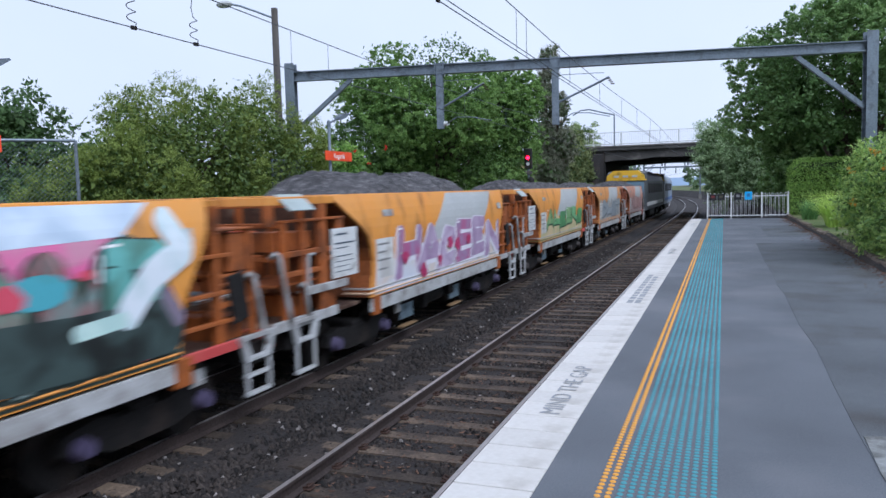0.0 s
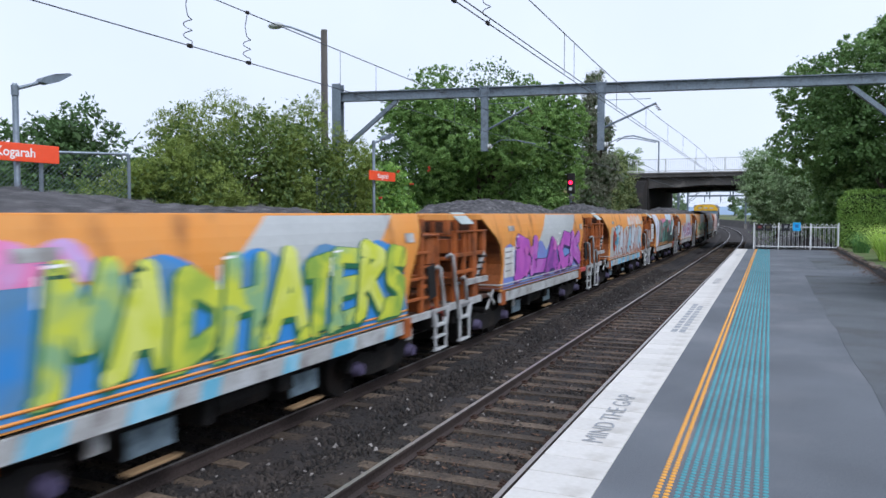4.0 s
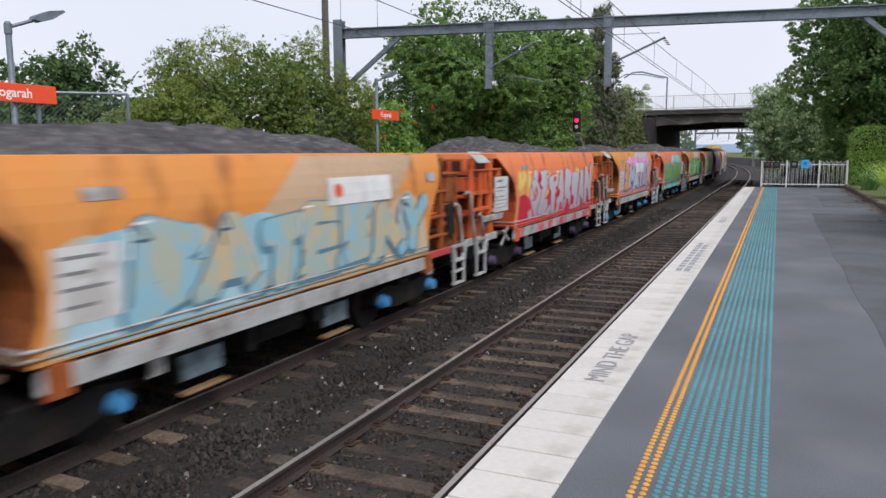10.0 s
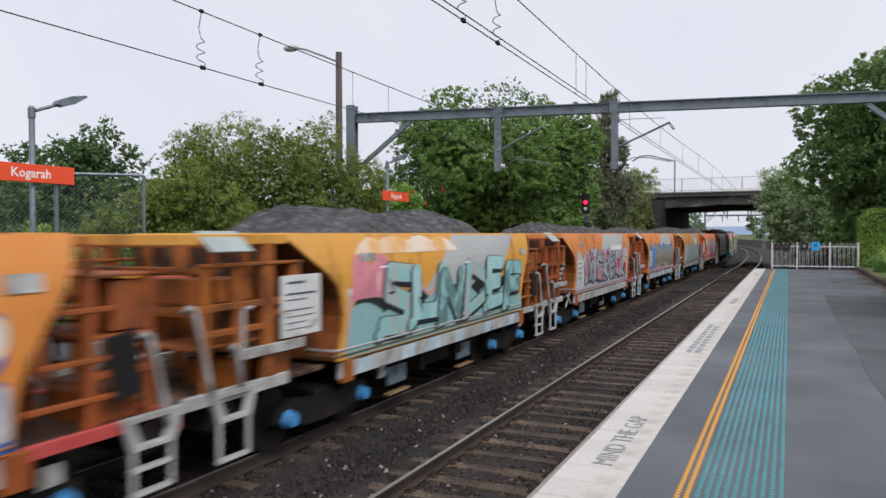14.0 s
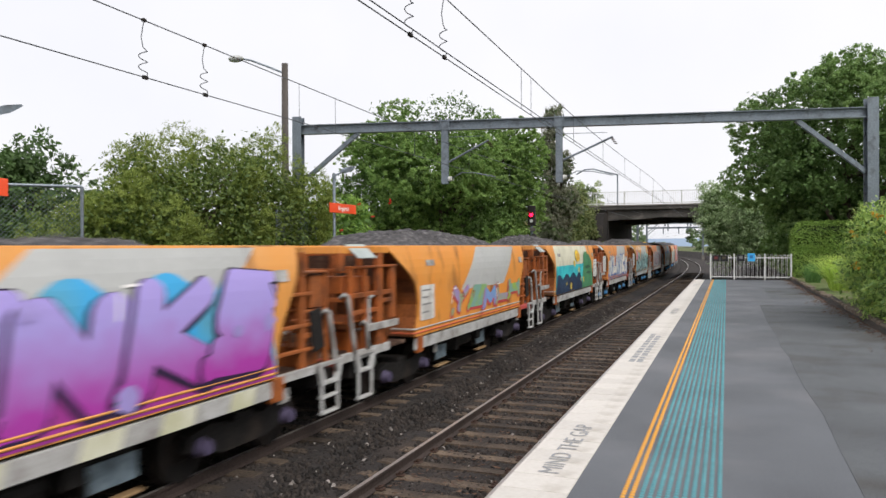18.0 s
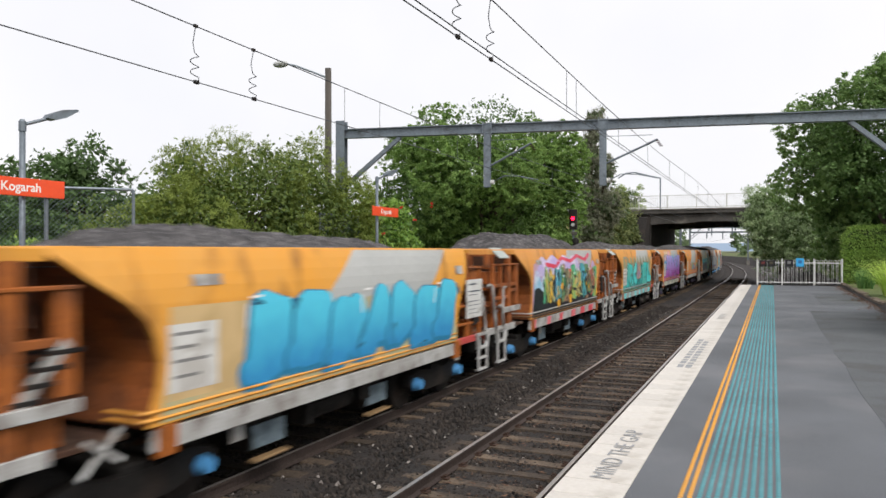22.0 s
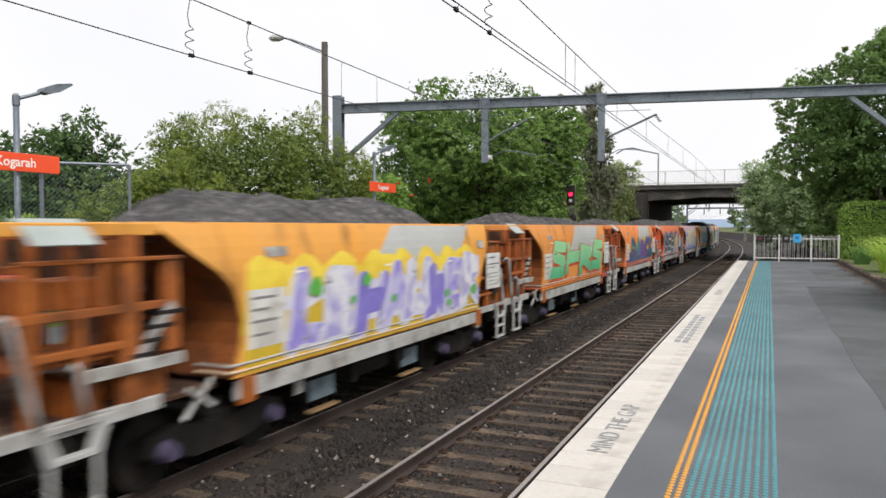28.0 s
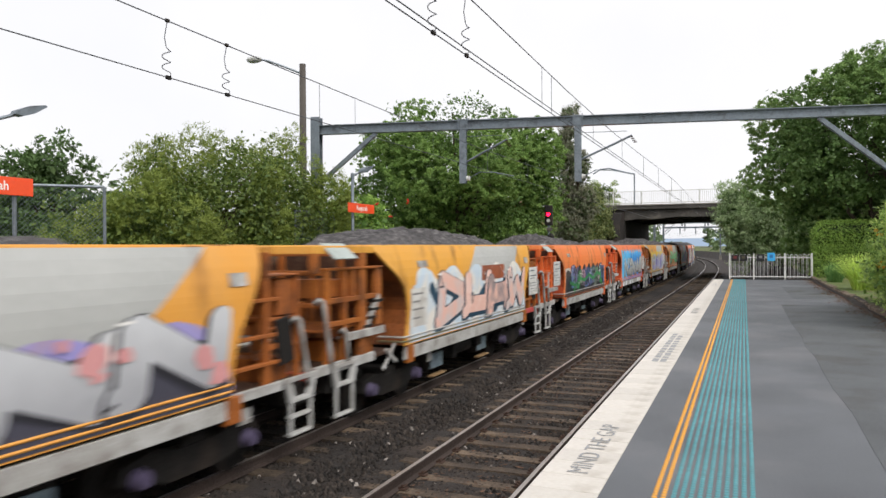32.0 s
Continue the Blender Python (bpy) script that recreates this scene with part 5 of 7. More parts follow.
WAGONS += [
    (7, "f07c44", 0, 8, "b4b0b8", "d84858", "e0c478", 2.45, "d8203a", "c94a58", 1, 1, "silver and red"),
    (8, "e08a34", 1, 6, "8fbccb", "5f8a9c", "cdb795", 2.2, "", "", 0, 0, "pale blue and beige"),
    (9, "ea8034", 1, 7, "8d8a74", "c9cdd0", "2f86d0", 2.1, "", "9ab4cc", 0, 0, "blue and silver"),
    (10, "dd8038", 1, 8, "a8acb4", "4a4e58", "b4bcc8", 2.4, "c93a4a", "", 0, 0, "grey and red"),
    (11, "dc9a30", 1, "BUNDEE", "8fbfbf", "1c2426", "c99a94", 2.1, "", "a9c0c8", 1, 0, "pale teal"),
    (12, "d9832f", 1, "KLUECK", "e2dccb", "2f66b0", "3a74c0", 1.85, "", "", 1, 0, "cream and blue"),
    (13, "e0903a", 0, 0, "38b8bc", "1f3a4a", "4f7a5c", 2.4, "d9c04a", "", 1, 1, "turquoise and green"),
    (14, "e08c2c", 1, 6, "9a84b8", "c84a4a", "c8a56a", 1.95, "", "", 1, 1, "purple and green"),
    (15, "dd9440", 1, 5, "b056b4", "2e1c40", "39a6dc", 2.62, "a99ada", "c0c0a0", 0, 1, "magenta and blue"),
    (16, "dd9434", 1, 5, "2fc4c0", "2a3a36", "8f9378", 2.5, "", "4fc4c8", 1, 2, "turquoise"),
    (17, "d98f38", 1, 11, "4fb98a", "2a2a34", "b9a0cc", 2.55, "f0b030", "d84a54", 0, 0, "many-coloured"),
]
WAGONS += [
    (18, "e39a2c", 1, 6, "35b6dc", "2a86b0", "c9ac78", 2.2, "", "", 1, 0, "cyan"),
    (19, "d8a4b4", 1, 6, "cdc4a2", "3a70c0", "b9b9bc", 2.6, "", "", 0, 1, "cream and blue"),
    (20, "f0703c", 0, "BEF", "2c2c2e", "e8e8ea", "2f5a92", 2.45, "", "", 1, 1, "black and white"),
    (21, "ef8236", 1, 7, "3a4a78", "2a8a86", "d9b040", 2.1, "b83a7a", "", 1, 1, "navy and yellow"),
    (22, "e08a34", 1, "SIMCO", "5fc08a", "c8502f", "d9903c", 2.2, "", "", 1, 1, "green"),
    (23, "e39a34", 1, 8, "8f84cf", "d8d8e8", "e9cf4a", 2.45, "5fb84f", "", 0, 1, "yellow and lilac"),
    (24, "f2743c", 0, 8, "b4b6b4", "4a5048", "46b0ea", 2.7, "", "d0d4d8", 1, 1, "silver and blue"),
    (25, "f27a34", 0, 11, "5a6a90", "202428", "343c44", 2.05, "3f9a5a", "", 1, 1, "dark blue and green"),
    (26, "e2a032", 1, 5, "e4b8aa", "1f4258", "b9cad6", 2.2, "", "", 0, 1, "pink and navy"),
    (27, "e09a38", 1, 5, "b9bcc0", "2c2c34", "9a94cc", 2.1, "e0a0a0", "", 0, 1, "silver and lilac"),
    (28, "dd8f34", 1, 6, "a9b4a0", "4a5048", "b9b9ac", 2.1, "", "", 0, 1, "grey green"),
]
KITS = {}
WHEELS = []
BOARDS = {-2: "rear", -1: "rear", 0: "rear", 5: "fore", 7: "rear", 11: "rear", 12: "rear", 13: "fore", 18: "fore", 20: "fore", 21: "fore", 22: "fore", 23: "fore", 24: "fore", 25: "rear", 26: "fore"}
UNDER_FIELD = {19: "3a70c0", 12: "2f66b0", 15: "a83a98", 27: "4a4a58", 7: "d62a40", 5: "5fb8ac", 11: "93c0c0", 17: "1f282c", 21: "6a3a78", 23: "d9b838", 16: "3fb0ac", 6: "c08aa8"}
FADES = {15: ("a99adc", "a83aa0"), 18: ("4fc8e4", "2f8fc4"), 5: ("8fb46a", "7aa35a"), 19: ("d9c9a0", "b9b8b4"), 9: ("94948a", "6a6040"), 24: ("c4c6c4", "96989a"), 27: ("c9ccd0", "a3a5aa"), 22: ("8fcf9a", "3fa87a"), 7: ("c6c2ca", "aaa4b0")}
MIXED = {4: ("46c05a", "6cc87a", "b9cc96", "c4cfa6", "58c470", "8fcf9a"), 6: ("e08a3a", "b4bcc6", "aeb9c4", "c4c8d0", "a0aab8", "b9a0b8"), 17: ("4fb98a", "e8b83a", "58b4d8", "3f9a6a", "e0685a"), 21: ("3a4a78", "2a8a86", "8a4a90", "4a5a98"), 25: ("5a7aa8", "7a6a98", "3f8a5a", "b98aa0", "4a5a78"), 0: ("6f9c88", "8a5a5a", "6fb0a8", "4a6a5a"), 23: ("8f84cf", "d8d8e0", "7a70c0"), 8: ("8fbccb", "c9b48c"), 14: ("9a84b8", "8fae4a", "6a9ac8")}
STARTS = {3: -2.9, 5: -3.0, 12: -2.95, 20: -3.1, 14: -1.6, 18: -2.15, 9: -2.0, 21: -2.2, 22: -2.9, 24: -2.7, 26: -2.2}
TALL = {1: 2.42, 16: 2.3, 6: 2.4, 25: 2.05, 24: 2.15, 19: 2.66, 23: 2.1, 15: 2.42, 4: 2.2, 18: 2.25, 21: 2.28}
BARE = (14, 22)
STAIRS = (1, 2, 4, 7, 10, 16, 18, 20, 22, 23, 24, 26)  # wagons with a stair at the rear end
# further fields of colour: name, two tones, shape, its numbers, over (1) or under (0) the letters
EXTRAS = {}
EXTRAS[0] = [("graffiti_shadow", "1f2422", "39463c", "blob", (-2.4, 4.3, 1.32, 1.85, 6), 0), ("graffiti_cloud", "d86a9c", "c88aa0", "blob", (-2.2, 3.9, 2.2, 2.68, 7), 0), ("graffiti_cloud", "58a8b4", "4a7a6a", "disc", (2.5, 2.12, 0.36, 0.16), 1)]
EXTRAS[1] = [("graffiti_cloud", "d89a6a", "c4c0ba", "blob", (0.4, 4.3, 2.44, 2.86, 4), 0), ("graffiti_cloud", "d2562e", "a8402a", "disc", (-2.75, 1.85, 0.24, 0.42), 1), ("graffiti_cloud", "38404a", "20262c", "disc", (-2.7, 1.85, 0.1, 0.24), 1)]
EXTRAS[3] = [("graffiti_cloud", "d87aa8", "b9a0cc", "blob", (-3.4, -2.2, 2.3, 2.7, 2), 0)]
EXTRAS[4] = [("graffiti_shadow", "2c211c", "4a3026", "blob", (-2.7, 4.3, 1.32, 2.52, 7), 0)]
EXTRAS[5] = [("graffiti_cloud", "4f8fe0", "3f7fd0", "blob", (-3.4, 3.6, 1.32, 2.3, 4), 0), ("graffiti_cloud", "9fd8e4", "7fc4b4", "blob", (-0.5, 4.2, 2.3, 2.75, 5), 0)]
EXTRAS[6] = [("graffiti_patch", "e4e4e6", "c8ccd0", "rect", (0.1, 2.2, 2.02, 2.44), 1), ("graffiti_cloud", "e2a8cc", "c88ab8", "blob", (-2.4, 4.3, 2.2, 2.74, 7), 0)]
EXTRAS[7] = [("graffiti_cloud", "e8d06a", "e0905a", "blob", (-3.5, -2.3, 1.5, 2.5, 3), 0)]
EXTRAS[8] = [("graffiti_cloud", "a9ccd6", "8fbccb", "blob", (-3.4, 0.8, 1.32, 2.22, 2), 0), ("graffiti_cloud", "cdb795", "b9a282", "blob", (0.4, 4.3, 1.32, 2.3, 3), 0), ("sponsor_plate", "e2e2e0", "d4d4d0", "rect", (1.0, 2.9, 2.2, 2.58), 1), ("plate_mark", "e06a3a", "d85a2c", "disc", (1.3, 2.4, 0.12, 0.1), 1)]
EXTRAS[9] = [("graffiti_cloud", "2f86d0", "2a6fb8", "blob", (-3.5, 4.3, 1.32, 2.46, 6), 0), ("graffiti_patch", "d8d4cc", "c4bfb4", "rect", (0.9, 3.2, 2.38, 2.5), 1)]
EXTRAS[10] = [("graffiti_patch", "e2e2e0", "cfcfcc", "rect", (1.2, 3.2, 2.32, 2.5), 1), ("graffiti_cloud", "e0b49a", "d8a080", "blob", (1.4, 4.4, 1.4, 2.3, 3), 0)]
EXTRAS[11] = [("graffiti_shadow", "16201f", "232c2c", "blob", (-3.5, 4.2, 1.32, 2.0, 5), 0), ("graffiti_cloud", "d88a94", "c87a8a", "blob", (-3.4, -2.0, 1.95, 2.6, 2), 0), ("graffiti_cloud", "e6d4c0", "e0a860", "blob", (-3.2, 0.6, 2.6, 2.88, 4), 0)]
EXTRAS[13] = [("graffiti_cloud", "d4d2bc", "c4c2ac", "rect", (-3.57, 3.2, 1.2, 2.9), 0), ("graffiti_sea", "38c4c8", "2aa8b8", "rect", (-3.57, 1.95, 1.3, 2.16), 1), ("graffiti_shadow", "1c2a48", "24405a", "blob", (-3.57, 1.9, 1.32, 1.85, 4), 1), ("graffiti_sun", "e8c83a", "e0b43a", "disc", (0.7, 2.5, 0.5, 0.24), 1), ("graffiti_sun", "c89a3a", "b8862a", "disc", (0.7, 2.46, 0.26, 0.14), 1), ("graffiti_hill", "4a8a60", "3a7450", "blob", (1.7, 4.36, 1.32, 2.66, 1), 1), ("graffiti_shadow", "24503a", "2c5c44", "disc", (3.0, 2.0, 0.7, 0.08), 1), ("graffiti_shadow", "24503a", "2c5c44", "disc", (3.3, 1.75, 0.6, 0.06), 1)]
EXTRAS[15] = [("graffiti_cloud", "e4a0b4", "d8d0a0", "blob", (-3.2, 0.0, 2.3, 2.86, 3), 0), ("graffiti_cloud", "2f9ae0", "39a6dc", "blob", (-3.5, -1.6, 1.32, 2.2, 2), 0)]
EXTRAS[16] = [("graffiti_cloud", "989c80", "868a6e", "blob", (-3.55, 4.35, 1.32, 2.62, 9), 0), ("graffiti_cloud", "c0a070", "8a7aa8", "blob", (-0.2, 1.0, 1.6, 2.4, 3), 1)]
EXTRAS[17] = [("graffiti_cloud", "c8d8e8", "8fc0dc", "blob", (-3.5, 4.36, 1.32, 2.35, 9), 0), ("graffiti_cloud", "b8a8d8", "d0c8e0", "blob", (-3.2, 2.0, 2.2, 2.74, 4), 0), ("graffiti_stroke", "d83a54", "e0607a", "stroke", (-2.2, 2.5, -1.2, 2.42, -0.4, 2.66, 0.6, 2.55, 1.6, 2.72, 2.6, 2.58, 3.4, 2.76), 0)]
EXTRAS[18] = [("graffiti_cloud", "cdb080", "c0a474", "rect", (-3.5, -1.7, 1.34, 2.3), 0)]
EXTRAS[19] = [("graffiti_cloud", "3a70c0", "4a84d0", "blob", (-3.5, 4.3, 1.32, 2.5, 5), 0)]
EXTRAS[20] = [("graffiti_cloud", "2f5286", "3a649c", "blob", (-3.5, 4.3, 1.32, 2.6, 3), 0), ("graffiti_stroke", "b06a34", "5a3a26", "stroke", (1.15, 1.6, 1.55, 1.9, 1.25, 2.1, 1.75, 2.36), 1)]
EXTRAS[21] = [("graffiti_cloud", "d9b040", "c8a03a", "blob", (-2.4, 4.2, 1.32, 2.4, 4), 0)]
EXTRAS[23] = [("graffiti_cloud", "e9cf4a", "e0c040", "blob", (-3.6, 4.3, 1.6, 2.52, 8), 0), ("graffiti_cloud", "d8d6e2", "c4c0d8", "blob", (-3.5, 4.3, 1.32, 2.08, 6), 0)]
EXTRAS[24] = [("graffiti_cloud", "5cc4f4", "48b4ec", "blob", (-3.5, 4.35, 1.32, 2.66, 10), 0), ("graffiti_cloud", "2a86dc", "3090e0", "blob", (-1.4, 4.3, 1.32, 2.52, 6), 0)]
EXTRAS[25] = [("graffiti_shadow", "20262c", "343c44", "blob", (-3.3, 4.1, 1.32, 2.2, 8), 0), ("graffiti_stroke", "3f9a5a", "2f7a48", "stroke", (-2.9, 1.62, -2.0, 1.5, -1.2, 1.72, -0.3, 1.6, 0.6, 1.78, 1.5, 1.62, 2.4, 1.82, 3.2, 1.7), 1)]
EXTRAS[26] = [("graffiti_cloud", "c4d4e0", "e0dcd4", "blob", (-3.4, 4.3, 1.32, 2.5, 5), 0), ("graffiti_patch", "a0583a", "8a4a30", "rect", (0.6, 2.4, 2.1, 2.44), 0), ("graffiti_shadow", "1f4258", "2a5068", "stroke", (-2.5, 2.1, -1.7, 1.4, -0.9, 2.0, -0.1, 1.42, 0.8, 1.9, 1.6, 1.4, 2.4, 2.0, 3.1, 1.42, 3.9, 2.0), 0)]
END_SILL = Geo().box(-0.03, 0.03, -0.9, 0.9, 1.02, 1.17, 0.01).mesh("end_sill", M_WHITEDIRTY)
END_SILL_RED = Geo().box(-0.03, 0.03, -0.55, 0.55, 1.0, 1.13, 0.01).mesh("end_sill", paint("b8343a", 0.4))
END_SILL_WHITE = Geo().box(-0.03, 0.03, -0.55, 0.42, 1.0, 1.13, 0.01).mesh("end_sill", M_WHITEDIRTY)
AXLES = ("4e97cf", "544c66", "4a4441")


def hopper_wagon(spec):
    k, body, flash, piece, fill, outline, back_hex, top, spots, sill, board, axle, words = spec
    rnd = random.Random(100 + k)
    tone = "salmon-orange" if body[0] == "f" else "weathered pink" if body in ("d8a4b4", "c88a72") else "grey-green" if body == "a8aca0" else "weathered orange"
    root = thing("hopper_wagon", "%s hopper wagon of ballast with %s graffiti" % (tone, words), "wagon", group="wagons of the goods train")
    if body not in KITS:
        KITS[body] = wagon_kit(body if body not in ("d8a4b4", "a8aca0") else "d98a34", body)
        if body in ("d8a4b4", "a8aca0"):
            for me in KITS[body]["side_sheet"]:
                me.materials[0] = paint(body, 0.3)
    K = KITS[body]
    for x, me in zip((-HALF + 0.03, HALF - 0.03), K["side_sheet"]):
        part("side_sheet", me, None, root, at=pose(x, 0, 0))
    for nm in ("rear_end_sheet", "front_end_sheet"):
        part("end_sheet", K[nm], None, root)
    rim = K["top_rim"]
    if body in ("d8a4b4", "a8aca0"):
        rim = rim.copy()
        rim.materials[0] = paint(body, 0.3)
    part("top_rim", rim, None, root)
    for nm, me in K["stair_bars" if k in STAIRS else "bars"] + K["front_bars"]:
        part(nm, me, None, root)
    sill_me = K["sill"]
    if sill:
        if k == 5:
            sill_me = sill_me.copy()
            sill_me.materials[0] = paint(sill, 0.5)
        for i in range(6):
            y = -3.4 + i * 1.35 + rnd.uniform(-0.3, 0.3)
            w = rnd.uniform(0.3, 0.7)
            coat("sill_paint", [(y, 0.87), (y + w, 0.87), (y + w + 0.08, 1.08), (y + 0.08, 1.08)], [(0, 1, 2, 3)], spray(sill, mingle(sill, "ffffff", 0.3)), root, -0.0165)
    for s in (-1, 1):
        part("sill", sill_me, None, root, at=pose(s * (HALF - 0.06), 0, 0))
        part("end_sill", END_SILL, None, root, "white end sill", at=pose(s * 1.36, AFT - 0.88, 0))
        part("end_sill", END_SILL_RED if k % 2 == 0 else END_SILL_WHITE, None, root, at=pose(s * 1.36, FORE + 0.0, 0))
        for z in (1.2, 1.28):
            rr = K["rub_rail"]
            if k % 3:
                rr = rr.copy()
                rr.materials[0] = M_WHITEDIRTY if z > 1.25 else paint(mingle(outline, body, 0.4), 0.2)
            part("rub_rail", rr, None, root, at=pose(s * (HALF + 0.005), 0, z))
        for y in (-2.98, 4.5):
            part("sill_bracket", K["sill_bracket"], None, root, at=pose(s * (HALF - 0.05), y, 0))
        for y, g in ((FORE + 0.78, "fore"), (AFT - 1.04, "rear")):
            t = part("end_step", STEP[g], None, root, "white steel step", at=pose(s * 1.42, y, 0))
            part("step_bracket", STEP_BRACKET, None, t)
            part("grab_iron", GRAB, None, t, at=pose(0, -0.32 if g == "rear" else 0.26, 0 if g == "rear" else -0.2))
            if g == "rear":
                part("grab_iron", GRAB_LOW, None, t, at=pose(0, 0.14, 0))
        part("side_step", WALK, None, root, "white step plate", at=pose(s * 1.4, AFT - 0.28, 1.43, 0, 0, 0 if s > 0 else 180))
        if k in STAIRS:
            st = part("stair", STRINGER, None, root, "white stair with black treads", at=pose(s * 1.36, AFT + 0.1, 0))
            for i in range(4):
                part("tread", TREAD, None, st, at=pose(0, -0.3 + 0.13 * i, 1.58 + 0.13 * i, 0, 0, 0 if s > 0 else 180))
            part("cross_brace", CROSS_BAR, None, root, "white crossed brace", at=pose(s * 1.38, AFT + 0.55, 0))
        else:
            part("low_rail", LOW_RAIL, None, root, "white bent hand rail", at=pose(s * 1.4, AFT, 0))
        part("brake_gear", BRAKE, None, root, at=pose(0, 0.65, 0, 0, 0, 0 if s > 0 else 180))
        part("tag_plate", TAG_PLATE, None, root, "small white plate", at=pose(s * 1.24, -1.7, 0.72))
        part("tag_plate", TAG_PLATE, None, root, "small white plate", at=pose(s * 1.24, 4.95, 0.78))
        part("chute_plate", CHUTE_PLATE, None, root, at=pose(s * 1.0 - (0.03 if s < 0 else 0), -0.8, 0))
        part("chute_plate", CHUTE_PLATE, None, root, at=pose(s * 1.0 - (0.03 if s < 0 else 0), 2.05, 0))
        part("chute_lip", CHUTE_LIP, None, root, at=pose(s * 1.02, -0.8, 0))
        part("chute_lip", CHUTE_LIP, None, root, at=pose(s * 1.02, 2.05, 0))
    part("chute", CHUTE, None, root, at=pose(0, -0.8, 0))
    part("chute", CHUTE, None, root, at=pose(0, 2.05, 0))
    part("underframe", UNDER, None, root)
    part("headstock", HEADSTOCK, None, root, "red-painted headstock", at=pose(0, 6.3, 0))
    part("roof_plate", TOP_PLATE, None, root, "bare grey plate", at=pose(1.42, AFT - 1.18, 2.81, 0, 42, 0))
    part("gear_box", K["gear_box"], None, root, at=pose(-0.75, AFT - 0.75, 2.1))
    part("gear_box", K["gear_box_red"], None, root, "red-orange box", at=pose(0.1, AFT - 0.7, 2.1))
    part("lever_box", BLACK_STEP, None, root, "black lever box", at=pose(1.36, FORE + 0.52, 1.34, 10, 0, 0))
    if k in BOARDS:
        b = part("data_board", PANEL, None, root, "white data board", at=pose(1.4, AFT + 0.27 if BOARDS[k] == "rear" else FORE + 0.35, 1.6 if BOARDS[k] == "rear" else 1.5))
        for me in PANEL_MARKS:
            part("board_line", me, None, b)
    part("ballast_load", LOADS[k % 6], None, root, "heaped grey crushed stone")
    for y in (4.24, -3.05):
        bo = part("bogie", BOGIE, None, root, "black four-wheel bogie", at=pose(0, y, 0))
        for d in (-0.91, 0.91):
            WHEELS.append((part("wheelset", WHEELSET, None, bo, at=pose(0, d, 0.42)), k, y + d))
            part("axle_box", AXLE[AXLES[axle]], None, bo, at=pose(0, d, 0.46))
            part("axle_box", AXLE[AXLES[axle]], None, bo, at=pose(0, d, 0.46, 0, 0, 180))
    # livery flash and the graffiti, coat on coat
    lift = 0.002
    if flash:
        g = "b9bbb9" if k != 8 else "c9a988"
        coat("livery_flash", [(-0.95, 1.9), (2.65, 1.9), (4.05, 2.885), (0.53, 2.885)], [(0, 1, 2, 3)], paint(g, 0.3), root, lift, "light grey painted flash")
    y0, y1, z0 = -3.58, 4.38, 1.15
    v, f = blob(rnd, y0, y1, z0, top, rnd.randint(5, 9))
    if k not in BARE and k not in (13,):
        coat("graffiti_backdrop", v, f, spray(back_hex, mingle(back_hex, body if k % 2 or k == 16 else fill, 0.2), 1.4), root, lift + 0.003, "sprayed colour field")
    if k in UNDER_FIELD:
        v, f = blob(rnd, y0 + 0.02, y1 - 0.02, z0, 1.9, 6)
        coat("graffiti_underfield", v, f, paint(UNDER_FIELD[k], 0.15), root, lift + 0.0045)
    for i, (name, t1, t2, shape, n, over) in enumerate(EXTRAS.get(k, ())):
        up = lift + (0.0285 + 0.0005 * i if over else 0.0036 + 0.0003 * i)
        if shape == "blob":
            v, f = blob(random.Random(k * 7 + i), n[0], n[1], 1.15 if n[2] == 1.32 else n[2], n[3], n[4])
        elif shape == "rect":
            v, f = [(n[0], n[2]), (n[1], n[2]), (n[1] + 0.04, n[3]), (n[0] + 0.04, n[3])], [(0, 1, 2, 3)]
        elif shape == "disc":
            v, f = [(n[0] + n[2] * math.cos(q * 0.2618) * (1 + 0.06 * math.sin(q * 2.1)), n[1] + n[3] * math.sin(q * 0.2618)) for q in range(24)], [tuple(range(24))]
        else:
            v, f = [], []
            for q in range(0, len(n) - 2, 2):
                stroke(v, f, n[q:q + 2], n[q + 2:q + 4], 0.24 if k in (20, 26) else 0.11)
        coat(name, v, f, spray(t1, t2, 1.8), root, up)
    a, b, zt = STARTS.get(k, -2.6), y1 - 0.15, TALL.get(k, min(top - 0.12, 2.36))
    mate = spots or back_hex
    shades = [spray(fill, mingle(fill, mate, 0.45)), spray(mingle(fill, "ffffff", 0.22), fill), spray(fill, mingle(fill, outline, 0.4))]
    if k in FADES:
        shades = [fade(*FADES[k])]
    if k in MIXED:
        shades = [spray(h, mingle(h, MIXED[k][(i + 1) % len(MIXED[k])], 0.6)) for i, h in enumerate(MIXED[k])]
    if k in PIECES:
        piece, fat, low, high = PIECES[k]
        if k == 20:
            b = 1.2
        rim = {12: 0.17, 11: 0.1, 14: 0.06, -2: 0.05, 3: 0.09, 5: 0.1}.get(k, 0.11)
        big = tag_letters(piece, a, b, low, high, rim, fat)
        small = tag_letters(piece, a, b, low, high, 0.0, fat)
    else:
        big = glyphs(random.Random(k + (611 if k == 19 else 739 if k == 7 else 500)), a, b, 1.46, zt - 0.03, piece, 0.085, 0.84)
        small = glyphs(random.Random(k + (611 if k == 19 else 739 if k == 7 else 500)), a, b, 1.46, zt - 0.03, piece, 0.0, 0.84)
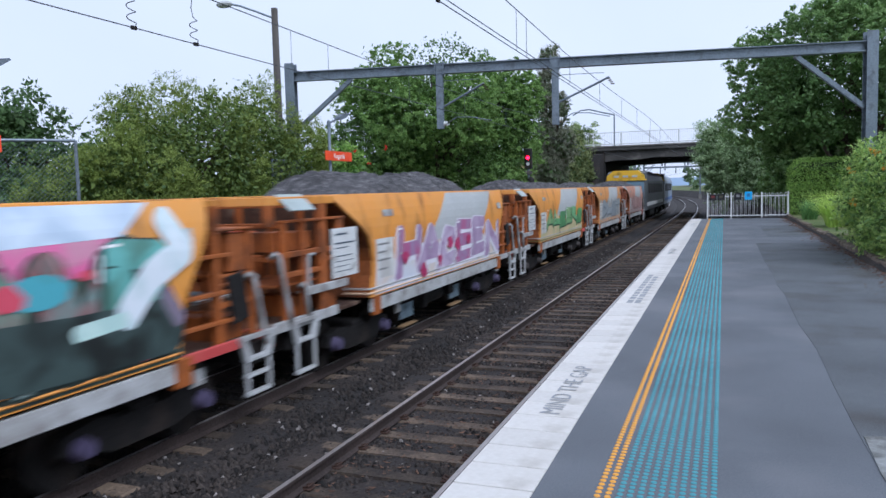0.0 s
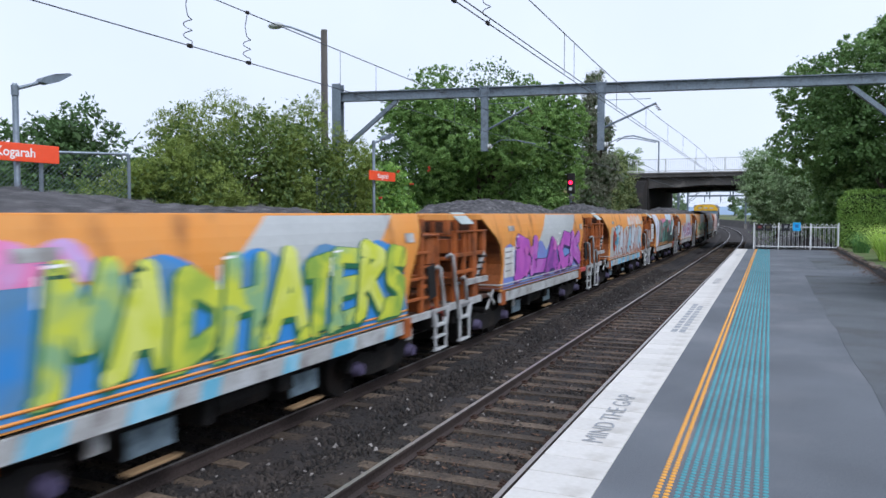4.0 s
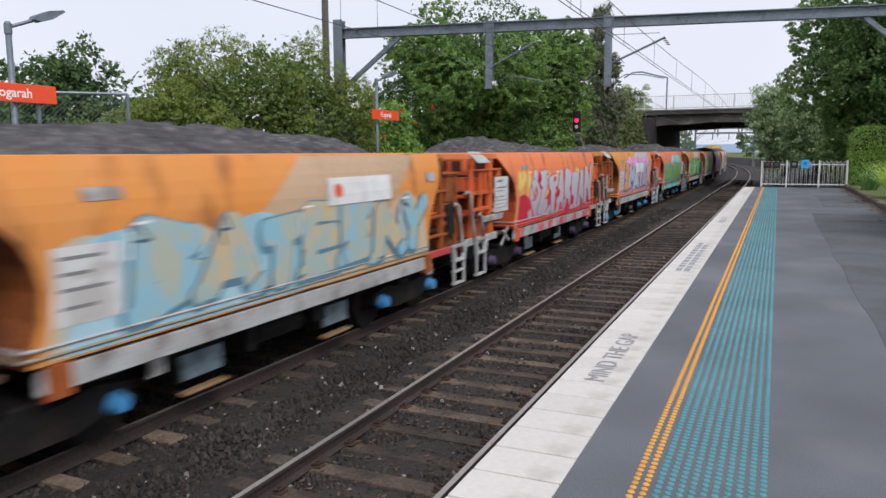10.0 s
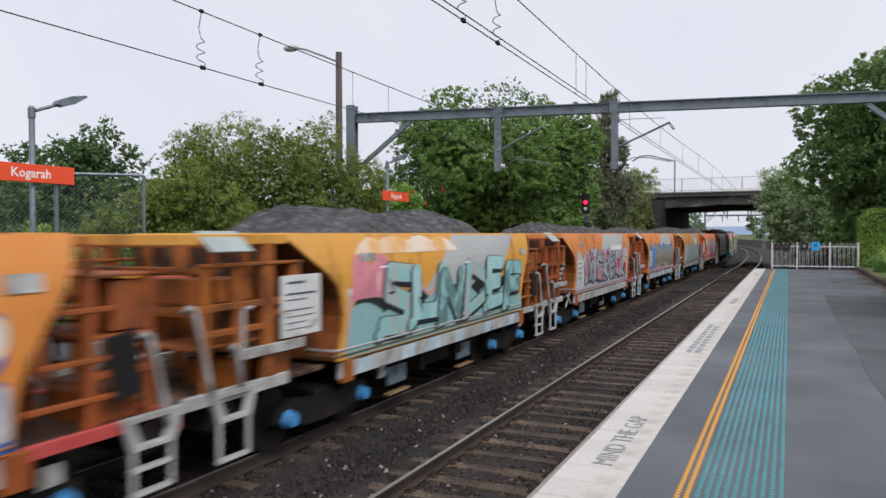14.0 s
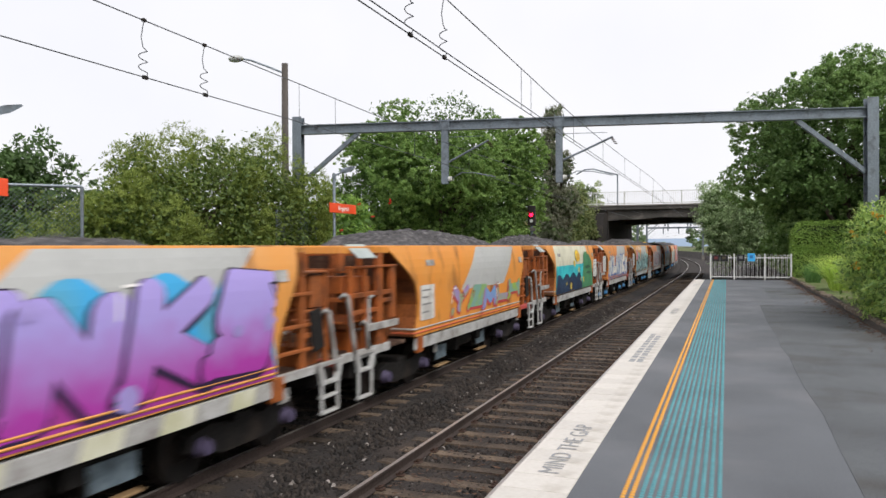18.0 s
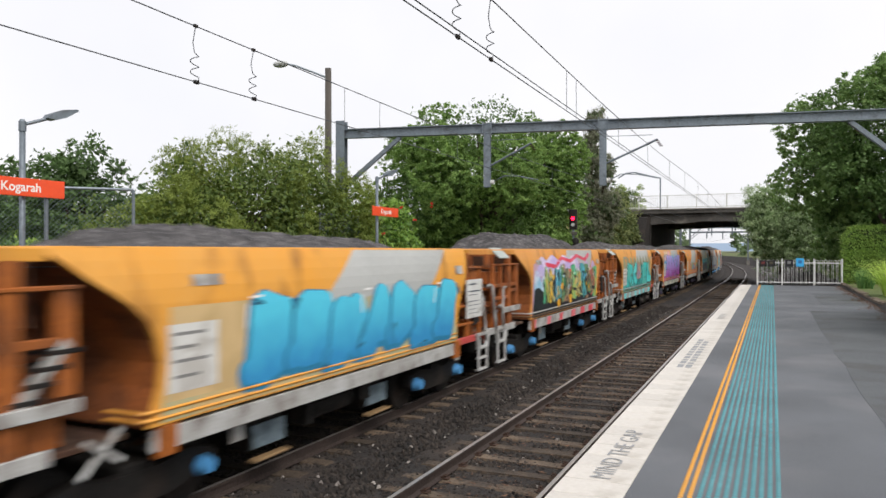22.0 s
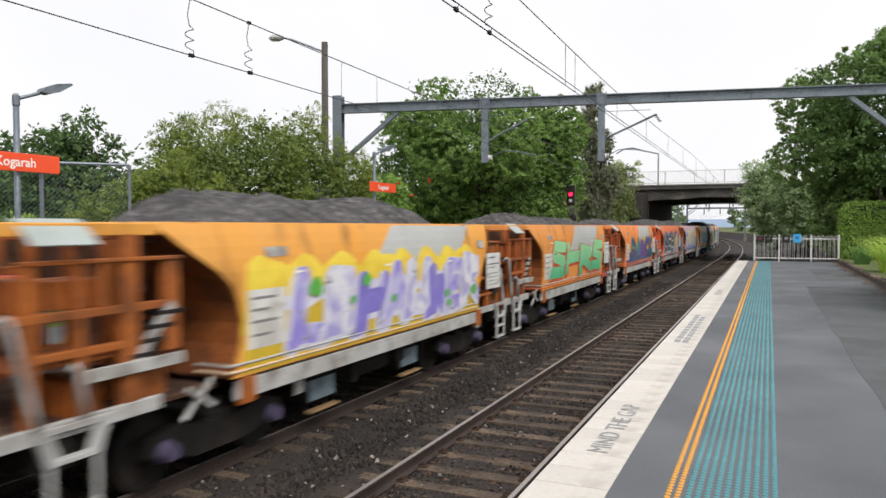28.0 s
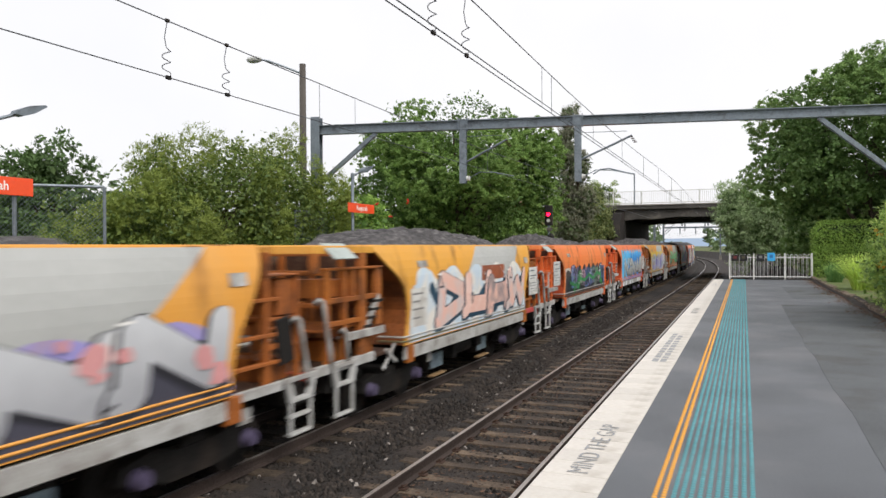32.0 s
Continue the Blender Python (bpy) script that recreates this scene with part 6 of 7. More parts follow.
    if k in (10, 17, 25):
        # a tangle: a second row of forms across the first
        more = random.Random(k + 900).random() * 0.3
        big = big + glyphs(random.Random(k + 700), a + 0.3 + more, b - 0.2, 1.5, zt - 0.1, max(4, piece - 2), 0.085, 0.5)
        small = small + glyphs(random.Random(k + 700), a + 0.3 + more, b - 0.2, 1.5, zt - 0.1, max(4, piece - 2), 0.0, 0.5)
    for i, (o, q) in enumerate(zip(big, small)):
        tier = 0.0026 * i if isinstance(piece, str) else 0.0075 if i >= piece else 0.0
        o = ([(p[0] - 0.035, max(1.2, p[1] - 0.035)) + tuple(p[2:]) for p in o[0]], o[1])
        thin = 0.6 if isinstance(piece, str) else 1.0
        o, q = (([(p[0], p[1], thin * p[2]) for p in w[0]], w[1]) for w in (o, q))
        step = 0.0014 if isinstance(piece, str) else 0.003
        ln = coat("graffiti_letter", *o, paint(outline, 0.1), root, lift + tier + 0.006)
        coat("letter_fill", *q, shades[i % len(shades)], ln, lift + tier + 0.006 + step)
        ys, zs = [p[0] for p in q[0]], [p[1] for p in q[0]]
        v, f = [], []
        y, z = min(ys) + 0.08, max(zs) - 0.1
        stroke(v, f, (y, z - 0.3), (y + 0.02, z - 0.05), 0.035)
        stroke(v, f, (y + 0.1, z + 0.03), (y + 0.3, z + 0.04), 0.03)
        if isinstance(piece, str):
            dv, df = [], []
            p = q[0][(5 + i) % len(q[0])][:2]
            for j in range(3):
                p2 = (p[0] + 0.18 * math.cos(i + 2 * j), max(1.3, min(zt, p[1] + 0.22 * math.sin(2.0 * i + j))))
                stroke(dv, df, p, p2, 0.035)
                p = p2
            coat("letter_detail", dv, df, paint(mingle(outline, "181818", 0.3), 0.1), ln, lift + tier + 0.0087)
        else:
            dv, df = [], []
            lo, hi, za, zb = min(ys) + 0.12, max(ys) - 0.1, min(zs) + 0.12, max(zs) - 0.12
            p = (rnd.uniform(lo, hi), rnd.uniform(za, zb))
            for j in range(4):
                q2 = (min(hi, max(lo, p[0] + rnd.uniform(-0.3, 0.3))), min(zb, max(za, p[1] + rnd.uniform(-0.35, 0.35))))
                if abs(q2[0] - p[0]) + abs(q2[1] - p[1]) > 0.06:
                    stroke(dv, df, p, q2, rnd.uniform(0.035, 0.075))
                    p = q2
            coat("letter_detail", [(y, max(1.31, z), h) for y, z, h in dv], df, paint(mingle(outline, "181818", 0.25) if i % 3 else mingle(mate, "f0f0f0", 0.3), 0.1), ln, lift + tier + 0.0106 + 0.0004 * (i % 2))
        if i % 3 == 0:
            coat("letter_shine", v, f, M_LETTER, ln, lift + tier + (0.0096 if isinstance(piece, str) else 0.0122))
    if k == 0:
        v = [(-3.57, 1.15), (-2.75, 1.15), (-2.4, 1.55), (-2.27, 2.0), (-2.36, 2.4), (-2.65, 2.72), (-3.1, 2.88), (-4.6, 2.88), (-4.4, 2.67), (-4.1, 2.47), (-3.85, 2.25), (-3.68, 2.0), (-3.58, 1.7)]
        coat("graffiti_field", v, [tuple(range(13))], spray("dcdee4", "c4c2d4", 1.2), root, lift + 0.0175, "white sprayed field")
        v, f = [], []
        for j in range(9):
            stroke(v, f, (-3.2 + 0.08 * (j % 3), 2.5 - 0.11 * j), (-2.8 + 0.1 * (j % 2), 2.53 - 0.11 * j), 0.022)
        coat("graffiti_scrawl", v, f, paint("8a8e9c", 0.1), root, lift + 0.0205)
        coat("graffiti_field", [(1.2, 2.5), (3.6, 2.55), (4.1, 2.885), (1.0, 2.885)], [(0, 1, 2, 3)], spray("cfdbe6", "b4c4d4"), root, lift + 0.0062, "pale blue sprayed field")
        for name, tone, w, pts, up in (("graffiti_shadow", "1c211f", 0.6, ((1.6, 1.6), (2.9, 1.55), (4.2, 1.55)), 0.0292), ("graffiti_arrow", "dfe6ea", 0.34, ((4.25, 2.7), (4.5, 2.35), (3.95, 2.12), (3.55, 1.75)), 0.0302), ("graffiti_arrow", "c9e2d8", 0.16, ((3.5, 1.72), (2.9, 1.68)), 0.0312), ("graffiti_cloud", "7a5a72", 0.2, ((4.15, 1.9), (4.35, 1.6)), 0.0322)):
            v, f = [], []
            for p, q in zip(pts, pts[1:]):
                stroke(v, f, p, q, w)
            coat(name, v, f, spray(tone, mingle(tone, "8fb4b0", 0.3)), root, up + 0.006)
    if k == 20:
        v, f = blob(rnd, 1.0, 4.1, z0, 2.44, 2)
        coat("graffiti_field", v, f, fade("dcc898", "b9b4b4"), root, lift + 0.006, "cream and grey sprayed field")
    if spots:
        for i in range(7):
            c, z, r = rnd.uniform(a, b), rnd.uniform(z0 + 0.15, zt + 0.05), rnd.uniform(0.06, 0.17)
            v = [(c + r * math.cos(q * 0.628) * rnd.uniform(0.8, 1.5), z + r * math.sin(q * 0.628) * rnd.uniform(0.7, 1.1)) for q in range(10)]
            coat("paint_splash", v, [tuple(range(10))], paint(spots, 0.1), root, lift + 0.0305 + 0.0002 * i)
    # small plates: stencil box at the tail, light patches near the top
    coat("stencil_patch", [(-3.5, 1.42), (-2.72, 1.42), (-2.72, 2.12), (-3.5, 2.12)], [(0, 1, 2, 3)], spray("d4d4d0", "b9b6b0", 3.0), root, lift + (0.001 if k in (0, 1, 3, 5, 7, 11, 13, 17, 20, 24, 25) else 0.0068), "small white stencil patch")
    if k not in (0, 1, 3, 5, 7, 11, 13, 17, 20, 24, 25):
        for z, w in ((2.0, 0.5), (1.86, 0.35), (1.72, 0.55), (1.56, 0.4)):
            coat("stencil_line", [(-3.42, z), (-3.42 + w, z), (-3.42 + w, z + 0.035), (-3.42, z + 0.035)], [(0, 1, 2, 3)], paint("8a8a88", 0.2), root, lift + 0.0076)
    coat("stencil_patch", [(-3.1, 2.5), (-2.62, 2.5), (-2.62, 2.62), (-3.1, 2.62)], [(0, 1, 2, 3)], M_WHITEDIRTY, root, lift + 0.0072, "small white stencil patch")
    coat("number_patch", [(4.35, 2.42), (4.7, 2.42), (4.7, 2.58), (4.35, 2.58)], [(0, 1, 2, 3)], M_WHITEDIRTY, root, lift + 0.016, "small white patch")
    return root


TRAIN = {}
for w in WAGONS:
    TRAIN[w[0]] = hopper_wagon(w)


def locomotive(name, label, cab, side, band):
    """A diesel locomotive with a full-width body; its cab end faces aft."""
    root = thing(name, label, "locomotive", group="locomotives")
    body = mat("loco_side_" + side, side, side, 0.5, 0, 25, 1, 0.05, dirt="2a2826", dirt_amount=0.4, dirt_scale=1)
    part("body", Geo().prism([(-1.45, 1.0), (1.45, 1.0), (1.45, 3.3), (1.3, 3.75), (0.7, 4.05), (-0.7, 4.05), (-1.3, 3.75), (-1.45, 3.3)], "y", -7.2, 9.2), body, root)
    c = mat("loco_cab_" + cab, cab, cab, 0.45, 0, 25, 1, 0.05, dirt="6a5528", dirt_amount=0.2, dirt_scale=1)
    part("cab", Geo().prism([(-9.2, 1.0), (-9.35, 2.0), (-9.2, 2.4), (-8.85, 3.3), (-8.7, 3.9), (-7.2, 4.1), (-7.2, 1.0)], "x", -1.45, 1.45), mat("loco_cab_grey", "54585c", "3f4347", 0.5, 0, 25, 1, 0.05), root)
    # opaque grey-blue: the sky's reflection is painted into the glass colour
    gl = mat("loco_glass_reflection", "5f7886", "50646f", 0.08, 0, 30, 1, 0)
    for x in (-0.72, 0.72):
        part("windscreen", Geo().add([(x - 0.66, -9.22, 2.45), (x + 0.66, -9.22, 2.45), (x + 0.66, -8.93, 3.3), (x - 0.66, -8.93, 3.3)], [(0, 1, 2, 3)]), gl, root)
    part("roof_headboard", Geo().prism([(-1.47, 3.34), (1.47, 3.34), (1.4, 3.75), (0.9, 4.12), (-0.9, 4.12), (-1.4, 3.75)], "y", -9.02, -7.6), c, root, "yellow headboard")
    for x in (-0.7, 0.0, 0.7):
        part("headlight", Geo().box(x - 0.2, x + 0.2, -9.06, -9.0, 3.6, 3.75), M_LAMP_LENS, root)
    part("side_band", Geo().box(1.445, 1.458, -7.1, 9.0, 1.3, 1.6).box(-1.458, -1.445, -7.1, 9.0, 1.3, 1.6), mat("loco_band_" + band, band, band, 0.5, 0, 25, 1, 0.05), root)
    for i in range(8):
        part("side_grille", Geo().box(1.44, 1.47, -6 + i * 1.8, -4.8 + i * 1.8, 2.3, 3.1, 0.01), M_BLACK, root)
    part("fuel_tank", Geo().box(-1.2, 1.2, -2.5, 2.5, 0.35, 1.0, 0.1), M_BLACK, root)
    for i in range(3):
        part("roof_hatch", Geo().box(-0.6, 0.6, -5 + i * 5, -2.5 + i * 5, 4.03, 4.2, 0.04), M_BLACK, root)
    for y in (-6.0, 6.0):
        bo = part("bogie", BOGIE, None, root, at=pose(0, y, 0))
        for d in (-1.7, 0, 1.7):
            part("wheelset", WHEELSET, None, bo, at=pose(0, d, 0.42))
    return root


TRAIN[-5] = locomotive("locomotive", "diesel locomotive with a yellow cab and dark sides", "e3b52c", "2e2f33", "c9c9c4")
TRAIN[-6] = locomotive("locomotive", "diesel locomotive with a yellow cab and silver-blue sides", "dcb034", "8b98a8", "3a5a9a")

# ---- greenery ----
def bumps(d, k):
    """Uneven swelling of a crown's outline with direction."""
    return 0.17 * np.sin(3.1 * d[:, 0] + 1.7 * k) * np.sin(2.7 * d[:, 1] + k) + 0.13 * np.sin(6.3 * d[:, 2] + 2.3 * k + 4.1 * d[:, 0]) + 0.1 * np.sin(9.7 * d[:, 1] + k * 5 + 7.3 * d[:, 2])


def leaves(rnd, masses, count, size, aspect=0.45, droop=0.3, shell=0.55, clump=0.35, per=26, sky=0.55, turn=0.4):
    """Small leaf blades in clumps; the clumps fill a set of uneven rounded masses (x, y, z, rx, ry, rz), denser to the outside."""
    w = np.array([b[3] * b[4] + b[4] * b[5] + b[3] * b[5] for b in masses])
    m = max(1, count // per)
    pick = rnd.choice(len(masses), m, p=w / w.sum())
    B = np.array(masses)[pick]
    d = rnd.normal(size=(m, 3))
    d /= np.linalg.norm(d, axis=1)[:, None]
    r = shell + (1.0 - shell) * rnd.rand(m) ** 0.5
    r *= 1 + bumps(d, pick * 1.3)
    centre = B[:, :3] + d * B[:, 3:] * r[:, None]
    spread = clump * rnd.uniform(0.5, 1.35, m)
    count = m * per
    own = np.repeat(np.arange(m), per)
    e = rnd.normal(size=(count, 3))
    e /= np.linalg.norm(e, axis=1)[:, None]
    e[:, 2] = e[:, 2] * 0.7
    c = centre[own] + e * (spread[own] * rnd.rand(count) ** 0.45)[:, None]
    u = rnd.normal(size=(count, 3)) + e * 0.6
    u[:, 2] -= droop
    u /= np.linalg.norm(u, axis=1)[:, None]
    face = e * (1.4 - turn) + d[own] * turn + rnd.normal(size=(count, 3)) * 0.6
    face[:, 2] += sky
    t = np.cross(u, face)
    t /= np.linalg.norm(t, axis=1)[:, None] + 1e-9
    s = size * rnd.uniform(0.6, 1.4, count)
    n = np.cross(u, t)
    v = np.empty((count, 4, 3))
    v[:, 0] = c - u * s[:, None]
    v[:, 1] = c + t * (s * aspect)[:, None] + n * (s * 0.12)[:, None]
    v[:, 2] = c + u * s[:, None]
    v[:, 3] = c - t * (s * aspect)[:, None] + n * (s * 0.12)[:, None]
    return v.reshape(-1, 3), np.arange(count * 4).reshape(-1, 4)


def tree(name, label, x, y, ground_z, height, mass, clump, count, leaf, tones, seed, trunk=0.25, aspect=0.45, droop=0.3, category="tree", group="", lobes=0, rise=0.85, swell=(0.2, 0.36)):
    """A tree or shrub: tapered trunk, limbs reaching into the crown, and a crown of separate leaves."""
    rnd = np.random.RandomState(seed)
    root = thing(name, label, category, group=group)
    full, shell, per = mass, 0.5, 26 if clump < 0.45 else 60
    if lobes:
        # a dense crown swells in many lobes with hollows between them
        domes = []
        for a, b, c, p, q, r in mass:
            for i in range(lobes):
                d = rnd.normal(size=3)
                d /= np.linalg.norm(d)
                k = rnd.uniform(*swell)
                domes.append((a + d[0] * p * 0.82, b + d[1] * q * 0.82, c + d[2] * r * 0.82, p * k, q * k, r * k * rise))
        mass, shell = domes, 0.8
    v, f = leaves(rnd, mass, count, leaf, aspect, droop, shell, clump, per, turn=1.2 if lobes else 0.4)
    part("crown", raw_mesh("crown", v.tolist(), f.tolist(), leaf_mat(tones[0] + tones[1], *tones)), None, root, "dense green leaves")
    # inner leaves take darker greens, so the crown's inner shade is in their colour
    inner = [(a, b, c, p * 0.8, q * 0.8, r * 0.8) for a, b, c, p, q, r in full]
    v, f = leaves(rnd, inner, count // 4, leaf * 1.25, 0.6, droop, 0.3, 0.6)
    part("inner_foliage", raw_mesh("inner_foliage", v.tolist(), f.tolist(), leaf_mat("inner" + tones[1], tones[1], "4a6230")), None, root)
    g = Geo()
    top = ground_z + height * 0.7
    pts = [(x + 0.25 * trunk * 4 * math.sin(i * 1.3 + seed), y + 0.2 * trunk * 4 * math.cos(i * 1.7 + seed), ground_z - 0.2 + (top - ground_z) * i / 6) for i in range(7)]
    g.tube(pts, trunk, 9, True, trunk * 0.3)
    part("trunk", g, M_BARK, root, smooth=True)
    for i in range(10):
        q = full[i % len(full)]
        d = rnd.normal(size=3)
        d /= np.linalg.norm(d)
        e = (q[0] + d[0] * q[3] * 0.7, q[1] + d[1] * q[4] * 0.7, q[2] + abs(d[2]) * q[5] * 0.7)
        a = pts[1 + i % 5]
        mid = ((a[0] + e[0]) / 2, (a[1] + e[1]) / 2, (a[2] + e[2]) / 2 + 0.3)
        part("limb", Geo().tube([a, mid, e], trunk * 0.35, 6, True, trunk * 0.06), M_BARK, root)
    return root


# shrubs behind the far platform
tree("shrub", "tall light green feathery shrub behind the platform fence", -12.6, 15.4, -0.1, 5.0, [(-13.58, 12.46, 1.7, 0.93, 1.21, 1.58), (-13.11, 13.95, 2.17, 1.4, 1.49, 2.14), (-12.56, 15.81, 2.63, 1.49, 1.67, 2.51), (-12.0, 17.39, 2.54, 1.21, 1.49, 2.51), (-11.53, 18.79, 2.08, 0.93, 1.21, 2.23), (-13.02, 15.35, 1.05, 1.49, 3.16, 1.49)], 0.15, 150000, 0.045, ("92a24c", "728438"), 12, 0.14, 0.24, 0.0, "shrub", lobes=20, rise=1.0, swell=(0.16, 0.34))
tree("tree", "broad dense dark green tree beyond the platform", -14.0, 37, -0.1, 9.5, [(-14.9, 36.5, 6.1, 4.6, 4.0, 4.1), (-12.4, 41.3, 5.4, 3.0, 2.6, 4.4), (-11.7, 41.8, 6.5, 2.2, 2.0, 2.7), (-17.2, 36, 4.4, 3.2, 3.0, 3.6), (-14.6, 38.6, 2.4, 5.0, 3.0, 2.8)], 0.16, 200000, 0.068, ("88a656", "64863f"), 2, 0.4, 0.5, lobes=17, swell=(0.22, 0.44))
tree("tree", "slim dark casuarina tree with feathery branches", -10.4, 48, 0, 10.5, [(-10.6, 48, 9.7, 0.6, 0.7, 1.5), (-10.9, 48, 7.9, 0.75, 0.8, 1.1), (-10.0, 48, 7.0, 0.65, 0.8, 1.2), (-10.8, 48, 5.6, 0.8, 0.9, 1.2), (-9.7, 48, 4.6, 0.8, 0.9, 1.3), (-10.5, 48, 3.0, 1.0, 1.2, 1.5)], 0.3, 17000, 0.11, ("95977f", "6c705c"), 3, 0.2, 0.14, 1.1)
tree("tree", "large dark green tree overhanging the platform end", 6.8, 44, 0.2, 12, [(5.6, 44.5, 7.4, 5.4, 4.4, 4.6), (3.5, 47, 6.2, 2.2, 2.5, 3.6), (11.5, 42, 7.6, 4.8, 4.0, 5.0), (6.2, 47, 2.8, 4.4, 2.6, 3.0)], 0.18, 200000, 0.078, ("90ac66", "688a4a"), 4, 0.45, 0.5, lobes=20, swell=(0.2, 0.42))
tree("tree", "pale green feathery tree beside the road bridge", 0.6, 60.5, 0.2, 6, [(-0.4, 60.5, 4.3, 1.7, 2.0, 2.6), (0.6, 60.5, 2.4, 2.2, 2.0, 2.2), (2.6, 60, 3.0, 2.6, 2.0, 2.8)], 0.4, 34000, 0.1, ("acbe92", "7e9864"), 5, 0.15, 0.3, 0.5)
tree("tree", "pale green tree behind the road bridge", -16.6, 91, 1.0, 8.4, [(-16.6, 91, 7.1, 2.9, 2.0, 2.5), (-20.8, 92, 6.3, 2.7, 2.0, 2.3)], 0.5, 14000, 0.16, ("aebe7c", "74894e"), 27, 0.2, 0.4, 0.3)
tree("tree", "dark green tree far behind the platform fence", -24.5, 20.5, 0, 6, [(-25.0, 20, 3.4, 2.8, 2.2, 2.4), (-21.8, 21.5, 2.2, 1.8, 1.6, 1.8), (-24, 19, 1.2, 4.5, 2.0, 1.4)], 0.4, 26000, 0.1, ("64824a", "3c552b"), 6, 0.25, 0.5)
tree("tree", "light green tree far behind the platform fence", -34, 24, 0, 5, [(-34, 24, 2.6, 3.4, 2.4, 2.4)], 0.5, 9000, 0.15, ("93b050", "5f7d36"), 7, 0.25, 0.5)


def hedge():
    rnd = np.random.RandomState(9)
    root = thing("hedge", "clipped dark green box hedge in the platform garden", "hedge")
    n = 15000
    x0, x1, y0, y1, z0, z1 = 3.35, 6.6, 41.6, 44.0, 0.1, 2.95
    p = rnd.rand(n, 3)
    face = rnd.choice(5, n, p=(0.14, 0.04, 0.5, 0.2, 0.12))
    p[face == 0, 0] = 0.0
    p[face == 1, 0] = 1.0
    p[face == 2, 1] = 0.0
    p[face == 3, 2] = 1.0
    p[face == 4, 2] = 0.97
    p += rnd.normal(size=(n, 3)) * (0.02, 0.006, 0.02)
    c = np.stack([x0 + p[:, 0] * (x1 - x0), y0 + p[:, 1] * (y1 - y0), z0 + p[:, 2] * (z1 - z0)], 1)
    out = np.clip((np.abs(p[:, :2] - 0.5) - 0.36) / 0.14, 0, 1) ** 2
    c[:, 2] -= 0.42 * np.clip(out.sum(1), 0, 1.2) * (p[:, 2] > 0.6)
    u = rnd.normal(size=(n, 3))
    u /= np.linalg.norm(u, axis=1)[:, None]
    t = np.cross(u, rnd.normal(size=(n, 3)))
    t /= np.linalg.norm(t, axis=1)[:, None]
    v = np.stack([c - u * 0.05, c + t * 0.03, c + u * 0.05, c - t * 0.03], 1)
    part("hedge_leaves", raw_mesh("hedge_leaves", v.reshape(-1, 3).tolist(), np.arange(n * 4).reshape(-1, 4).tolist(), leaf_mat("hedge", "b0d066", "5c8038")), None, root)
    # added solid core; its near-black green paints the shade between the leaves
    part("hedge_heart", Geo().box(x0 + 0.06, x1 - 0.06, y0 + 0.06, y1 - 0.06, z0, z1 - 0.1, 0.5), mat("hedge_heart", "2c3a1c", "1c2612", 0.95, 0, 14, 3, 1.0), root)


hedge()


def blades(name, label, x, y, z, n, length, spread, tones, seed, category="plant"):
    """A clump of long arching blades."""
    rnd = random.Random(seed)
    root = thing(name, label, category)
    v, f = [], []
    for i in range(n):
        a, ln = rnd.uniform(0, 6.28), length * rnd.uniform(0.55, 1.1)
        out = spread * rnd.uniform(0.25, 1)
        bx, by = x + rnd.uniform(-0.3, 0.3) * spread, y + rnd.uniform(-0.3, 0.3) * spread
        px, py, w = -math.sin(a) * 0.014, math.cos(a) * 0.014, 1
        k = len(v)
        for j in range(4):
            u = j / 3
            cx, cy, cz = bx + math.cos(a) * out * u ** 1.6, by + math.sin(a) * out * u ** 1.6, z + ln * u * (1 - 0.25 * u * u)
            w = 1 - u * 0.9
            v += [(cx - px * w, cy - py * w, cz), (cx + px * w, cy + py * w, cz)]
        f += [(k + 2 * j, k + 2 * j + 1, k + 2 * j + 3, k + 2 * j + 2) for j in range(3)]
    part("foliage", raw_mesh("foliage", v, f, leaf_mat(tones[0] + tones[1], *tones)), None, root)


blades("strappy_plant", "bright green clump of long strappy leaves in the garden bed", 4.1, 30.0, 0.1, 900, 1.75, 1.5, ("d8ec80", "a4c450"), 1)
blades("strappy_plant", "green clump of strappy leaves at the bed's edge", 3.65, 36.0, 0.1, 300, 1.2, 0.9, ("84ac60", "568048"), 2)
tree("shrub", "yellow-flowered green shrub beside the platform", 4.4, 17.5, 0.1, 3.0, [(4.0, 20.6, 1.45, 1.1, 1.6, 1.4), (4.25, 17.6, 1.9, 1.05, 1.4, 1.8), (4.3, 23.2, 1.2, 1.1, 1.3, 1.2), (3.8, 19.0, 0.7, 0.8, 2.4, 0.6)], 0.26, 45000, 0.055, ("c2d678", "86a858"), 12, 0.08, 0.35, 0.3, "shrub")


def flowers(name, label, pts, r, tone, seed):
    rnd = np.random.RandomState(seed)
    v, f = leaves(rnd, [(x, y, z, r, r, r) for x, y, z in pts], len(pts) * 30, 0.035, 0.6, 0.3, 0.2, r * 0.5, 10)
    tagged(new(name, raw_mesh(name, v.tolist(), f.tolist(), leaf_mat("flower" + tone, tone, tone))), label, "flowers", kind="stuff")


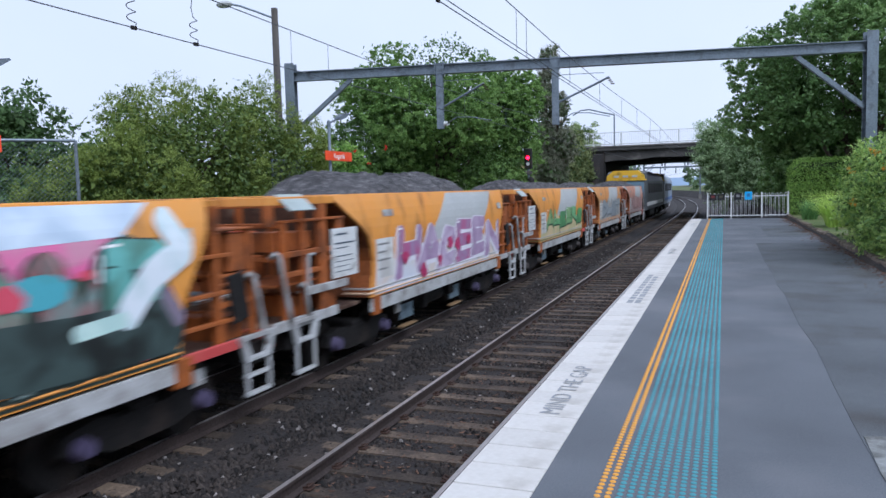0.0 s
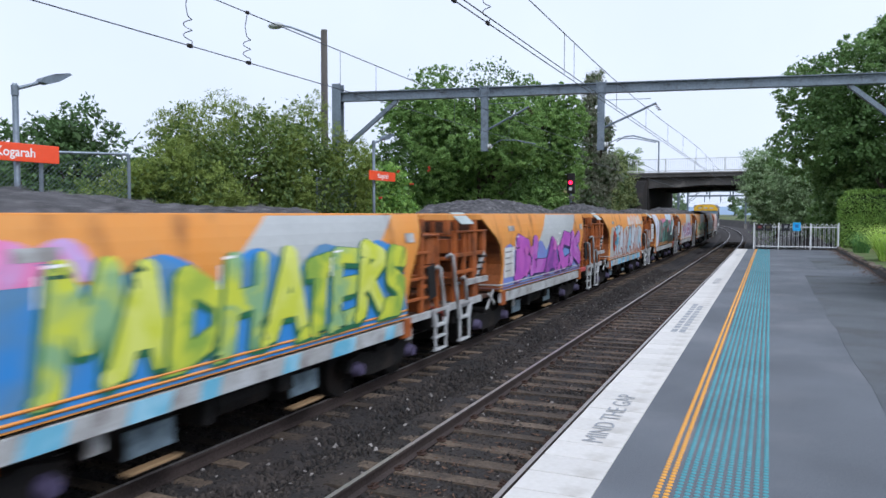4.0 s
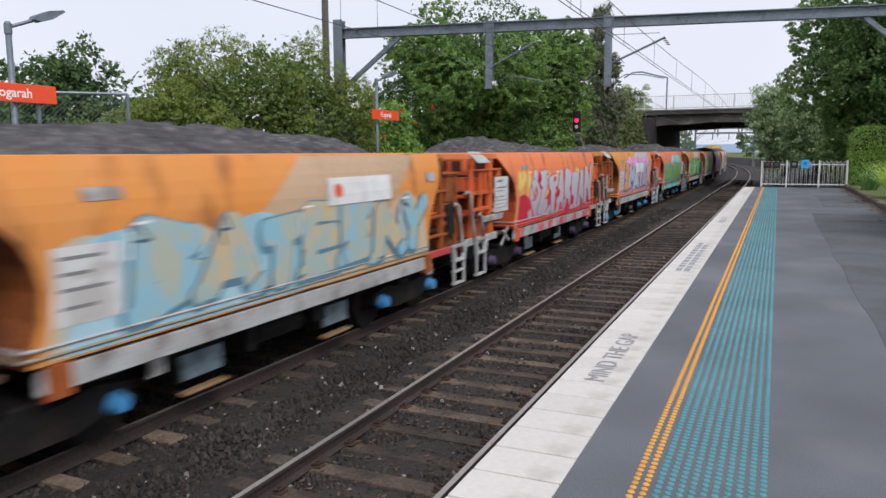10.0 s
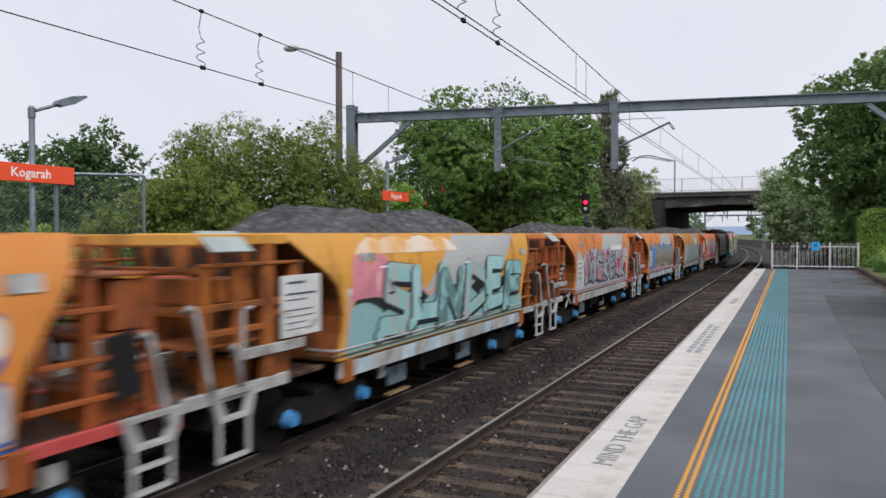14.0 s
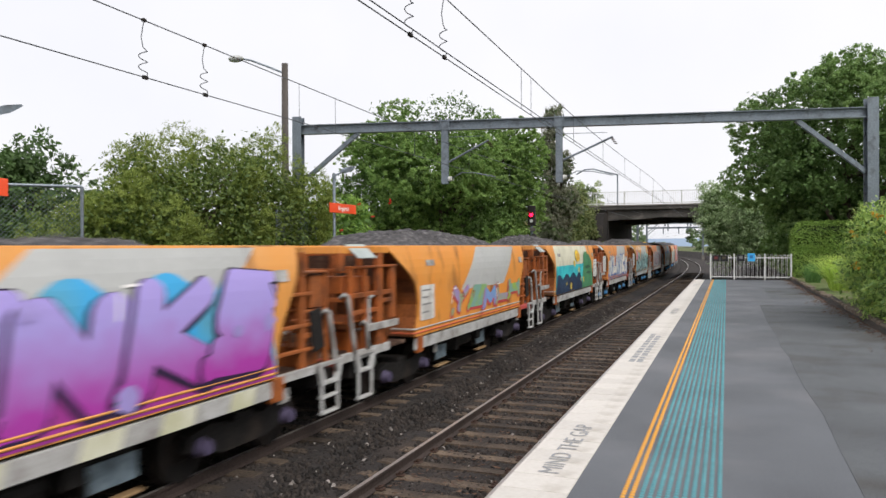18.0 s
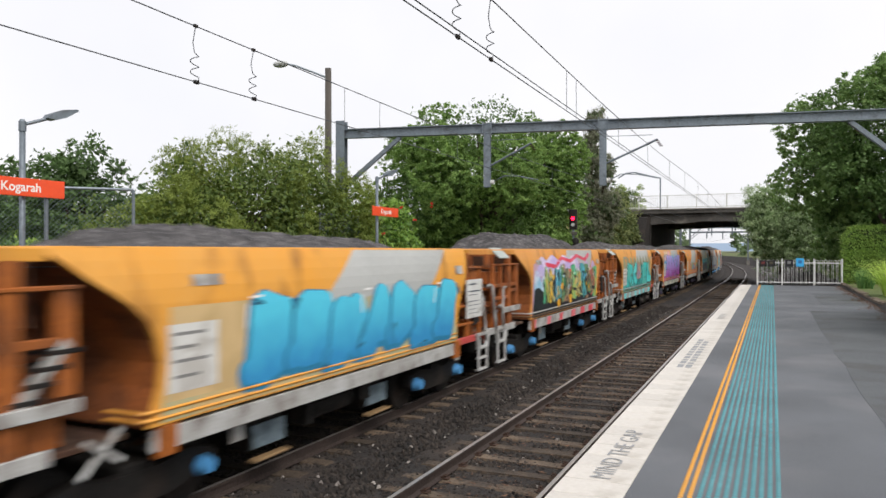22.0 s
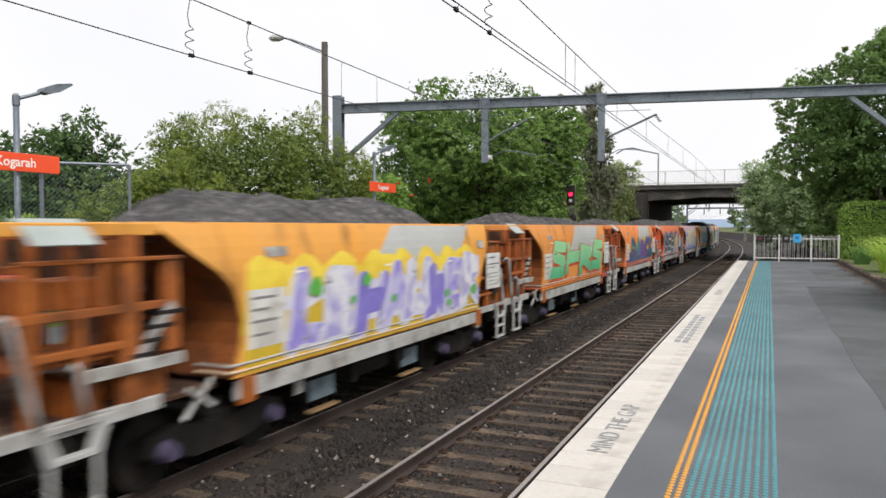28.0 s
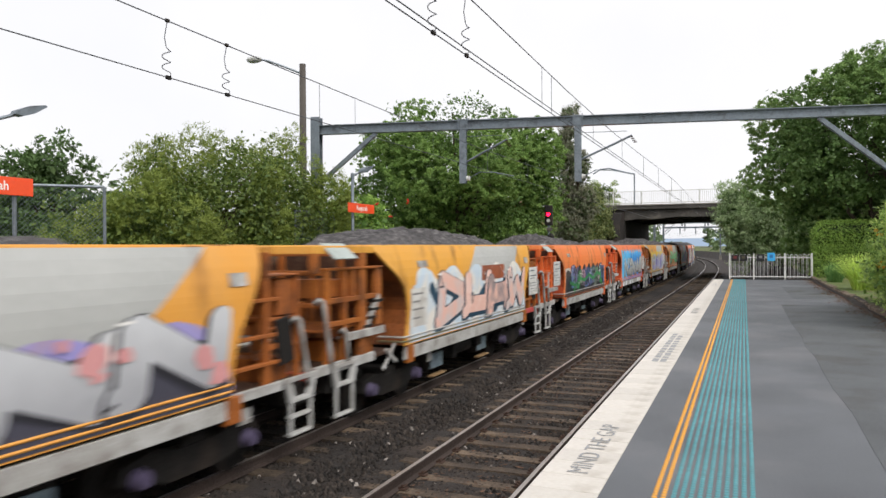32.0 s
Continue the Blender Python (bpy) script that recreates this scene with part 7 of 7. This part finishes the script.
flowers("yellow_blossom", "yellow-orange blossom on the shrub", [(3.2, 18.2, 2.5), (3.0, 20.4, 2.1), (3.3, 17.0, 3.2), (2.95, 19.6, 1.3), (3.2, 17.4, 2.0)], 0.14, "e0a83a", 3)
flowers("red_blossom", "red hibiscus blossom by the far platform", [(-11.2, 21.6, 3.2), (-11.1, 22.4, 2.8), (-11.3, 20.6, 2.3), (-11.0, 23.6, 3.4), (-11.4, 19.6, 2.0)], 0.07, "d83a2c", 4)
tree("shrub", "light green hibiscus shrub beyond the far platform", -11.9, 21.5, -0.1, 3.2, [(-12.0, 21.5, 1.9, 0.8, 2.2, 1.4), (-12.3, 18.8, 1.4, 0.7, 1.4, 1.2)], 0.3, 20000, 0.08, ("a0c05c", "648e3c"), 13, 0.07, 0.45, 0.2, "shrub")
tree("shrub", "low pale green shrub behind the fence", -13.2, 9.6, -0.1, 1.8, [(-13.0, 9.2, 1.0, 0.9, 1.6, 0.8), (-13.6, 6.0, 0.9, 0.8, 2.2, 0.6)], 0.25, 20000, 0.06, ("a8c460", "6e9040"), 14, 0.06, 0.4, 0.2, "shrub")
tree("shrub", "scrub on the bank beside the bridge", -11.5, 56, 0.5, 3, [(-11.6, 54, 2.4, 1.3, 3.0, 1.6), (-11.4, 61, 3.6, 1.2, 3.0, 2.2), (-11.9, 63, 5.6, 1.0, 1.5, 1.2), (-10.2, 58.5, 1.2, 0.8, 3.0, 1.2), (-10.9, 62.5, 2.6, 0.9, 1.5, 2.2), (-11.2, 57.5, 3.0, 0.9, 2.0, 1.6)], 0.45, 34000, 0.11, ("8a9458", "566238"), 15, 0.1, 0.4, 0.2, "shrub")
tree("shrub", "pale round shrub on the bank beside the tracks", -9.9, 51, -1.2, 2.2, [(-9.9, 51, 0.9, 0.7, 0.8, 0.8)], 0.3, 6000, 0.09, ("b0bc70", "66763c"), 16, 0.06, 0.4, 0.2, "shrub")


def far_woods():
    """Trees beyond the bridge and round the horizon, each only a few leaves across."""
    rnd = np.random.RandomState(21)
    L = []
    for i in range(80):
        s = rnd.uniform(92, 320)
        x, y, a = on_track(s, 0)
        side = rnd.choice((-1, 1))
        L.append((x + side * rnd.uniform(9, 30) - 4, y, 2.0 + s * 0.004, rnd.uniform(2.5, 4.5), 3, rnd.uniform(2.4, 4)))
    for i in range(150):
        a = rnd.uniform(0, 6.28)
        r = rnd.uniform(150, 420)
        x, y = r * math.sin(a), r * math.cos(a)
        if abs(x) < 25 and y > 0:
            continue
        L.append((x, y, 3.5, rnd.uniform(7, 13), rnd.uniform(7, 13), rnd.uniform(4, 8)))
    v, f = leaves(rnd, L, 60000, 0.7, 0.5, 0.3, 0.5, 1.6)
    tagged(new("far_woods", raw_mesh("far_woods", v.tolist(), f.tolist(), leaf_mat("far_woods", "7c9264", "54684a"))), "distant green trees along the line and on the horizon", "trees", kind="stuff")


far_woods()


def garden_kerb():
    root = thing("garden_edging", "rough weathered stone edging of the garden bed", "edging", kind="structure")
    rnd = random.Random(8)
    y = 5.0
    while y < PLAT_END:
        ln = rnd.uniform(0.42, 0.6)
        g = Geo().box(3.12, 3.34, y, y + ln - 0.02, -0.2, 0.16 + rnd.uniform(-0.03, 0.03), 0.03)
        g.v = [(a + rnd.uniform(-0.012, 0.012), b + rnd.uniform(-0.01, 0.01), c + rnd.uniform(-0.012, 0.012)) for a, b, c in g.v]
        part("edging_stone", g, mat("edging_stone", "7d6f60", "574b40", 0.9, 0, 22, 2, 0.6, dirt="3a2f26", dirt_amount=0.5, dirt_scale=3, vary=0.2), root)
        y += ln
    part("garden_soil", Geo().box(3.3, 9.0, 3.0, 46, -0.3, 0.11), M_EARTH, root, "brown soil and leaf litter")


garden_kerb()


# ---- far platform furniture ----
def name_sign(x, y, z, w, rz, label):
    root = thing("station_sign", label, "sign", pose(x, y, 0, 0, 0, rz), group="station name signs")
    board = part("board", Geo().box(-0.015, 0.015, -w / 2, w / 2, z - 0.13, z + 0.13, 0.006), M_SIGN, root, "orange enamel board")
    v, f, ww = letters("Kogarah", 0.185, 0.003)
    me = raw_mesh("lettering", [(0.018, (a - ww / 2), z - 0.058 + b) for a, b in v], f, M_LETTER)
    part("lettering", me, None, board, "white lettering")
    return root


def platform_lamp(x, y, h, label, posts):
    root = thing("platform_lamp", label, "lamp", pose(x, y, -0.02), group="platform lamps")
    part("pole", Geo().tube([(0, 0, 0), (0, 0, h)], 0.042, 12), M_GALV, root, smooth=True)
    part("collar", Geo().disc(0, 0, h - 0.04, "z", 0.052, 0.14, 12).disc(0, 0, h + 0.045, "z", 0.045, 0.03, 12, 0.03), M_GALV, root)
    part("bracket_arm", Geo().tube([(0, 0, h - 0.02), (0.06, 0.22, h + 0.07), (0.1, 0.36, h + 0.13)], 0.025, 8), M_GALV, root)
    part("lantern", Geo().prism([(-0.05, 0.0), (0.06, -0.05), (0.22, -0.04), (0.44, 0.03), (0.42, 0.06), (0.2, 0.08), (0.0, 0.05)], "x", -0.09, 0.09), M_GALV, root, "grey streetlight head", at=pose(0.1, 0.34, h + 0.13, 16, 0, -12))
    return root


name_sign(-9.75, 7.05, 2.68, 1.42, 0, "orange station name board lettered Kogarah on grey posts")
name_sign(-9.9, 18.18, 2.86, 1.5, 0, "orange station name board lettered Kogarah on a grey pole")
platform_lamp(-9.83, 7.14, 3.62, "grey platform lamp on a round pole behind the name board", 2)
platform_lamp(-10.05, 17.95, 3.8, "grey platform lamp on a round pole behind the name board", 1)
part("sign_post", Geo().tube([(-9.8, 7.5, 0), (-9.8, 7.5, 2.6)], 0.03, 8), M_GALV)
tagged(bpy.data.objects["sign_post"], "thin grey post of the name board", "post")


def mesh_fence(a, b, h=2.93):
    """Chain-link fence along the back of the far platform."""
    at = pose(a[0], a[1], 0, 0, 0, math.degrees(math.atan2(b[1] - a[1], b[0] - a[0])) - 90)
    ln = math.hypot(b[0] - a[0], b[1] - a[1])
    root = thing("chain_link_fence", "grey chain-link fence along the back of the platform", "fence", at, group="chain-link fences")
    for y in (0.0, ln):
        part("fence_post", Geo().tube([(0, y, -0.1), (0, y, h)], 0.03, 8), M_GALV, root)
    part("top_rail", Geo().tube([(0, 0, h), (0, ln, h)], 0.028, 8), M_GALV, root)
    v, f = [], []
    s = 0.085

    def wire(y0, z0, y1, z1):
        if y0 > y1:
            y0, z0, y1, z1 = y1, z1, y0, z0
        if y1 <= 0 or y0 >= ln:
            return
        k = (z1 - z0) / (y1 - y0)
        if y0 < 0:
            y0, z0 = 0.0, z0 - y0 * k
        if y1 > ln:
            y1, z1 = ln, z1 - (y1 - ln) * k
        n = len(v)
        v.extend([(-0.002, y0 - 0.003, z0), (0.002, y0 + 0.003, z0), (0.002, y1 + 0.003, z1), (-0.002, y1 - 0.003, z1)])
        f.append((n, n + 1, n + 2, n + 3))

    for i in range(int((ln + 3) / s)):
        y = -2.8 + i * s
        wire(y, 0.2, y + h - 0.2, h)
        wire(y + h - 0.2, 0.2, y, h)
    part("wire_mesh", raw_mesh("wire_mesh", v, f, M_GALV), None, root, kind="stuff")


mesh_fence((-14.4, 6.8), (-11.1, 10.35))
mesh_fence((-11.5, 17.3), (-11.5, 19.4), 2.8)


def guard_rail():
    root = thing("guard_rail", "low grey steel guard rail beside the road behind the fence", "guard rail")
    for y in range(-6, 16, 2):
        part("rail_post", Geo().box(-15.05, -14.93, y, y + 0.12, -0.2, 0.95, 0.01), M_GALV, root)
    for z in (0.5, 0.82):
        part("rail_beam", Geo().box(-14.92, -14.86, -6, 15, z, z + 0.16, 0.03), M_GALV, root)


guard_rail()
tagged(part("side_road", Geo().box(-22, -16.2, -60, 32.5, -0.3, 1.08), M_ASPHALT2), "grey asphalt side road on a low bank behind the fence", "road", kind="structure")


def street_light():
    root = thing("street_lamp", "tall weathered timber pole with a street lamp arm", "street lamp", pose(-14.4, 22.2, 0))
    part("pole", Geo().tube([(0, 0, -0.2), (0, 0, 8.25)], 0.14, 12, True, 0.11), M_WOOD, root, smooth=True)
    part("arm", Geo().tube([(0, 0, 7.9), (-0.45, -0.26, 8.1), (-1.0, -0.56, 8.32), (-1.25, -0.7, 8.37)], 0.035, 8), M_GALV, root)
    part("lantern", Geo().ball(-1.45, -0.82, 8.36, 0.32, 0.19, 0.12), M_LAMP_LENS, root, "rounded street lamp head")


street_light()


def signal():
    root = thing("railway_signal", "railway colour-light signal showing red", "signal", pose(-9.35, 37.4, RAIL))
    part("signal_post", Geo().tube([(0, 0, -0.4), (0, 0, 4.1)], 0.07, 10), M_GALV, root)
    head = part("signal_head", Geo().box(-0.2, 0.2, -0.1, 0.1, 3.95, 5.0, 0.04), M_BLACK, root, "black signal head")
    part("signal_lens", Geo().disc(0, -0.11, 4.52, "y", 0.09, 0.03, 16), M_RED_LIGHT, head, "glowing red lens")
    part("signal_lens", Geo().disc(0, -0.11, 4.2, "y", 0.09, 0.02, 16), M_LAMP_LENS, head)
    part("hood", Geo().prism([(0.15 * math.cos(a), 4.53 + 0.15 * math.sin(a)) for a in (0.2, 0.7, 1.2, 1.57, 2, 2.5, 2.94)] + [(0.13 * math.cos(a), 4.53 + 0.13 * math.sin(a)) for a in (2.94, 2.5, 2, 1.57, 1.2, 0.7, 0.2)], "y", -0.34, -0.1), M_BLACK, head)
    part("number_plate", Geo().box(-0.22, 0.22, -0.13, -0.11, 3.66, 3.84, 0.01), M_DARKCONC, root, "small dark plate")
    part("second_head", Geo().ball(0.1, 0, 3.3, 0.2, 0.15, 0.26), M_BLACK, root)


signal()


def car(name, label, hexcol):
    """A passenger car; forward is +y, origin on the road under its middle."""
    root = thing(name, label, "car")
    body = mat("car_" + hexcol, hexcol, hexcol, 0.3, 0.1, 40, 1, 0, coat=0.6)
    side = [(-2.15, 0.35), (-2.2, 0.75), (-2.05, 0.92), (-1.5, 0.98), (-0.9, 1.38), (-0.3, 1.46), (0.35, 1.42), (1.05, 0.98), (1.9, 0.82), (2.15, 0.6), (2.12, 0.35), (1.75, 0.3), (1.6, 0.55), (1.3, 0.66), (1.0, 0.55), (0.88, 0.3), (-0.92, 0.3), (-1.05, 0.55), (-1.35, 0.66), (-1.65, 0.55), (-1.78, 0.3)]
    g = Geo().prism(side, "x", -0.85, 0.85)
    g.v = [(x * (0.82 if z > 1.2 else 0.95 if z > 0.95 else 1.0), y, z) for x, y, z in g.v]
    part("body", g, body, root)
    gl = glass_mat("car_glass", "2a3236")
    for s in (-1, 1):
        g = Geo().prism([(-1.25, 1.0), (-0.82, 1.32), (-0.25, 1.39), (0.3, 1.36), (0.85, 1.02)], "x", s * 0.7 if s > 0 else -0.84, s * 0.84 if s > 0 else -0.7)
        g.v = [(x * (0.97 if z > 1.2 else 1.0), y, z) for x, y, z in g.v]
        part("side_window", g, gl, root)
        for y in (1.3, -1.35):
            w = part("wheel", Geo().disc(0, 0, 0, "x", 0.31, 0.2, 18), M_BLACK, root, at=pose(s * 0.76, y, 0.31))
            part("hub", Geo().disc(s * 0.11, 0, 0, "x", 0.19, 0.02, 14), M_GALV, w)
        part("headlight", Geo().box(s * 0.6 - 0.18, s * 0.6 + 0.18, 2.06, 2.15, 0.62, 0.76, 0.02), M_LAMP_LENS, root)
        part("tail_light", Geo().box(s * 0.62 - 0.16, s * 0.62 + 0.16, -2.22, -2.15, 0.7, 0.85, 0.02), mat("tail_light", "8a1a1a", "8a1a1a", 0.3, 0, 30, 1, 0), root)
    part("windscreen", Geo().add([(-0.72, 1.03, 1.02), (0.72, 1.03, 1.02), (0.62, 0.38, 1.43), (-0.62, 0.38, 1.43)], [(0, 1, 2, 3)]), gl, root)
    return root


RED_CAR = car("red_car", "red hatchback crossing the road bridge", "c8323c")
TEAL_CAR = car("teal_car", "pale teal sedan on the road behind the platform", "8fb8b8")

sleepers()


def coping():
    """White slabs along the platform edge, one by one."""
    rnd = random.Random(3)
    y, L = -14.0, 0.37
    me = Geo().box(EDGE - 0.02, EDGE + 0.497, 0, L - 0.016, -0.13, 0.003, 0.005).mesh("coping_slab", M_COPE)
    while y < PLAT_END - L:
        part("coping_slab", me, None, PLATFORM, at=pose(0, y, rnd.uniform(-0.001, 0.002)))
        y += L


coping()


def studs():
    """Raised warning discs: two yellow rows and ten teal rows along the platform."""
    cols = [(-0.595, M_YELLOW, "yellow_stud"), (-0.535, M_YELLOW, "yellow_stud")] + [(-0.47 + 0.058 * i, M_TEAL, "teal_stud") for i in range(10)]
    shape = {}
    for m, nm in ((M_YELLOW, "yellow_stud"), (M_TEAL, "teal_stud")):
        shape[nm] = Geo().tube([(0, 0, 0), (0, 0, 0.004), (0, 0, 0.0055)], 0.021, 10, True, 0.016).mesh(nm, m)
    pitch = 0.06
    for nm, m in (("yellow_stud", M_YELLOW), ("teal_stud", M_TEAL)):
        v, f, made = [], [], 0
        ring = [(math.cos(2 * math.pi * i / 8), math.sin(2 * math.pi * i / 8)) for i in range(8)]
        for j in range(int((PLAT_END + 8.0) / pitch)):
            y = -8.0 + j * pitch
            for x, mm, q in cols:
                if q != nm:
                    continue
                if made < 290 and 4.1 < y:
                    part(nm, shape[nm], None, PLATFORM, at=pose(x, y, 0.0))
                    made += 1
                    continue
                k = len(v)
                v += [(x + 0.021 * a, y + 0.021 * b, 0.0) for a, b in ring] + [(x + 0.0175 * a, y + 0.0175 * b, 0.005) for a, b in ring]
                f += [(k + i, k + (i + 1) % 8, k + 8 + (i + 1) % 8, k + 8 + i) for i in range(8)] + [tuple(range(k + 8, k + 16))]
        part(nm + "_rows", raw_mesh(nm + "_rows", v, f, m), None, PLATFORM, kind="stuff")


studs()


def motions():
    # wheels roll while their wagon goes by, and rest where nobody can see them
    for ob, k, along in WHEELS:
        near = -(LEAD - 5.15 - PITCH * k + along) / SPEED
        a, b = max(0, math.floor((near - 0.2) * FPS)), min(32 * FPS, math.ceil((near + 2.6) * FPS))
        if a >= b:
            walk(ob, [(0.0, ob.matrix_basis.copy()), (32.0, ob.matrix_basis.copy())])
            continue
        y = ob.location.y
        rows = [(i / FPS, pose(0, y, 0.42, -math.degrees((i - a) / FPS * SPEED / 0.42) % 360, 0, 0)) for i in range(a, b + 1)]
        if a > 0:
            rows.insert(0, (0.0, rows[0][1]))
        if b < 32 * FPS:
            rows.append((32.0, rows[-1][1]))
        walk(ob, rows)
    for k, ob in TRAIN.items():
        rows = []
        for i in range(33):
            s = LEAD - 5.15 + SPEED * i + float(np.interp(i, *EASE)) - (PITCH * k if k > -5 else PITCH * -4 - (15.7 if k == -5 else 34.7))
            x, y, a = on_track(s, FAR)
            rows.append((float(i), pose(x, y, RAIL, 0, 0, math.degrees(a))))
        walk(ob, rows)
    # the red car runs over the bridge at the end, the teal one passes early on
    walk(RED_CAR, [(0.0, pose(52, 70.4, 5.35, 0, 0, 90)), (26.5, pose(52, 70.4, 5.35, 0, 0, 90)), (30.6, pose(-3.2, 70.4, 5.35, 0, 0, 90)), (32.0, pose(-22.6, 70.4, 5.35, 0, 0, 90))])
    walk(TEAL_CAR, [(0.0, pose(-18.5, -34.6, 1.08)), (4.5, pose(-18.5, 16.6, 1.08)), (5.4, pose(-18.5, 25.5, 1.08)), (6.6, pose(-18.5, 29.5, 1.08)), (32.0, pose(-18.5, 29.5, 1.08))])


motions()
